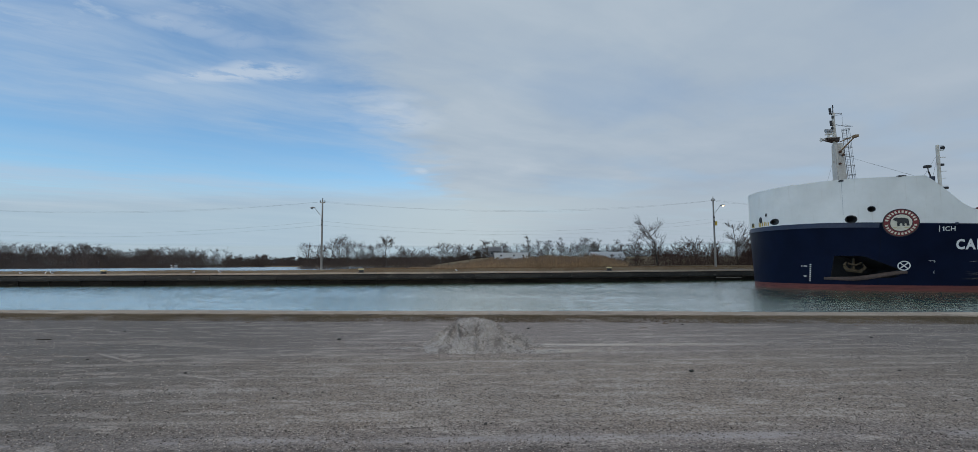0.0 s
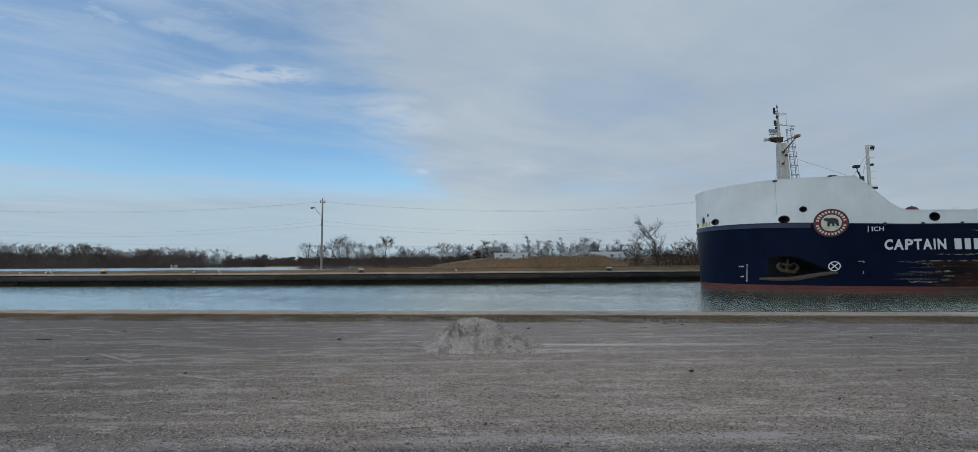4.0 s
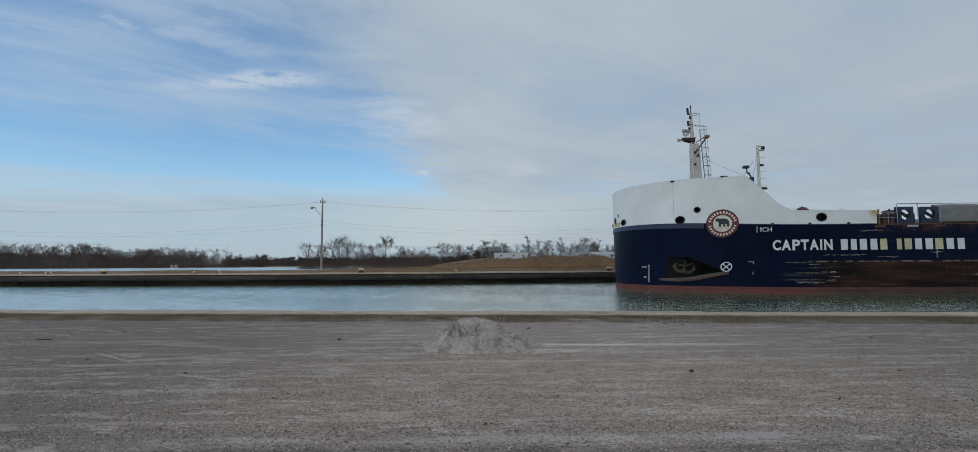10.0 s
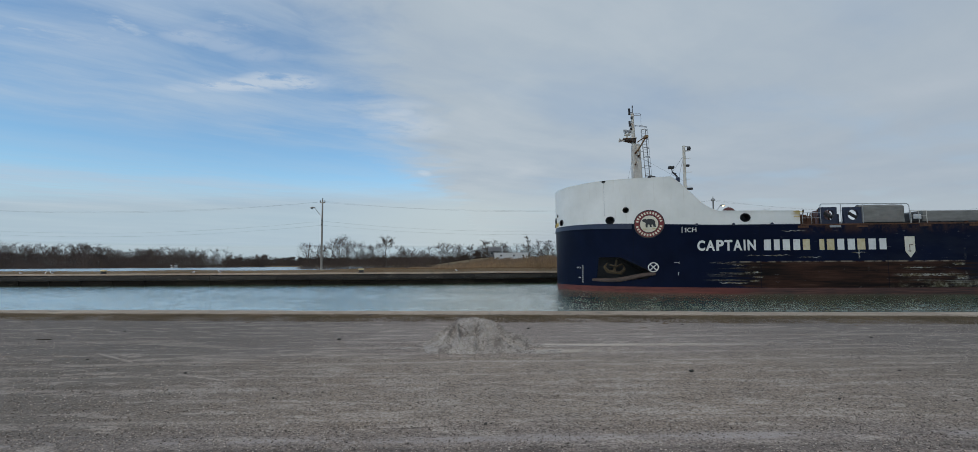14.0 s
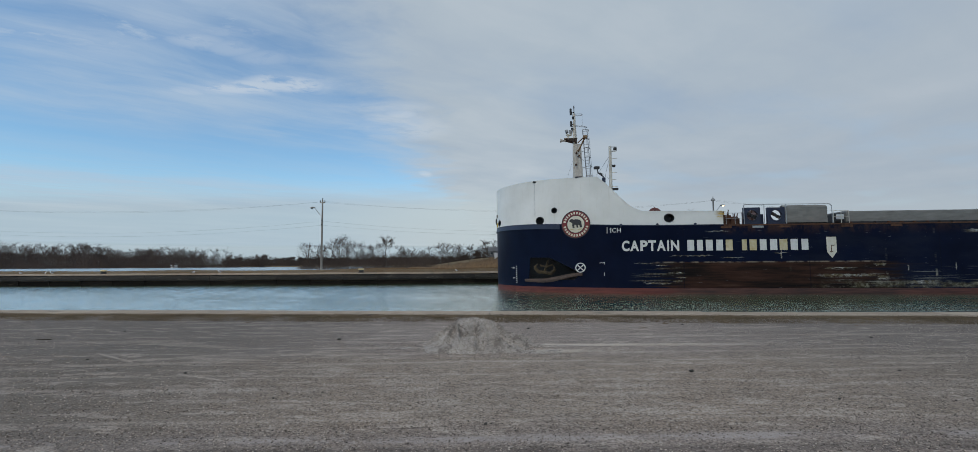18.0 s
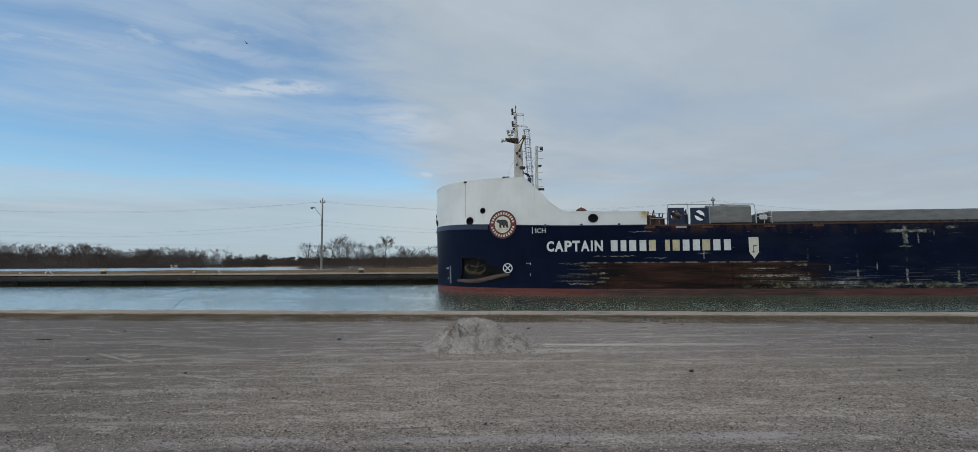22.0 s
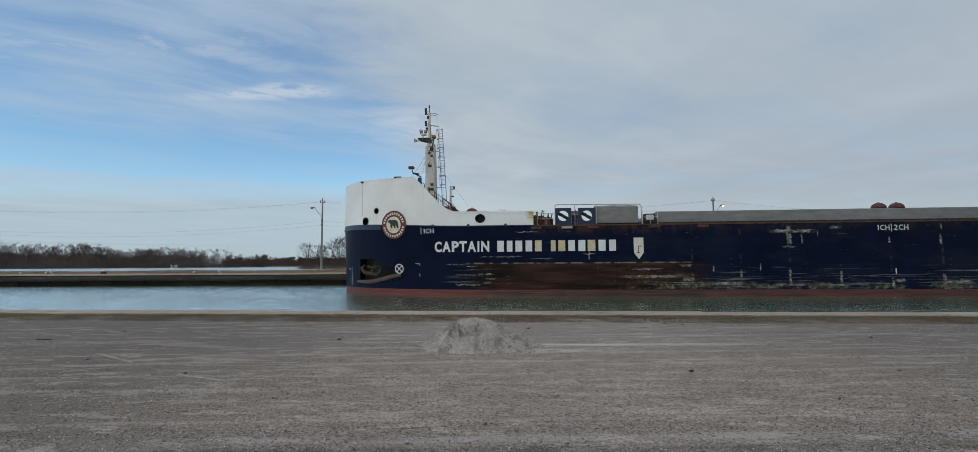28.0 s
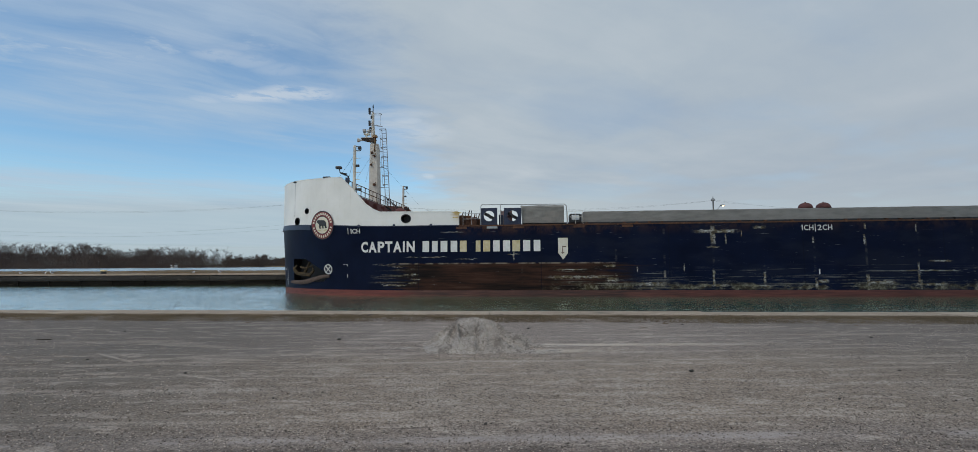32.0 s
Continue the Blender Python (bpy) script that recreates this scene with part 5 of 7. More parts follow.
    rod(b, (X + 0.35, Y - 0.42, 16.1), (X + 1.0, Y - 2.1, 16.42), 0.06, 0.06, 6)
    box(b, X + 0.75, X + 1.15, Y - 2.35, Y - 1.75, 16.15, 16.42, 0.03)
    part("signal_arm", b, surf("brown_arm", (0.20, 0.12, 0.06), (0.36, 0.24, 0.13), 5, 0.7, 0.1), mast, "ochre slanting side arm")
    for z, dx, h in ((19.82, -0.38, 0.20), (19.45, -0.36, 0.13), (18.98, -0.12, 0.14), (18.42, -0.36, 0.16), (18.14, -0.34, 0.13), (17.75, -0.25, 0.10)):
        b = B()
        rod(b, (X + dx, Y - 0.1, z - h), (X + dx, Y - 0.1, z + h), 0.125, 0.125, 10)
        rod(b, (X + dx, Y - 0.1, z - h), (X, Y, z - h), 0.035, n=5)
        part("navigation_light", b, M_BLACK, mast, "black navigation lantern")
    b = B()
    chain(b, [(X, Y - 0.3, 19.35), (X + 0.75, Y - 0.3, 19.35), (X + 0.92, Y - 0.1, 19.33), (X + 0.92, Y + 0.25, 19.33), (X + 0.7, Y + 0.4, 19.35), (X, Y + 0.3, 19.35)], 0.03, 6)
    rod(b, (X + 0.9, Y - 0.1, 19.35), (X + 0.9, Y - 0.1, 17.9), 0.014, n=5)
    part("hoop_guard", b, M_GALV, mast)
    b = B()
    chain(b, [(X + 0.1, Y - 0.2, 18.12), (X + 0.7, Y - 0.5, 17.85), (X + 1.35, Y - 0.8, 17.66)], 0.035, 6)
    chain(b, [(X + 0.1, Y - 0.2, 17.95), (X + 0.7, Y - 0.9, 17.85), (X + 1.35, Y - 1.1, 17.62)], 0.025, 6)
    part("hoop_guard", b, M_GALV, mast)
    # ladder beside the tower, rungs along the ship, cage towards the side
    ly = Y + 0.2

    def lean_x(z):
        return X + lerp(1.75, 1.20, (z - 9.2) / 8.46)

    b = B()
    for dx in (-0.24, 0.24):
        rod(b, (lean_x(17.66) + dx, ly, 17.66), (lean_x(9.2) + dx, ly, 9.2), 0.042, n=6)
    for dx, dy in ((-0.34, -0.42), (0.0, -0.72), (0.34, -0.42)):
        rod(b, (lean_x(17.66) + dx, ly + dy, 17.66), (lean_x(11.4) + dx, ly + dy, 11.4), 0.018, n=5)
    lad = part("ladder", b, M_GALV, mast, "grey caged ladder leaning against the mast")
    for i in range(28):
        b = B()
        z = 9.4 + i * 0.3
        rod(b, (lean_x(z) - 0.24, ly, z), (lean_x(z) + 0.24, ly, z), 0.018, n=5)
        part("rung", b, M_GALV, lad)
    for i in range(7):
        z = 11.4 + i * 1.02
        b = B()
        lx = lean_x(z)
        chain(b, [(lx - 0.24, ly, z), (lx - 0.36, ly - 0.40, z), (lx - 0.22, ly - 0.66, z), (lx, ly - 0.74, z), (lx + 0.22, ly - 0.66, z), (lx + 0.36, ly - 0.40, z), (lx + 0.24, ly, z)], 0.034, 5)
        part("cage_hoop", b, M_GALV, lad)
    for z in (11.2, 13.4, 15.2):
        b = B()
        rod(b, (X + 0.6, Y + 0.1, z), (lean_x(z) - 0.2, ly, z), 0.03, n=5)
        part("ladder_stay", b, M_GALV, lad)
    for z, dx, k in ((14.9, 0.12, 0.20), (14.55, 0.42, 0.18), (11.4, 0.45, 0.26), (13.6, 0.05, 0.16)):
        b = B()
        box(b, X + dx - k / 2, X + dx + k / 2, Y - 0.80, Y - 0.5, z - k / 2, z + k / 2, 0.02)
        rod(b, (X + dx, Y - 0.6, z), (X + dx + 0.16, Y - 0.6, z + 0.3), 0.03, n=5)
        part("floodlight", b, M_RUST, mast)
    for dx, y1 in ((3.2, 9.0), (2.6, -9.5), (-1.6, -3.0)):
        b = B()
        rod(b, (X, Y, 14.9), (X + dx, Y + y1, 10.2), 0.010, n=4)
        part("stay_wire", b, M_CABLE, mast)
    taller = Matrix.Translation((0, 0, 9.15)) @ Matrix.Diagonal((1, 1, 1.019, 1)) @ Matrix.Translation((0, 0, -9.15))
    for ob in (mast, *mast.children_recursive):
        ob.data.transform(taller)
    return mast


def build_light_post(ship, X, Y, z0, z1):
    b = B()
    rod(b, (X, Y, z0), (X, Y, z1), 0.15, 0.13, 8)
    p = part("light_post", b, M_MASTW, ship, "white light post with side rungs")
    for i in range(7):
        z = lerp(z0 + 0.7, z1 - 0.5, i / 6)
        b = B()
        rod(b, (X, Y, z), (X + 0.48 + 0.12 * (i % 2), Y - 0.06, z), 0.026, n=5)
        part("rung", b, M_MASTW, p)
    b = B()
    chain(b, [(X + 0.1, Y, z1 - 0.08), (X + 0.55, Y, z1 - 0.08), (X + 0.55, Y, z1 - 0.45), (X + 0.1, Y, z1 - 0.45)], 0.03, 6)
    bracket = part("lamp_bracket", b, M_BLACK, p)
    b = B()
    box(b, X + 0.30, X + 0.58, Y - 0.14, Y + 0.14, z1 - 0.36, z1 - 0.14, 0.04)
    part("flood_lamp", b, M_BLACK, bracket)
    for u, k in ((0.62, 0.28), (0.2, 0.5)):
        b = B()
        box(b, X + 0.15, X + 0.15 + k, Y - 0.1, Y + 0.1, lerp(z0, z1, u), lerp(z0, z1, u) + 0.2, 0.03)
        part("deck_lamp", b, M_BLACK, p)
    return p


def build_fan_box(ship, s0, s1, z0, z1, w0=0.35, w1=0.62):
    """A navy cabinet with a round tunnel right through it and a two-bladed rotor."""
    cx, cz, r, n = (s0 + s1) / 2, (z0 + z1) / 2 + 0.03, 0.47, 24
    b = B()
    rings = []
    for y in (w0, w1):
        sq, ci = [], []
        for i in range(n):
            a = 6.283185 * i / n
            c, d = math.cos(a), math.sin(a)
            k = 1 / max(abs(c), abs(d))
            sq.append(b.verts.new((cx + c * k * (s1 - s0) / 2, y, (z0 + z1) / 2 + d * k * (z1 - z0) / 2)))
            ci.append(b.verts.new((cx + r * c, y, cz + r * d)))
        rings.append((sq, ci))
    for i in range(n):
        j = (i + 1) % n
        (s_0, c_0), (s_1, c_1) = rings
        b.faces.new((s_0[i], s_0[j], c_0[j], c_0[i]))
        b.faces.new((s_1[j], s_1[i], c_1[i], c_1[j]))
        b.faces.new((s_0[j], s_0[i], s_1[i], s_1[j]))
        b.faces.new((c_0[i], c_0[j], c_1[j], c_1[i]))
    fb = part("fan_cabinet", b, M_NAVYBOX, ship, "navy steel cabinet with a round through-opening")
    b = B()
    ring(b, (cx, w0, cz), r - 0.02, r + 0.07, -0.04, 0.02)
    part("opening_rim", b, M_NAVYBOX, fb)
    b = B()
    for sg in (1, -1):
        L = [b.verts.new((cx + sg * x, w0 + 0.13 + sg * y, cz + sg * z)) for x, y, z in ((0.0, 0, -0.13), (-0.44, 0.1, 0.10), (-0.34, -0.1, 0.34), (0.05, 0, 0.14))]
        b.faces.new(L)
    rod(b, (cx, w0 + 0.03, cz), (cx, w0 + 0.24, cz), 0.10, 0.10, 10)
    part("rotor", b, M_BLACK, fb)
    b = B()
    box(b, s0 - 0.02, s1 + 0.02, w0 - 0.03, w1 + 0.03, z0 - 0.02, z0 + 0.10, 0.01)
    part("plinth", b, M_NAVYBOX, fb)
    return fb


def canvas_cover(name, ship, s0, s1, w0, w1, z0, z1, step, label, sag=0.05, seed=1, rake=0.0):
    """A canvas cover with folds: front, top and ends in one cloth."""
    rng = random.Random(seed)
    b = B()
    n = max(4, int((s1 - s0) / step))
    dw = w1 - w0
    prof = [(0.0, 0.0), (0.03 / dw, 0.35), (0.05 / dw, 0.7), (0.06 / dw, 0.93), (0.2 / dw, 1.0), (0.5, 1.04), (1.0, 1.0), (1.0, 0.0)]
    L = []
    for i in range(n + 1):
        s = lerp(s0, s1, i / n)
        row = []
        for k, (u, t) in enumerate(prof):
            d = sag * noise.noise((s * 1.3, k * 0.9, seed))
            zz = lerp(z0, z1, t) + d * 0.5 * (t > 0.8)
            row.append(b.verts.new((s + rake * t * (1 - i / n) ** 6, lerp(w0, w1, u) + (d if 0 < k < 5 else 0), zz)))
        L.append(row)
    for a, c in zip(L, L[1:]):
        for k in range(len(prof) - 1):
            b.faces.new((a[k], c[k], c[k + 1], a[k + 1]))
    b.faces.new(L[0])
    b.faces.new(L[-1][::-1])
    return part(name, b, M_CANVAS, ship, label, False)


def build_fittings(ship):
    build_mast(ship)
    build_light_post(ship, -0.78, 0.55, 8.2, 13.2)
    build_light_post(ship, -2.3, 22.3, 9.15, 13.1)
    # floodlight on a bent stand at the bulwark's knee
    b = B()
    chain(b, [(-1.4, 0.75, 9.15), (-1.4, 0.75, 10.50), (-1.95, 0.2, 10.74)], 0.06, 6)
    chain(b, [(-1.5, 0.68, 10.70), (-1.95, 0.2, 10.74)], 0.06, 6)
    st = part("lamp_stand", b, M_BLACK, ship, "black bent lamp stand")
    b = B()
    box(b, -2.30, -1.80, -0.05, 0.35, 11.06, 11.30, 0.06)
    rod(b, (-1.95, 0.2, 10.75), (-2.02, 0.15, 11.12), 0.04, n=6)
    part("lamp_head", b, M_BLACK, st)
    b = B()
    box(b, -1.55, -1.25, 0.4, 0.7, 9.9, 10.35, 0.03)
    part("switch_box", b, M_NAVYBOX, st)
    for a in ((-2.1, 0.5, 10.45), (-1.3, 0.6, 10.3)):
        b = B()
        rod(b, (-0.78, 0.55, 12.4), a, 0.010, n=4)
        part("stay_wire", b, M_CABLE, ship)
    # dark pads on the bulwark top
    for s in (-3.55, -7.4):
        b = B()
        box(b, s - 0.33, s + 0.33, hull_w(s, 10) + 0.0, hull_w(s, 10) + 0.4, 10.44, 10.60, 0.05)
        part("top_pad", b, M_BLACK, ship)
    # railing across the break of the forecastle, winches before it
    railing(ship, [(-1.6, 1.0, 9.15), (-1.6, 8.0, 9.15), (-1.6, 15.5, 9.15), (-1.6, 22.4, 9.15)], 1.08, M_RUST, 1.2, 3, 0.035)
    for w in (3.0, 5.5, 8.0, 10.5, 13.0, 15.5, 18.0, 20.5):
        b = B()
        box(b, -1.5, -1.15, w - 0.06, w + 0.06, 5.93, 8.9)
        part("bulkhead_stiffener", b, M_MAROON, ship)
    for w in (2.2, 4.6, 7.4):
        b = B()
        rod(b, (-0.4, w, 6.9), (1.1, w, 6.9), 0.62, 0.62, 14)
        for s in (-0.45, 1.1):
            rod(b, (s, w, 6.9), (s + 0.08, w, 6.9), 0.85, 0.85, 16)
        box(b, -0.7, 1.4, w - 0.8, w + 0.8, 5.93, 6.3, 0.05)
        part("mooring_winch", b, M_MAROON, ship, "maroon mooring winch")
    for w, z in ((9.0, 8.0), (12.0, 8.3), (15.0, 8.0), (18.0, 8.2)):
        b = B()
        box(b, -0.9, 0.7, w - 0.5, w + 0.5, 5.93, z, 0.06)
        rod(b, (0.2, w, z), (0.2, w, z + 0.4), 0.12, n=8)
        part("deck_machine", b, M_MAROON, ship)
    # stair rail going down aft of the break
    for w in (12.2, 13.0):
        b = B()
        chain(b, [(-1.5, w, 10.1), (2.2, w, 7.0)], 0.035, 6)
        chain(b, [(-1.5, w, 9.15), (2.2, w, 6.0)], 0.06, 6)
        for i in range(5):
            rod(b, (lerp(-1.5, 2.2, i / 4), w, lerp(9.15, 6.0, i / 4)), (lerp(-1.5, 2.2, i / 4), w, lerp(10.1, 7.0, i / 4)), 0.03, n=5)
        part("stair_rail", b, M_BLACK, ship)

    def mushroom(s, w, z0, z1, r):
        bm = B()
        rod(bm, (s, w, z0), (s, w, z1 - r * 0.55), r * 0.7, r * 0.7, 14)
        L = []
        for k in range(6):
            a = k / 5 * math.pi / 2
            L.append([bm.verts.new((s + r * math.cos(a) * math.cos(6.28318 * i / 18), w + r * math.cos(a) * math.sin(6.28318 * i / 18), z1 - r * 0.85 + r * 0.85 * math.sin(a))) for i in range(18)])
        for a, c in zip(L, L[1:]):
            for i in range(18):
                bm.faces.new((a[i], a[(i + 1) % 18], c[(i + 1) % 18], c[i]))
        bm.faces.new(L[0][::-1])
        bmesh.ops.remove_doubles(bm, verts=bm.verts, dist=0.001)
        v = part("mushroom_vent", bm, M_MAROON, ship, "maroon domed mushroom ventilator", True)
        bm = B()
        rod(bm, (s, w, z1 - 0.02), (s, w, z1 + 0.05), 0.05, n=8)
        part("knob", bm, M_RUST, v)

    mushroom(3.15, 1.3, 5.93, 7.66, 0.55)
    mushroom(37.15, 1.5, 5.93, 7.58, 0.56)
    mushroom(38.55, 1.5, 5.93, 7.58, 0.56)
    # small wire bracket on the bulwark
    b = B()
    chain(b, [(5.75, 0.3, 7.40), (6.0, 0.3, 7.17), (6.25, 0.3, 7.42)], 0.018, 4)
    part("wire_bracket", b, M_GALV, ship)
    # rusted gear at the end of the bulwark
    for i, (s, w, z, k) in enumerate(((8.75, 0.4, 6.85, 0.22), (9.25, 0.7, 7.0, 0.25), (9.75, 0.6, 6.7, 0.3), (10.1, 0.9, 6.75, 0.2))):
        b = B()
        box(b, s - k, s + k, w, w + 0.8, 5.95, z - 0.15 * (i % 2), 0.04)
        rod(b, (s, w + 0.2, z - 0.2), (s + 0.12, w + 0.2, z + 0.32), 0.06, 0.04, 6)
        rod(b, (s - k, w + 0.1, 6.4), (s - k, w + 0.7, 6.4), 0.2, 0.2, 10)
        part("mooring_gear", b, M_RUST, ship, "rust-brown mooring roller gear")
    b = B()
    box(b, 8.42, 8.58, 0.02, 0.3, 5.97, 7.12, 0.02)
    part("bulwark_end", b, M_WHITE, ship, "white bulwark end plate with rust streaks")
    for k, z in enumerate((7.04, 6.92, 6.84, 6.62)):
        b = B()
        box(b, 8.05 + 0.12 * (k % 3), 8.80 - 0.09 * k, -0.012, 0.05, z, z + 0.035 + 0.01 * (k % 2))
        part("end_bracket", b, M_YELLOW, ship)
    for s, z in ((9.5, 7.35), (9.9, 7.1), (8.95, 7.25)):
        b = B()
        rod(b, (s, 1.3, 5.95), (s, 1.3, z), 0.035, n=6)
        part("stanchion", b, M_BLACK, ship)
    build_fan_box(ship, 10.42, 11.80, 6.02, 7.44)
    build_fan_box(ship, 12.38, 13.82, 6.02, 7.42)
    b = B()
    box(b, 11.85, 12.90, 3.4, 4.4, 5.93, 7.5, 0.12)
    rod(b, (11.8, 3.35, 7.1), (12.95, 3.35, 7.1), 0.16, 0.16, 10)
    winch = part("winch_housing", b, surf("faded_maroon_housing", (0.11, 0.070, 0.068), (0.22, 0.155, 0.150), 4, 0.8, 0.2, stain=(0.10, 0.055, 0.04)), ship, "faded maroon winch housing behind the cabinets")
    for x in (11.9, 12.38, 12.86):
        b = B()
        box(b, x - 0.05, x + 0.05, 3.32, 3.42, 5.95, 7.6, 0.01)
        part("housing_rib", b, M_RUST, winch)
    b = B()
    box(b, 11.9, 12.3, 0.9, 1.4, 5.95, 6.9, 0.04)
    part("junction_box", b, M_NAVYBOX, ship)
    # rail over the cabinets and the first cover
    rl = B()
    chain(rl, [(10.42, 0.3, 6.0), (10.42, 0.3, 7.6), (10.52, 0.3, 7.72), (17.45, 0.3, 7.66), (17.62, 0.3, 7.5), (17.66, 0.3, 6.0)], 0.032, 6)
    rail = part("cabinet_rail", rl, M_GALV, ship, "grey tubular rail over the cabinets")
    for s in (12.1, 13.9):
        b = B()
        rod(b, (s, 0.3, 6.0), (s, 0.3, 7.68), 0.028, n=6)
        part("post", b, M_GALV, rail)
    railing(ship, [(8.9, 0.25, 5.97), (10.4, 0.25, 5.97)], 1.0, M_GALV, 0.7, 2, 0.02)
    canvas_cover("canvas_cover", ship, 13.90, 17.42, 0.55, 1.1, 6.12, 7.58, 0.18, "grey canvas cover over deck gear", 0.15, 3, -0.12)
    # rounded vent housing; a proud pale panel stands in for sky seen through its opening
    b = B()
    box(b, 17.85, 18.85, 0.5, 1.6, 6.02, 6.88, 0.16)
    vent = part("vent_housing", b, M_BLACK, ship, "black rounded ventilator housing")
    b = B()
    box(b, 18.04, 18.68, 0.42, 0.56, 6.33, 6.76, 0.06)
    part("vent_opening", b, M_VINYL, vent)
    railing(ship, [(17.7, 0.25, 5.97), (18.95, 0.25, 5.97)], 1.08, M_MASTW, 0.6, 2, 0.022)
    canvas_cover("hatch_cover_canvas", ship, 19.0, 90.0, 0.8, 20.0, 6.16, 7.08, 0.5, "long grey canvas hatch cover", 0.04, 7, 0.12)
    b = B()
    box(b, 13.9, 90.0, 0.75, 0.95, 5.95, 6.16, 0.01)
    part("hatch_coaming", b, M_BLACK, ship)
    rng = random.Random(12)
    for i in range(46):
        s = 19.3 + i * 1.02
        b = B()
        box(b, s - 0.09, s + 0.09, 0.55, 0.78, 5.96, 6.14, 0.02)
        part("hatch_cleat", b, M_RUST if rng.random() < 0.6 else M_BLACK, ship)
    for s in (8.8, 11.4, 13.6, 18.6, 22.5):
        b = B()
        box(b, s - 0.45, s + 0.45, -0.03, 0.03, 5.66, 5.84, 0.01)
        part("deck_scupper", b, M_GALV if s in (11.4,) else M_RUST, ship)


build_fittings(ship)
# ---- the far bank and beyond ----
def strokes(name, base, tip, width, mat, label, category, kind="stuff", parent=None, rng=None):
    """Very many thin upright blades, each one slim triangle, as one mesh."""
    base, tip, width = np.asarray(base), np.asarray(tip), np.asarray(width)
    n = len(base)
    ang = rng.uniform(-0.6, 0.6, n)
    off = np.stack([np.cos(ang) * width / 2, np.sin(ang) * width / 2, np.zeros(n)], 1)
    v = np.stack([base - off, base + off, tip], 1).reshape(-1, 3)
    me = bpy.data.meshes.new(name)
    me.vertices.add(3 * n)
    me.vertices.foreach_set("co", v.ravel())
    me.loops.add(3 * n)
    me.loops.foreach_set("vertex_index", np.arange(3 * n, dtype=np.int32))
    me.polygons.add(n)
    me.polygons.foreach_set("loop_start", np.arange(0, 3 * n, 3, dtype=np.int32))
    me.materials.append(mat)
    me.update()
    me.validate()
    ob = new(name, me)
    ob.parent = parent
    return tagged(ob, label, category, kind=kind)


def land(x, y):
    return bank_height(x, y - far_edge(x))


def limbs(rng, h, n1, n2, n3, spread=1.0, lean=0.0, low=0.12):
    """A leafless tree h metres high as straight pieces: stem, limbs, branches, twigs; yields start, end, width."""
    def unit(v):
        return v / np.linalg.norm(v, axis=1, keepdims=True)

    bend = rng.normal(0, 0.05, 3) * h
    knee = np.array([[lean * h * 0.45 + bend[0], bend[1], h * 0.5]])
    top = np.array([[lean * h + bend[2], bend[0], h * 0.93]])
    yield np.zeros((1, 3)), knee, np.array([h * 0.030])
    yield knee, top, np.array([h * 0.016])
    t = rng.uniform(low, 0.93, n1)[:, None]
    a = np.where(t < 0.5, knee * t * 2, knee + (top - knee) * (t - 0.5) * 2)
    az = rng.uniform(0, 6.283, n1)
    up = rng.uniform(0.25, 0.95, n1)
    d = unit(np.stack([np.cos(az), np.sin(az), up], 1))
    ln = h * spread * (0.46 - 0.30 * t[:, 0]) * rng.uniform(0.6, 1.15, n1)
    b = a + d * ln[:, None]
    b[:, 2] = np.minimum(b[:, 2], h * rng.uniform(0.85, 1.0, n1))
    yield a, b, 0.010 * h * (1.1 - 0.6 * t[:, 0])
    for n, share, width in ((n2, 0.60, 0.0046), (n3, 0.56, 0.0018)):
        k = np.repeat(np.arange(len(a)), n)
        m = len(k)
        u = rng.uniform(0.12, 1.0, m)[:, None]
        p = a[k] + (b - a)[k] * u
        d = unit(unit((b - a)[k]) * 0.9 + rng.normal(0, 0.60, (m, 3)) + (0, 0, 0.42))
        l2 = np.linalg.norm((b - a)[k], axis=1) * share * rng.uniform(0.5, 1.2, m)
        q = p + d * l2[:, None]
        yield p, q, np.full(m, width * h)
        a, b = p, q


def wood(name, spots, mat, label, seed, per=150, fat=1.0, category="trees"):
    """Bare far trees and scrub: for each spot x, y, height a stem and a spray of twigs."""
    rng = np.random.default_rng(seed)
    bs, ts, ws = [], [], []
    for x, y, h in spots:
        g = land(x, y) - 0.1
        fine = 0.00013 * y * fat
        for p0, p1, w in limbs(rng, h, max(8, per // 13), 7, 9):
            bs.append(p0 + (x, y, g)), ts.append(p1 + (x, y, g)), ws.append(np.maximum(w, fine))
    xs, ys, hs = (np.array(c, float) for c in zip(*spots))
    n = len(spots) * per                          # low undergrowth between the stems
    k = rng.integers(0, len(spots), n)
    x, y = xs[k] + rng.normal(0, 1, n) * hs[k] * 0.45, ys[k] + rng.normal(0, 1, n) * 4
    g = np.array([land(a, c) for a, c in zip(x, y)])
    b = np.stack([x, y, g - 0.1 + rng.uniform(0, 1, n) ** 1.5 * 0.55 * hs[k]], 1)
    ln = hs[k] * rng.uniform(0.05, 0.15, n)
    bs.append(b), ts.append(b + np.stack([rng.normal(0, 0.35, n) * ln, rng.normal(0, 0.3, n) * ln, ln], 1)), ws.append(fat * hs[k] * rng.uniform(0.006, 0.016, n))
    return strokes(name, np.concatenate(bs), np.concatenate(ts), np.concatenate(ws), mat, label, category, rng=rng)


def view_x(px, y):
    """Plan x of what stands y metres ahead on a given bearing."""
    return (px - 784) / 789.0 * y * 1.004


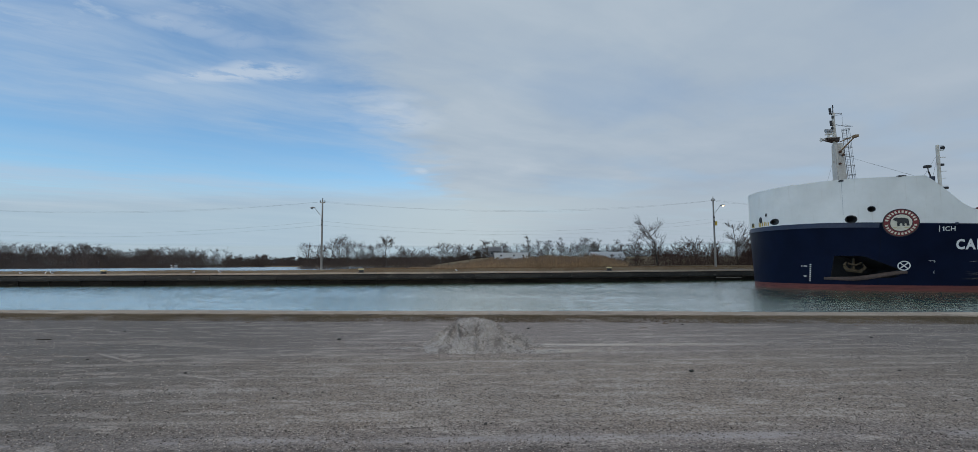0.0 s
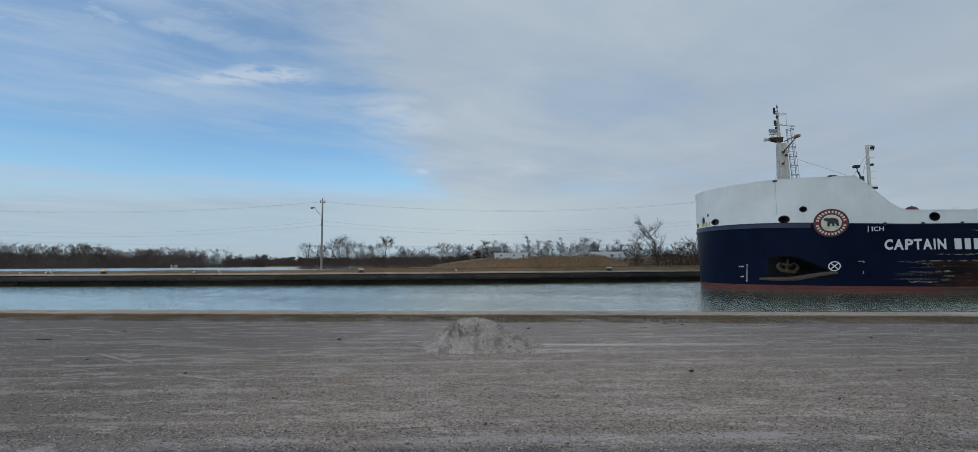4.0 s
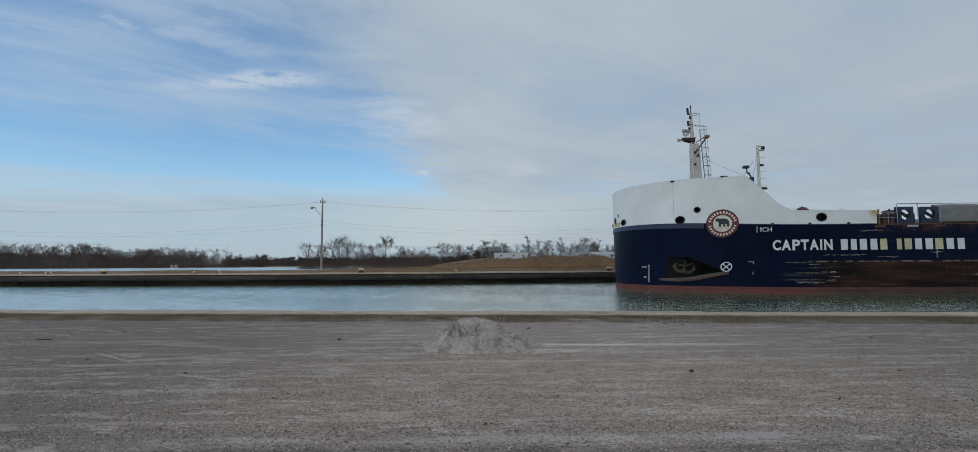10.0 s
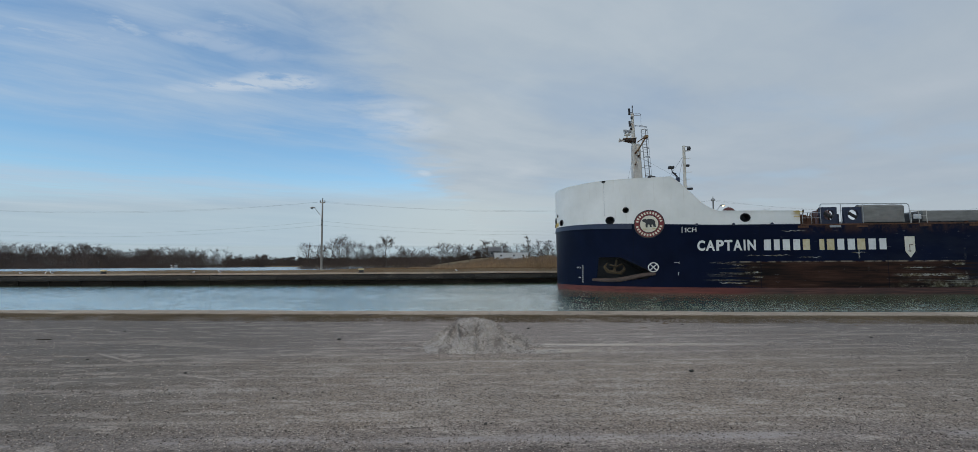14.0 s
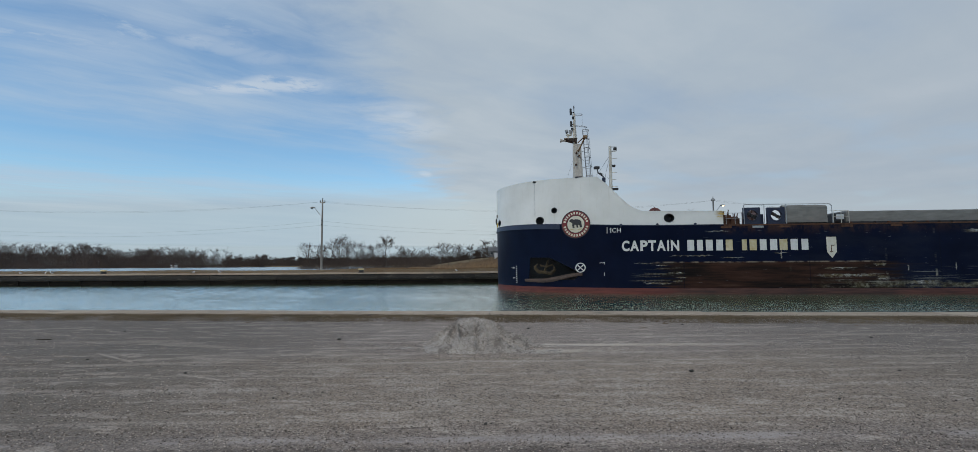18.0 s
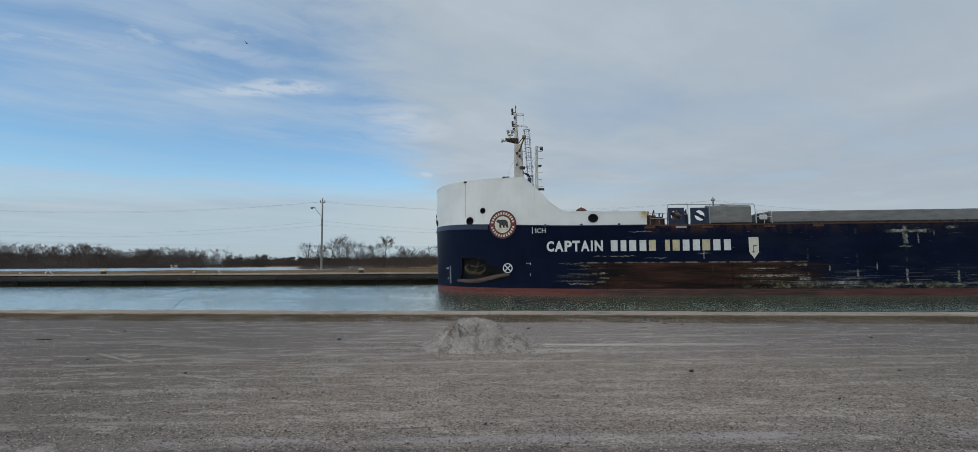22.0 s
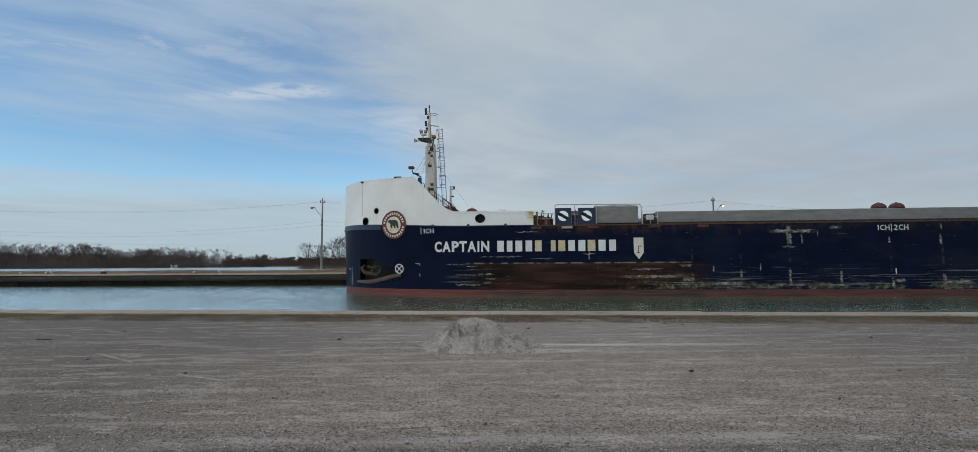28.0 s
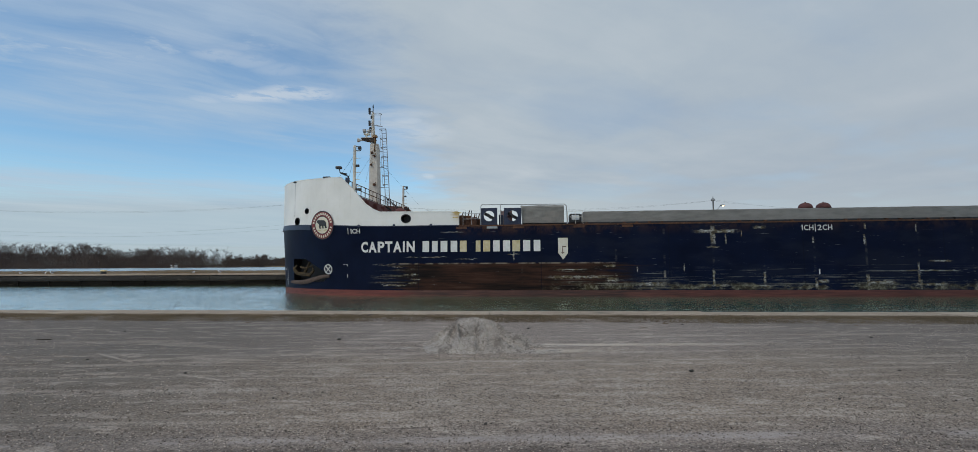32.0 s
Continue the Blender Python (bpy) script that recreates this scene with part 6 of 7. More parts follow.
def build_woods():
    rng = random.Random(21)
    spots = []
    for i in range(230):                         # dense left wood behind the pond
        px = rng.uniform(-140, 330)
        y = rng.uniform(350, 430)
        top = 16.5 + 6.0 * noise.noise((px * 0.012, 2, 0)) + 5.5 * smooth(140, -60, px) - 2.5 * smooth(200, 330, px)
        spots.append((view_x(px, y), y, max(5, top + rng.uniform(-2, 2))))
    wood("left_wood", spots, M_SCRUB, "bare dark winter wood beyond the pond", 1, 190, 1.4)
    spots = []
    for i in range(60):
        px = rng.uniform(-120, 120)
        y = rng.uniform(300, 345)
        spots.append((view_x(px, y), y, rng.uniform(5, 9) + 5 * smooth(40, -80, px)))
    wood("shore_scrub", spots, M_SCRUB, "dark bare scrub along the pond shore", 12, 170, 1.4)
    spots = []
    for px, h in ((165, 19), (250, 11), (285, 13), (302, 15.5), (318, 13), (335, 16), (357, 15), (376, 12), (412, 9), (232, 14), (190, 14), (395, 9), (60, 16)):
        spots.append((view_x(px, 345), 345 + rng.uniform(-12, 12), h))
    for i in range(26):
        px = rng.uniform(300, 425)
        spots.append((view_x(px, 350), 350 + rng.uniform(-12, 20), rng.uniform(6, 11)))
    wood("shore_trees", spots, M_TWIG, "taller bare trees over the pond shore", 2, 260, 0.8)
    spots = []
    for i in range(420):                         # low far treeline across the whole view
        px = rng.uniform(330, 1700)
        y = rng.uniform(560, 680)
        spots.append((view_x(px, y), y, rng.uniform(8, 13) + 4 * noise.noise((px * 0.02, 7, 0))))
    wood("far_treeline", spots, M_SCRUB, "low distant bare treeline", 3, 130, 1.8)
    spots = []
    for i in range(240):                         # hedge on the pond's far shore
        px = rng.uniform(372, 780)
        y = rng.uniform(430, 500)
        spots.append((view_x(px, y), y, rng.uniform(6.2, 8.4)))
    wood("far_hedge", spots, M_SCRUB, "dark low hedge on the pond's far shore", 13, 190, 3.0, "hedge")
    spots = []
    for i in range(95):                          # island scrub
        px = rng.uniform(486, 690)
        y = rng.uniform(140, 152)
        spots.append((view_x(px, y), y, rng.uniform(2.4, 4.4) + 1.0 * smooth(600, 640, px)))
    for px, h in ((650, 6.5), (660, 6.0), (668, 6.4), (640, 5.5)):
        spots.append((view_x(px, 128), 128, h))
    wood("island_scrub", spots, M_SCRUB, "dark bare bushes on the pond's spit", 4, 150, 1.2, "bushes")
    spots = []
    for i in range(120):                         # thicket on the right
        px = rng.uniform(965, 1420)
        y = rng.uniform(118, 160)
        spots.append((view_x(px, y), y, rng.uniform(2.0, 4.0) + 3.8 * smooth(990, 1120, px)))
    wood("right_thicket", spots, M_REDTWIG, "dense reddish-brown bare thicket", 5, 260, 0.9, "bushes")
    spots = []
    for i in range(105):
        px = rng.uniform(690, 1060)
        y = rng.uniform(195, 240)
        spots.append((view_x(px, y), y, rng.uniform(4.0, 8.0) + 2.2 * noise.noise((px * 0.03, 5, 0))))
    wood("mid_wood", spots, M_TWIG, "bare trees behind the reed field", 6, 200, 0.9)


def bare_tree(x, y, height, seed, lean=0.0, spread=1.0, label="bare grey-brown winter tree"):
    """One leafless tree: tapered trunk and limbs, then a crown of branches and fine twigs."""
    rng = np.random.default_rng(seed)
    g = land(x, y) - 0.15
    t = thing("tree", label, "tree", pose(x, y, g))
    fine = 0.00014 * y
    tv, tf, cv, cf = [], [], [], []
    for k, (p0, p1, w) in enumerate(limbs(rng, height, 17, 8, 8, spread, lean, 0.2)):
        vs, fs, n = (tv, tf, 6) if k < 3 else (cv, cf, 3)
        for a, c, r in zip(p0, p1, w):
            a, c = Vector(a), Vector(c)
            r0 = max(r, fine) / 2
            r1 = r0 * (0.65 if k < 2 else 0.45)
            d = (c - a).normalized()
            p = d.orthogonal().normalized()
            q = d.cross(p)
            base = len(vs)
            for o, rr in ((a, r0), (c, r1)):
                vs += [tuple(o + p * (rr * math.cos(6.283185 * i / n)) + q * (rr * math.sin(6.283185 * i / n))) for i in range(n)]
            fs += [(base + i, base + (i + 1) % n, base + n + (i + 1) % n, base + n + i) for i in range(n)]
    part_raw("trunk", tv, tf, M_BARK, t)
    part_raw("crown", cv, cf, M_TWIG, t)
    return t


def build_trees():
    rows = ((500, 385, 150, 0, 1.0), (522, 392, 150, 0, 0.9), (545, 377, 150, 0, 1.3), (572, 387, 150, 0, 1.2), (592, 392, 150, 0, 1.1), (621, 372, 105, 0, 0.8), (708, 388, 150, 0, 1.2), (720, 390, 155, 0, 1.2),
            (776, 381, 170, 0, 0.7), (806, 388, 190, 0, 1.1), (845, 377, 180, 0, 0.9), (878, 384, 190, 0, 1.1), (900, 380, 190, 0, 1.0), (935, 379, 185, 0, 1.0), (1018, 376, 140, 0, 1.0), (1052, 349, 118, -0.32, 1.25), (1100, 380, 140, 0, 1.0), (1112, 378, 150, 0, 1.0), (1180, 355, 125, 0, 1.0), (1200, 362, 135, 0, 1.0),
            (511, 390, 156, 0, 1.0), (535, 386, 154, 0, 1.1), (560, 384, 158, 0, 1.2), (583, 391, 155, 0, 1.0), (607, 389, 150, 0, 1.0), (641, 393, 152, 0, 1.1), (656, 396, 148, 0, 1.0), (690, 393, 160, 0, 1.0), (732, 390, 165, 0, 1.1), (752, 392, 170, 0, 1.0))
    for i, (px, top, y, lean, sp) in enumerate(rows):
        x = view_x(px, y)
        horizon = 423.8 - (px - 784) * 0.0059
        h = (horizon - top) / 789.0 * y + 2.65 - land(x, y) + 0.15
        lab = "leaning bare winter tree over the thicket" if lean else ("slim pale bare tree near the canal bank" if px == 621 else "bare grey-brown winter tree")
        bare_tree(x, y, h, 40 + i, lean, sp, lab)


def build_reeds():
    rng = np.random.default_rng(9)
    n = 60000
    px, y = rng.uniform(655, 1010, n), rng.uniform(93, 128, n)
    x = (px - 784) / 789 * y
    patchy = 0.55 + 0.45 * np.sin(x * 0.37 + y * 0.21) * np.sin(x * 0.11 - y * 0.3)
    keep = rng.uniform(0, 1, n) < np.clip((px - 640) / 45, 0.4, 1) * np.clip((1010 - px) / 70, 0.0, 1) * patchy
    x, y, px = x[keep], y[keep], px[keep]
    n = len(x)
    z = np.array([land(a, b) for a, b in zip(x, y)])
    h = rng.uniform(1.5, 2.9, n) * np.clip((px - 600) / 180, 0.5, 1) * np.clip((1060 - px) / 110, 0.4, 1) * (0.9 + 0.18 * np.sin(x * 0.9 + 1) * np.sin(x * 0.31 + y * 0.2))
    base = np.stack([x, y, z - 0.05], 1)
    tip = base + np.stack([rng.normal(0.12, 0.16, n), rng.normal(0, 0.1, n), h], 1)
    bed = strokes("reed_bed", base, tip, rng.uniform(0.05, 0.10, n), M_REED, "tall dry tan reeds on the far bank", "reeds", rng=rng)
    pb = tip - np.stack([np.zeros(n), np.zeros(n), rng.uniform(0.2, 0.4, n)], 1)
    pl = tip + np.stack([rng.normal(0.10, 0.05, n), np.zeros(n), rng.uniform(0.0, 0.12, n)], 1)
    sel = rng.uniform(0, 1, n) < 0.4
    strokes("reed_plume", pb[sel], pl[sel], rng.uniform(0.10, 0.2, sel.sum()), M_REEDTOP, "brown reed plumes", "", "stuff", bed, rng)
    # dry grass on the bank behind the path
    n = 60000
    x, d = rng.uniform(-120, 110, n), rng.uniform(2.0, 14, n)
    fe = np.array([far_edge(a) for a in x])
    z = np.array([bank_height(a, b) for a, b in zip(x, d)])
    h = rng.uniform(0.06, 0.26, n) * np.where(x < -20, 0.55, 1.0) * (1 + 0.6 * np.sin(x * 0.31 + d) * np.sin(x * 0.083))
    base = np.stack([x, fe + d, z - 0.03], 1)
    tip = base + np.stack([rng.normal(0, 0.09, n), rng.normal(0, 0.05, n), h], 1)
    strokes("bank_grass", base, tip, rng.uniform(0.03, 0.07, n), M_GRASS, "short dry brown grass on the far bank", "grass", rng=rng)


def build_pole(x, y, top, arm, lit, label):
    g = land(x, y) - 0.2
    h = top - g
    p = thing("street_lamp", label, "street lamp", pose(x, y, g), "lamp poles along the canal")
    b = B()
    rod(b, (0, 0, 0), (0, 0, h), 0.18, 0.115, 12)
    part("pole", b, M_TIMBER, p, "weathered round pole")
    b = B()
    chain(b, [(0, 0, h - 2.75), (arm * 0.55, 0, h - 2.15), (arm * 1.0, 0, h - 1.5), (arm * 1.25, 0, h - 1.25)], 0.045, 8)
    part("arm", b, M_GALV, p)
    b = B()
    ax = arm * 1.5
    L = []
    for k, (dx, ry, rz) in enumerate(((-0.42, 0.05, 0.05), (-0.25, 0.13, 0.10), (0.05, 0.19, 0.13), (0.32, 0.14, 0.09), (0.42, 0.04, 0.03))):
        L.append([b.verts.new((ax + dx * math.copysign(1, arm), ry * math.cos(6.283 * i / 10), h - 1.22 + rz * math.sin(6.283 * i / 10))) for i in range(10)])
    for a, c in zip(L, L[1:]):
        for i in range(10):
            b.faces.new((a[i], a[(i + 1) % 10], c[(i + 1) % 10], c[i]))
    b.faces.new(L[0])
    b.faces.new(L[-1][::-1])
    hd = part("lamp_head", b, M_GALV, p, "cobra lamp head")
    b = B()
    ball(b, (ax + 0.1 * arm / abs(arm), 0, h - 1.33), 0.17, 1.2, 0.9, 0.7, 12)
    part("lamp_glass", b, M_LAMP if lit else M_GLASS, hd, "lit warm lamp glass" if lit else "unlit lamp glass")
    b = B()
    box(b, -0.4, 0.4, -0.07, 0.07, h - 0.5, h - 0.38, 0.01) if not lit else box(b, -0.35, 0.35, -0.07, 0.07, h - 0.5, h - 0.38, 0.01)
    cross = part("crossarm", b, M_TIMBER, p)
    for dx in ((-0.35, 0.0, 0.35) if not lit else (-0.3, 0.0, 0.3)):
        b = B()
        zz = h - 0.38 if dx else h
        rod(b, (dx, 0, zz), (dx, 0, zz + 0.18), 0.05, 0.05, 8)
        rod(b, (dx, 0, zz + 0.18), (dx, 0, zz + 0.28), 0.09, 0.04, 8)
        part("insulator", b, M_BLACK, cross)
    for zz in (h - 3.4, h - 4.1):
        b = B()
        box(b, -0.12, 0.12, -0.22, 0.02, zz, zz + 0.2, 0.02)
        part("cable_clamp", b, M_BLACK, p)
    if lit:
        b = B()
        box(b, 0.2, 0.5, -0.2, 0.2, h - 4.7, h - 4.0, 0.04)
        part("control_box", b, M_YELLOW, p, "small yellow-grey control box")
    return p, h + g


def cable(a, c, sag, r=0.006):
    """One sagging wire as a single swept tube."""
    v, f, n, k = [], [], 40, 5
    for i in range(n + 1):
        t = i / n
        p = Vector(a).lerp(Vector(c), t)
        p.z -= sag * 4 * t * (1 - t)
        v += [(p.x, p.y + r * math.cos(6.283 * j / k), p.z + r * math.sin(6.283 * j / k)) for j in range(k)]
    f = [(i * k + j, i * k + (j + 1) % k, (i + 1) * k + (j + 1) % k, (i + 1) * k + j) for i in range(n) for j in range(k)]
    return tagged(part_raw("power_line", v, f, M_CABLE), "thin dark sagging power line between poles", "power line", "power lines")


def build_poles():
    pl, pr = (-26.52, 78.0), (38.5, 84.0)
    build_pole(*pl, 13.10, -1.05, False, "tall wooden lamp pole with an unlit lamp")
    build_pole(*pr, 13.80, 1.05, True, "tall wooden lamp pole with a glowing lamp")
    far_l, far_r = (-95.0, 78.5), (104.0, 96.0)
    build_pole(*far_l, 13.0, -1.05, False, "tall wooden lamp pole with an unlit lamp")
    build_pole(*far_r, 14.2, 1.05, False, "tall wooden lamp pole with an unlit lamp")
    for dz, dx, sg in ((12.75, -0.55, 1.5), (12.85, 0.55, 1.8), (9.7, 0.1, 1.9), (9.05, 0.1, 1.8)):
        cable((pl[0] + dx, pl[1], dz), (pr[0] + dx, pr[1], dz + 0.6), sg)
        cable((far_l[0] + dx, far_l[1], dz), (pl[0] + dx, pl[1], dz), sg * 0.9)
        cable((pr[0] + dx, pr[1], dz + 0.6), (far_r[0] + dx, far_r[1], dz + 0.9), sg)


def build_bollard(x, top_mat, label):
    y = far_edge(x) + 0.75
    t = thing("bollard", label, "bollard", pose(x, y, Z_BANK), "mooring bollards")
    b = B()
    rod(b, (0, 0, 0), (0, 0, 0.08), 0.40, 0.40, 14)
    part("base_plate", b, M_BLACK, t)
    b = B()
    rod(b, (0, 0, 0.08), (0, 0, 0.36), 0.33, 0.33, 14)
    part("post", b, M_BLACK, t)
    b = B()
    rod(b, (0, 0, 0.36), (0, 0, 0.44), 0.34, 0.42, 14)
    rod(b, (0, 0, 0.44), (0, 0, 0.56), 0.42, 0.36, 14)
    part("cap", b, top_mat, t, "worn yellow cap")
    return t


def gable_house(name, x, y, w, d, wall_h, roof_h, wall_mat, roof_mat, label, windows=3, door=True, turn=0.0):
    g = land(x, y) - 0.1
    t = thing(name, label, "house", pose(x, y, g, rz=turn))
    b = B()
    box(b, -w / 2, w / 2, -d / 2, d / 2, 0, wall_h)
    wl = part("wall", b, wall_mat, t)
    b = B()
    e = 0.35
    pr = [(-d / 2 - e, wall_h - 0.05), (0, wall_h + roof_h), (d / 2 + e, wall_h - 0.05), (d / 2 + e, wall_h - 0.2), (0, wall_h + roof_h - 0.2), (-d / 2 - e, wall_h - 0.2)]
    A = [b.verts.new((-w / 2 - e, yy, zz)) for yy, zz in pr]
    C = [b.verts.new((w / 2 + e, yy, zz)) for yy, zz in pr]
    for i in range(6):
        j = (i + 1) % 6
        b.faces.new((A[i], A[j], C[j], C[i]))
    for L, o in ((A, 1), (C, -1)):
        b.faces.new((L[0], L[1], L[4], L[5])[::o])
        b.faces.new((L[1], L[2], L[3], L[4])[::o])
    part("roof", b, roof_mat, t)
    for i in range(windows):
        cx = lerp(-w / 2, w / 2, (i + 0.5 + 0.3 * (i % 2)) / (windows + 0.4))
        b = B()
        box(b, cx - 0.6, cx + 0.6, -d / 2 - 0.05, -d / 2 + 0.05, 1.0, 1.95)
        fr = part("window", b, M_VINYL, t)
        b = B()
        box(b, cx - 0.52, cx + 0.52, -d / 2 - 0.07, -d / 2 - 0.04, 1.08, 1.87)
        part("pane", b, M_GLASS, fr)
    if door:
        b = B()
        box(b, w / 2 - 1.8, w / 2 - 0.9, -d / 2 - 0.06, -d / 2 + 0.04, 0, 2.0)
        part("door", b, M_ROOF, t)
    return t


def build_trailer(x, y, w, label):
    g = land(x, y) + 0.35
    t = thing("mobile_home", label, "mobile home", pose(x, y, g))
    b = B()
    box(b, -w / 2, w / 2, -1.6, 1.6, 0, 2.3, 0.08)
    part("body", b, M_VINYL, t)
    b = B()
    box(b, -w / 2 - 0.1, w / 2 + 0.1, -1.7, 1.7, 2.3, 2.42, 0.03)
    part("roof", b, M_ROOFPALE, t)
    b = B()
    box(b, -w / 2 + 0.1, w / 2 - 0.1, -1.5, 1.5, -0.6, 0.0)
    part("skirt", b, M_ROOF, t)
    for k in (-0.30, 0.08, 0.36):
        b = B()
        box(b, k * w - 0.32, k * w + 0.32, -1.66, -1.58, 1.1, 1.65)
        part("window", b, M_GLASS, t)
    return t


def standing_gull(x, d, turn):
    t = thing("gull", "white gull with grey wings standing on the canal wall", "bird", pose(x, far_edge(x) + d, Z_BANK, rz=turn), "gulls on the wall")
    b = B()
    ball(b, (0, 0, 0.20), 0.12, 1.7, 0.8, 0.85, 12)
    body = part("body", b, M_GULLW, t)
    b = B()
    ball(b, (-0.19, 0, 0.34), 0.062, 1.1, 0.9, 1, 10)
    hd = part("head", b, M_GULLW, t)
    b = B()
    rod(b, (-0.24, 0, 0.335), (-0.32, 0, 0.325), 0.016, 0.006, 6)
    part("beak", b, M_YELLOW, hd)
    for sy in (-1, 1):
        b = B()
        ball(b, (0.06, sy * 0.075, 0.22), 0.1, 1.9, 0.35, 0.6, 10)
        part("wing", b, M_GULLD, t)
        b = B()
        rod(b, (0, sy * 0.035, 0), (0, sy * 0.035, 0.12), 0.011, n=5)
        part("leg", b, M_YELLOW, t)
    return t


build_woods()
build_trees()
build_reeds()
build_poles()
for bx, mt, lb in ((-54.4, M_CAP, "low black mooring bollard with a weathered tan cap"), (-18.0, M_CAP, "low black mooring bollard with a yellow cap"), (17.8, M_CAP, "low black mooring bollard with a yellow cap")):
    build_bollard(bx, mt, lb)
build_trailer(7.6, 172, 11.6, "long white mobile home behind the reeds")
gable_house("house", 2.2, 186, 4.2, 5, 2.3, 1.5, M_ROOF, M_ROOF, "dark low house with a grey gable roof", 2)
gable_house("shed", 39.4, 165, 9.8, 7, 2.6, 1.9, M_VINYL, M_ROOFPALE, "pale shed with a light grey metal roof", 1)
build_trailer(view_x(268, 346), 356, 3.2, "small white mobile home beyond the pond")
for gx, gd, gt in ((-66.5, 0.5, 10), (-62.9, 0.6, 160), (-61.8, 0.5, 20), (-41.4, 0.6, 190), (-37.6, 0.5, 0), (-4.6, 0.5, 30)):
    standing_gull(gx, gd, gt)
# ---- the near quay ----
def build_pile():
    """A heap of crushed stone with a thin spread tail."""
    t = thing("gravel_heap", "small heap of pale crushed limestone spilling to one side", "gravel heap", pose(-0.22, 8.75, Z_YARD))
    nx, ny = 300, 130
    x0, x1, y0, y1 = -1.7, 3.0, -1.0, 0.9
    v, f = [], []
    for i in range(nx + 1):
        for j in range(ny + 1):
            x, y = lerp(x0, x1, i / nx), lerp(y0, y1, j / ny)
            wx, wy = x + 0.07 * noise.noise((x * 2.3, y * 2.3, 1)), y + 0.07 * noise.noise((x * 2.3, y * 2.3, 6))
            dx = wx + 0.16
            dx = dx - clamp(dx, -0.10, 0.13)
            r = math.hypot(dx / (0.72 if dx < 0 else 1.02), wy / 0.84)
            th = math.atan2(wy, dx)
            f1 = max(0.0, 1.0 - math.sqrt(r * r + 0.012) + 0.05)
            z = 0.52 * f1 ** 1.32
            # slides running down the flanks
            rib = abs(noise.noise((th * 2.6, r * 1.1, 12)))
            z += (0.05 - 0.24 * min(rib, 0.35)) * smooth(0.05, 0.35, r) * smooth(1.05, 0.75, r)
            z -= 0.030 * abs(math.sin(5.5 * th + 1.4 * noise.noise((x * 2, y * 2, 9)))) * smooth(0.1, 0.5, r) * smooth(1.05, 0.7, r)
            # scoop in the front, with the lip of a lower tip before it
            z -= 0.15 * smooth(1.35, 0.6, math.hypot((wx + 0.04) / 0.24, (wy + 0.37) / 0.15))
            lip = -0.50 - 0.20 * smooth(0.0, -0.8, x) - 0.16 * smooth(0.1, 0.75, x) + 0.03 * math.sin(x * 5)
            amp = 0.17 * math.exp(-((x - 0.10) / 0.36) ** 2) + 0.040 * smooth(-1.0, -0.6, x) * smooth(2.0, 0.8, x)
            z += amp * math.exp(-((y - lip) / (0.12 if y < lip else 0.09)) ** 2)
            # the second, longer tail off the back of the right flank
            back = -0.02 - 0.12 * smooth(0.5, 1.3, x)
            z += (0.085 * math.exp(-((x - 0.55) / 0.40) ** 2) + 0.028 * smooth(2.9, 1.2, x) * smooth(0.5, 0.9, x)) * math.exp(-((y - back) / 0.09) ** 2)
            z += 0.030 * math.exp(-(((x + 1.2) / 0.30) ** 2 + ((y + 0.28) / 0.10) ** 2))
            rough = 0.026 * noise.noise((x * 6, y * 6, 7)) + 0.012 * noise.noise((x * 17, y * 17, 4)) + 0.006 * noise.noise((x * 40, y * 40, 8))
            z += rough * clamp(z * 9)
            v.append((x, y, z - 0.015))
    for i in range(nx):
        for j in range(ny):
            a = i * (ny + 1) + j
            f.append((a, a + ny + 1, a + ny + 2, a + 1))
    part_raw("mound", v, f, M_PILE, t)
    return t


def pebble_mesh(k):
    rng = random.Random(k)
    bm = B()
    bmesh.ops.create_icosphere(bm, subdivisions=1, radius=1.0)
    for v in bm.verts:
        v.co *= rng.uniform(0.75, 1.2)
        v.co.z *= 0.65
    me = bpy.data.meshes.new("stone")
    bm.to_mesh(me)
    bm.free()
    me.materials.append(M_STONE)
    return me


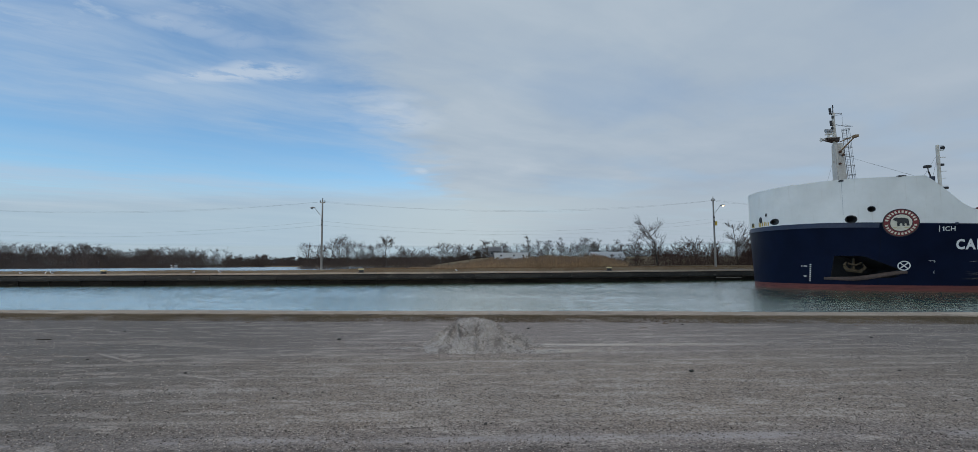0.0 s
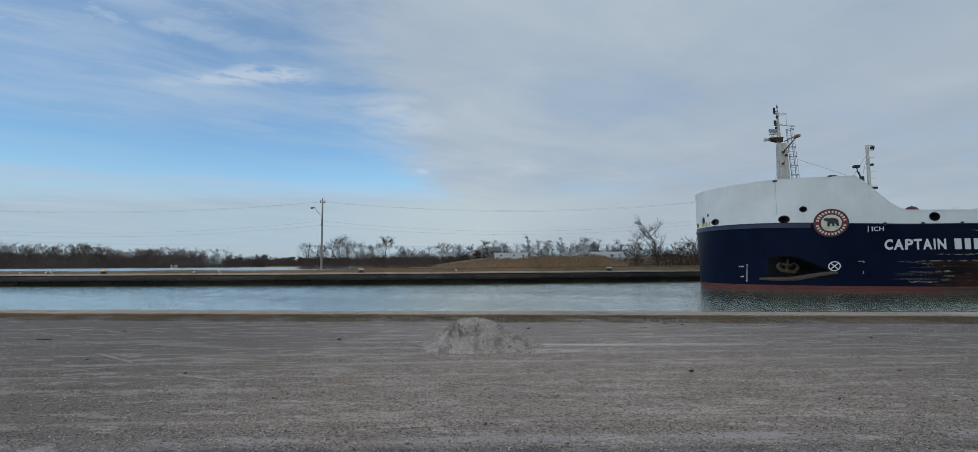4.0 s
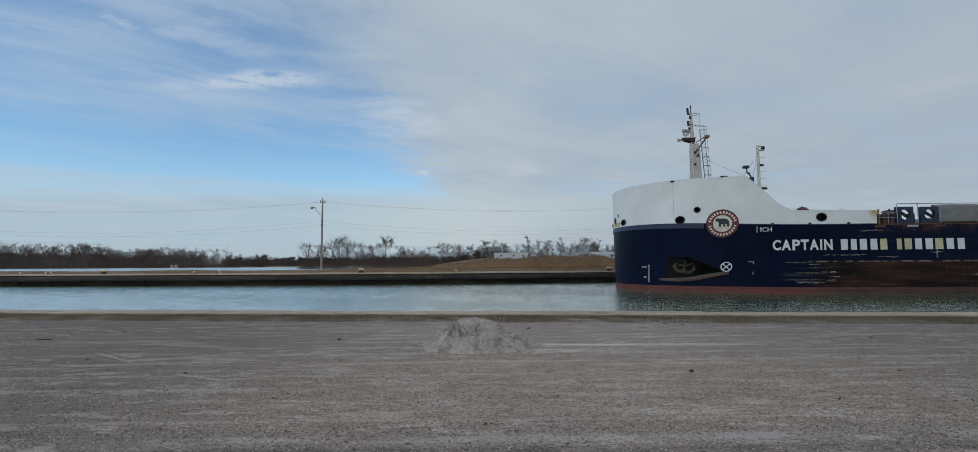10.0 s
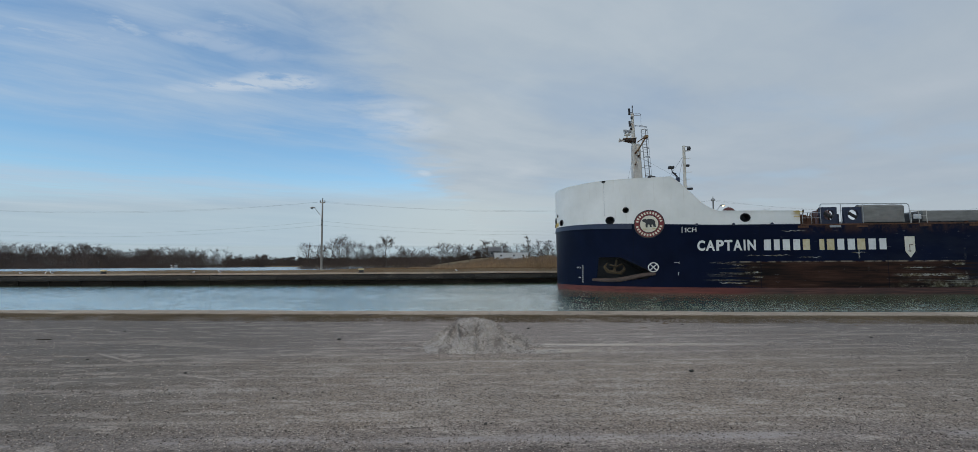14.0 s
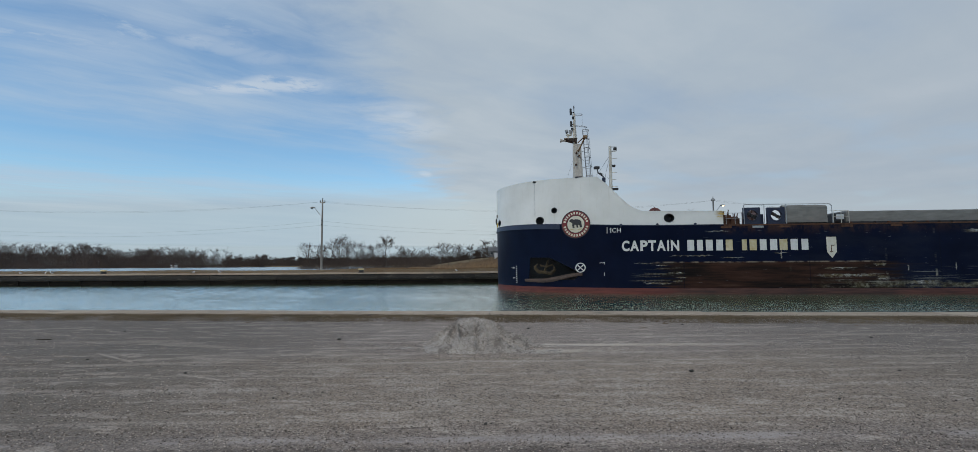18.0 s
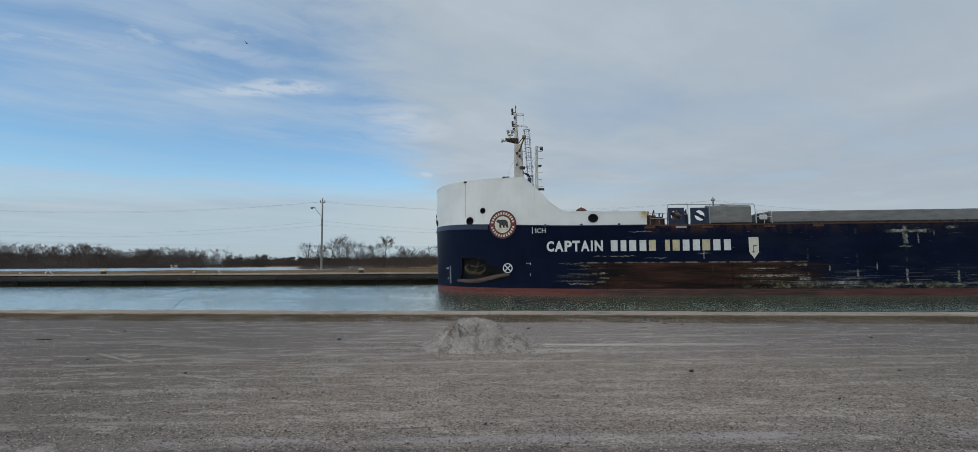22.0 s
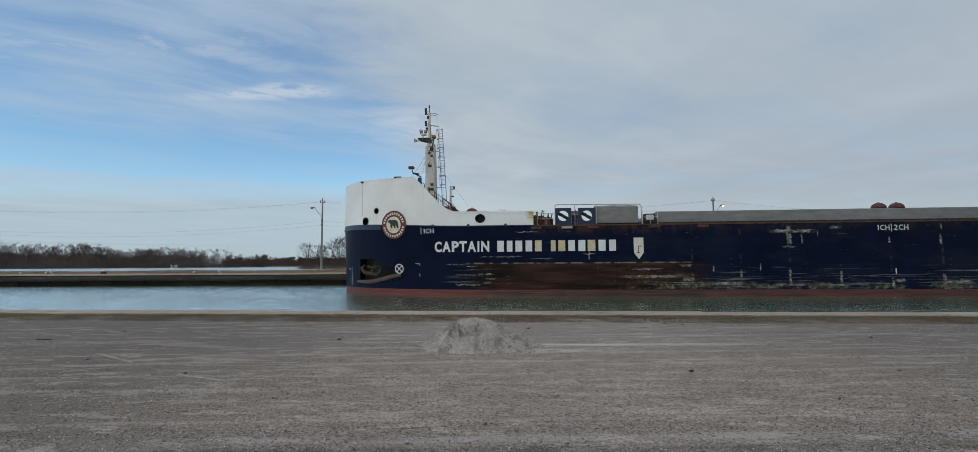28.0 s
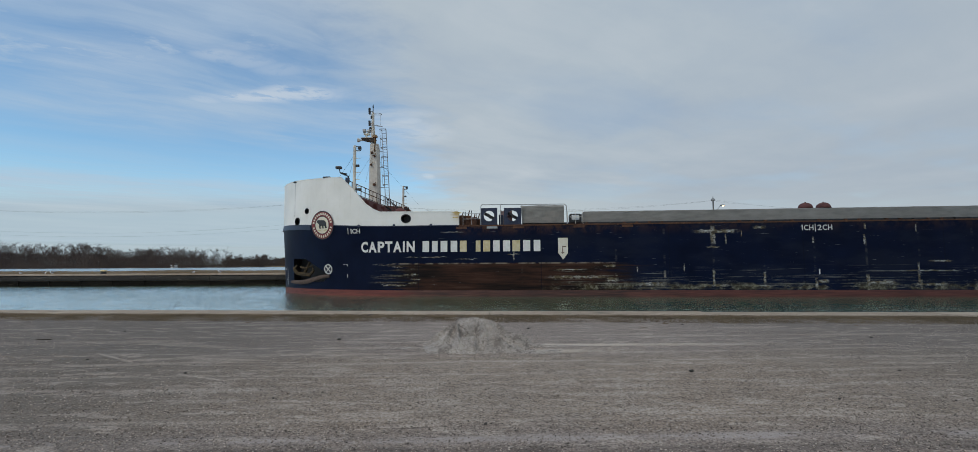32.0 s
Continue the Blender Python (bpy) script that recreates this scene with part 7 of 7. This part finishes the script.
def scatter(name, n, region, sizes, mat, label, seed, parent=None):
    """Loose chips: small six-cornered solids in one mesh."""
    rng = np.random.default_rng(seed)
    x, y, z = region(rng, n)
    s = sizes[0] * (sizes[1] / sizes[0]) ** (rng.uniform(0, 1, n) ** 2.2)
    corners = np.array([(1, 0, 0), (-1, 0, 0), (0, 1, 0), (0, -1, 0), (0, 0, 0.75), (0, 0, -0.6)], float)
    tri = np.array([(0, 2, 4), (2, 1, 4), (1, 3, 4), (3, 0, 4), (2, 0, 5), (1, 2, 5), (3, 1, 5), (0, 3, 5)])
    a = rng.uniform(0, 6.283, n)
    v = corners[None] * s[:, None, None] * rng.uniform(0.6, 1.3, (n, 6, 1))
    c, d = np.cos(a)[:, None], np.sin(a)[:, None]
    vx, vy = v[:, :, 0] * c - v[:, :, 1] * d, v[:, :, 0] * d + v[:, :, 1] * c
    v = np.stack([vx + x[:, None], vy + y[:, None], v[:, :, 2] + (z + s * 0.25)[:, None]], 2).reshape(-1, 3)
    faces = (tri[None] + 6 * np.arange(n)[:, None, None]).reshape(-1, 3)
    me = bpy.data.meshes.new(name)
    me.vertices.add(len(v))
    me.vertices.foreach_set("co", v.ravel())
    me.loops.add(faces.size)
    me.loops.foreach_set("vertex_index", faces.ravel().astype(np.int32))
    me.polygons.add(len(faces))
    me.polygons.foreach_set("loop_start", np.arange(0, faces.size, 3, dtype=np.int32))
    me.materials.append(mat)
    me.update()
    ob = new(name, me)
    ob.parent = parent
    return tagged(ob, label, "gravel", kind="stuff")


def island_stone():
    m, nt, bs = nodes("mixed_chips")
    g = nt.nodes.new("ShaderNodeNewGeometry")
    col = ramp(nt, g.outputs["Random Per Island"], [(0.0, (0.06, 0.050, 0.043)), (0.25, (0.17, 0.141, 0.121)), (0.5, (0.29, 0.24, 0.206)), (0.8, (0.46, 0.388, 0.335)), (1.0, (0.66, 0.57, 0.50))])
    link(nt, col, bs.inputs["Base Color"])
    bs.inputs["Roughness"].default_value = 0.9
    return m


M_CHIPS = island_stone()


def yard_region(rng, n):
    y = 3.3 + 9.6 * rng.uniform(0, 1, n) ** 1.35
    x = rng.uniform(-1.12, 1.12, n) * y
    return x, y, np.full(n, Z_YARD)


def heap_region(rng, n):
    x, y = rng.normal(0.0, 0.75, n), rng.normal(-0.15, 0.42, n)
    r = np.hypot(x / 1.0, y / 0.72)
    return x - 0.22, y + 8.75, Z_YARD + 0.44 * np.clip(1 - r, 0, 1)


def tail_region(rng, n):
    t = np.abs(rng.normal(0, 0.42, n))
    low = rng.uniform(0, 1, n) < 0.48
    x = np.where(low, 0.1 + 1.9 * t, 0.45 + 4.6 * t)
    bend = np.exp(-t * 6)
    y = np.where(low, 8.07 + 0.10 * bend + 0.05 * t, 8.66 + 0.16 * bend + 0.04 * t) + rng.normal(0, 1, n) * (0.035 + 0.07 * t)
    return x, y, np.full(n, Z_YARD)


def quay_grass():
    rng = np.random.default_rng(4)
    n = 70000
    x = rng.uniform(-19, 17, n)
    d = rng.uniform(0, 1, n)
    edge = 14.72 - 0.0858 * x
    y = edge - 1.08 - 1.7 * d ** 1.2
    patch = np.sin(x * 1.9) * np.sin(x * 0.63 + 1) + np.sin(x * 5.1 + y * 3) * 0.5
    keep = rng.uniform(-1.4, 1.2, n) < patch + 0.5 - 1.3 * np.maximum(0, d - 0.55)
    x, y = x[keep], y[keep]
    n = len(x)
    h = rng.uniform(0.015, 0.06, n)
    base = np.stack([x, y, np.full(n, Z_YARD + 0.015)], 1)
    tip = base + np.stack([rng.normal(0, 0.05, n), rng.normal(0, 0.04, n), h], 1)
    strokes("verge_grass", base, tip, rng.uniform(0.006, 0.016, n), M_VERGE, "thin trampled brown grass along the quay", "grass", rng=rng)
    b = B()
    xs = [-26 + 0.08 * i for i in range(651)]
    L = []
    for xx in xs:
        e = near_edge(xx)
        row = []
        ragged = 0.30 * noise.noise((xx * 0.7, 3, 1)) + 0.22 * noise.noise((xx * 2.6, 8, 1))
        for k in range(25):
            d = 1.10 + 2.6 * k / 24
            bump = 0.035 * noise.noise((xx * 1.1, d * 2.2, 9)) + 0.028 * noise.noise((xx * 4.3, d * 6, 2)) + 0.016 * noise.noise((xx * 11, d * 13, 5))
            z = lerp(0.045, -0.055, smooth(0.7, 2.2, d - 0.1 + ragged)) + 1.7 * bump * smooth(1.1, 1.4, d)
            row.append(b.verts.new((xx, e - d, Z_YARD + z)))
        L.append(row)
    for a, c in zip(L, L[1:]):
        for k in range(24):
            b.faces.new((a[k], c[k], c[k + 1], a[k + 1]))
    tagged(part("verge", b, surf("verge_soil", (0.042, 0.028, 0.0175), (0.215, 0.150, 0.095), 9, 0.95, 0.8, 0.05, stain=(0.30, 0.255, 0.20))), "brown earth and dead grass verge behind the coping", "verge", kind="structure")


def build_weed(x, back_off, height, stems, seed, label):
    rng = random.Random(seed)
    t = thing("weed", label, "weed", pose(x, near_edge(x) - back_off, Z_YARD + 0.03), "weeds on the quay edge")
    for k in range(stems):
        b = B()
        p = Vector((rng.uniform(-0.1, 0.1) * stems * 0.4, 0, 0))
        d = Vector((rng.uniform(-0.6, 0.6), rng.uniform(-0.2, 0.2), 1)).normalized()
        h = height * rng.uniform(0.55, 1.0)
        for i in range(4):
            q = p + d * h / 4
            rod(b, p, q, 0.0030, 0.0022, 4)
            if i > 0:
                s = (d + Vector((rng.uniform(-1, 1), rng.uniform(-0.4, 0.4), 0.2))).normalized()
                rod(b, q, q + s * h * 0.25, 0.0026, 0.0018, 4)
                ball(b, q + s * h * 0.25, 0.006, n=6)
            p = q
            d = (d + Vector((rng.uniform(-0.4, 0.4), 0, rng.uniform(-0.2, 0.1)))).normalized()
        part("stalk", b, M_TWIG, t)


M_PALE = surf("pale_chips", (0.44, 0.39, 0.34), (0.64, 0.575, 0.51), 20, 0.9, 0)
build_pile()
scatter("loose_gravel", 92000, yard_region, (0.0035, 0.0115), M_CHIPS, "loose grey gravel chips on the yard", 1)
scatter("heap_chips", 1500, heap_region, (0.005, 0.018), M_CHIPS, "pale chips over the gravel heap", 2)
scatter("spread_chips", 18000, tail_region, (0.004, 0.013), M_PALE, "thin pale line of spilled crushed stone", 3)
quay_grass()
STONES = [pebble_mesh(k) for k in range(4)]
stone_rng = random.Random(31)
for sx, sy, sr in ((2.62, 6.52, 0.030), (-0.04, 4.46, 0.017), (-2.85, 9.45, 0.034), (5.3, 6.5, 0.02), (-6.1, 7.6, 0.02), (0.85, 10.9, 0.03), (4.4, 11.4, 0.035), (-4.0, 6.6, 0.018), (-2.3, 5.35, 0.015), (3.6, 5.2, 0.016), (7.1, 9.3, 0.025), (-7.9, 10.8, 0.03)):
    st = tagged(new("stone", STONES[stone_rng.randrange(4)]), "dark loose stone lying on the gravel", "stone", "loose stones")
    st.matrix_basis = Matrix.LocRotScale((sx, sy, Z_YARD + sr * 0.35), Euler((0, 0, stone_rng.uniform(0, 6))), (sr * 1.2, sr, sr))
b = B()
chain(b, [(-8.72, 9.62, Z_YARD + 0.012), (-8.6, 9.6, Z_YARD + 0.02), (-8.45, 9.63, Z_YARD + 0.012)], 0.009, 6)
tagged(part("stick", b, M_BARK), "short dark stick lying on the gravel", "stick")
build_weed(-10.6, 0.12, 0.32, 2, 1, "dry straggling weed on the quay edge")
build_weed(-10.0, 0.10, 0.34, 4, 2, "dry straggling weed on the quay edge")
build_weed(-8.7, 0.10, 0.22, 4, 3, "low dry weed on the quay edge")
build_weed(6.75, 0.10, 0.42, 2, 4, "upright dry weed stalk on the quay edge")
build_weed(-3.1, 0.10, 0.10, 3, 5, "tiny dry weed on the quay edge")


# ---- two birds in flight ----
def flying_bird(label):
    t = thing("flying_gull", label, "bird", pose(0, 0, 0), "gulls in flight")
    b = B()
    ball(b, (0, 0, 0), 0.055, 2.6, 0.9, 0.9, 10)
    body = part("body", b, M_GULLD, t)
    b = B()
    ball(b, (0.15, 0, 0.015), 0.035, 1.2, 0.9, 0.9, 8)
    part("head", b, M_GULLD, t)
    b = B()
    L = [b.verts.new(p) for p in ((-0.10, -0.03, 0), (-0.27, -0.07, 0), (-0.27, 0.07, 0), (-0.10, 0.03, 0))]
    b.faces.new(L)
    bmesh.ops.solidify(b, geom=b.faces[:], thickness=0.01)
    part("tail", b, M_GULLD, t)
    wings = []
    for sy in (1, -1):
        b = B()
        A = [b.verts.new((x, sy * y, z)) for x, y, z in ((0.08, 0, 0.012), (0.10, 0.17, 0.035), (0.0, 0.42, 0.0), (-0.05, 0.40, -0.004), (-0.06, 0.17, 0.02), (-0.08, 0, 0.0))]
        b.faces.new(A if sy > 0 else A[::-1])
        bmesh.ops.solidify(b, geom=b.faces[:], thickness=0.012)
        wings.append(part("wing", b, M_GULLD, t))
    for ob in t.children:
        ob.data.transform(Matrix.Scale(0.5, 4))
    return t, wings


bird_a = flying_bird("grey gull flying over the canal with beating wings")
bird_b = flying_bird("grey gull gliding high over the yard")
# ---- what moves ----
def motions():
    rows = [(0, 41.38, 43.328, -4.542), (2, 38.129, 43.197, -4.64), (4, 34.859, 43.12, -4.723), (6, 31.572, 43.08, -4.791), (8, 28.269, 43.064, -4.842), (10, 24.954, 43.059, -4.879),
            (12, 21.63, 43.054, -4.903), (14, 18.3, 43.042, -4.916), (16, 14.969, 43.016, -4.921), (18, 11.64, 42.971, -4.923), (20, 8.32, 42.907, -4.925), (22, 5.013, 42.822, -4.934),
            (24, 1.726, 42.719, -4.955), (26, -1.535, 42.602, -4.996), (28, -4.763, 42.476, -5.063), (30, -7.951, 42.349, -5.167), (32, -11.09, 42.232, -5.315)]
    walk(ship, [(t, pose(x, y, 0, rz=a)) for t, x, y, a in rows])
    z = EYE[2] + CLOUD_H
    walk(clouds, [(t, pose(0.04 * CLOUD_H * t / 32, 0.33 * CLOUD_H * t / 32, z)) for t in (0, 16, 32)])

    walk(canal, [(t, pose(-0.22 * t, 0, 0)) for t in (0, 16, 32)])      # ripples drift with the light wind
    # birds: heading along the path, wings beating about the body
    path_a = [(0, -24, -60, 4.2), (5.4, -15.9, 13.8, 4.5), (5.6, -15.48, 15.49, 4.79), (5.8, -14.9, 17.34, 5.17), (6.0, -14.71, 19.95, 5.91), (6.2, -14.82, 23.42, 6.65), (6.4, -15.35, 27.67, 7.4), (6.6, -15.84, 32.33, 8.64), (6.8, -16.23, 36.97, 9.78), (7.0, -16.64, 42.06, 11.02), (9, -20, 95, 22), (14, -40, 230, 45), (32, -150, 700, 120)]
    path_b = [(0, 60, -230, 30), (20.0, 3.1, 20.6, 15.4), (20.4, -0.15, 22.77, 15.21), (20.6, -1.79, 23.86, 15.17), (20.8, -3.42, 24.83, 15.14), (21.0, -5.05, 26.2, 15.24), (21.4, -9.22, 27.7, 15.76), (21.8, -13.39, 29.29, 16.37), (22.2, -17.8, 32.52, 17.68), (23.0, -26.38, 38.88, 19.76), (25, -50, 58, 25), (32, -150, 160, 45)]
    for (bird, wings), path, a, z, beat in ((bird_a, path_a, 5.4, 7.4, 0.1), (bird_b, path_b, 20.2, 24.4, 0.2)):
        rows = []
        for k, (t, x, y, h) in enumerate(path):
            q = path[min(k + 1, len(path) - 1)]
            p = path[max(k - 1, 0)]
            turn = math.degrees(math.atan2(q[2] - p[2], q[1] - p[1]))
            rows.append((t, pose(x, y, h, rz=turn)))
        walk(bird, rows)
        for wing, side in zip(wings, (1, -1)):
            flap = [(0.0, 10)]
            n = int((z - a) / beat)
            flap += [(a + i * beat, 38 if i % 2 else -22) for i in range(n)]
            walk(wing, [(t, pose(0, 0, 0, rx=side * g)) for t, g in flap + [(32.0, 10)]])


motions()
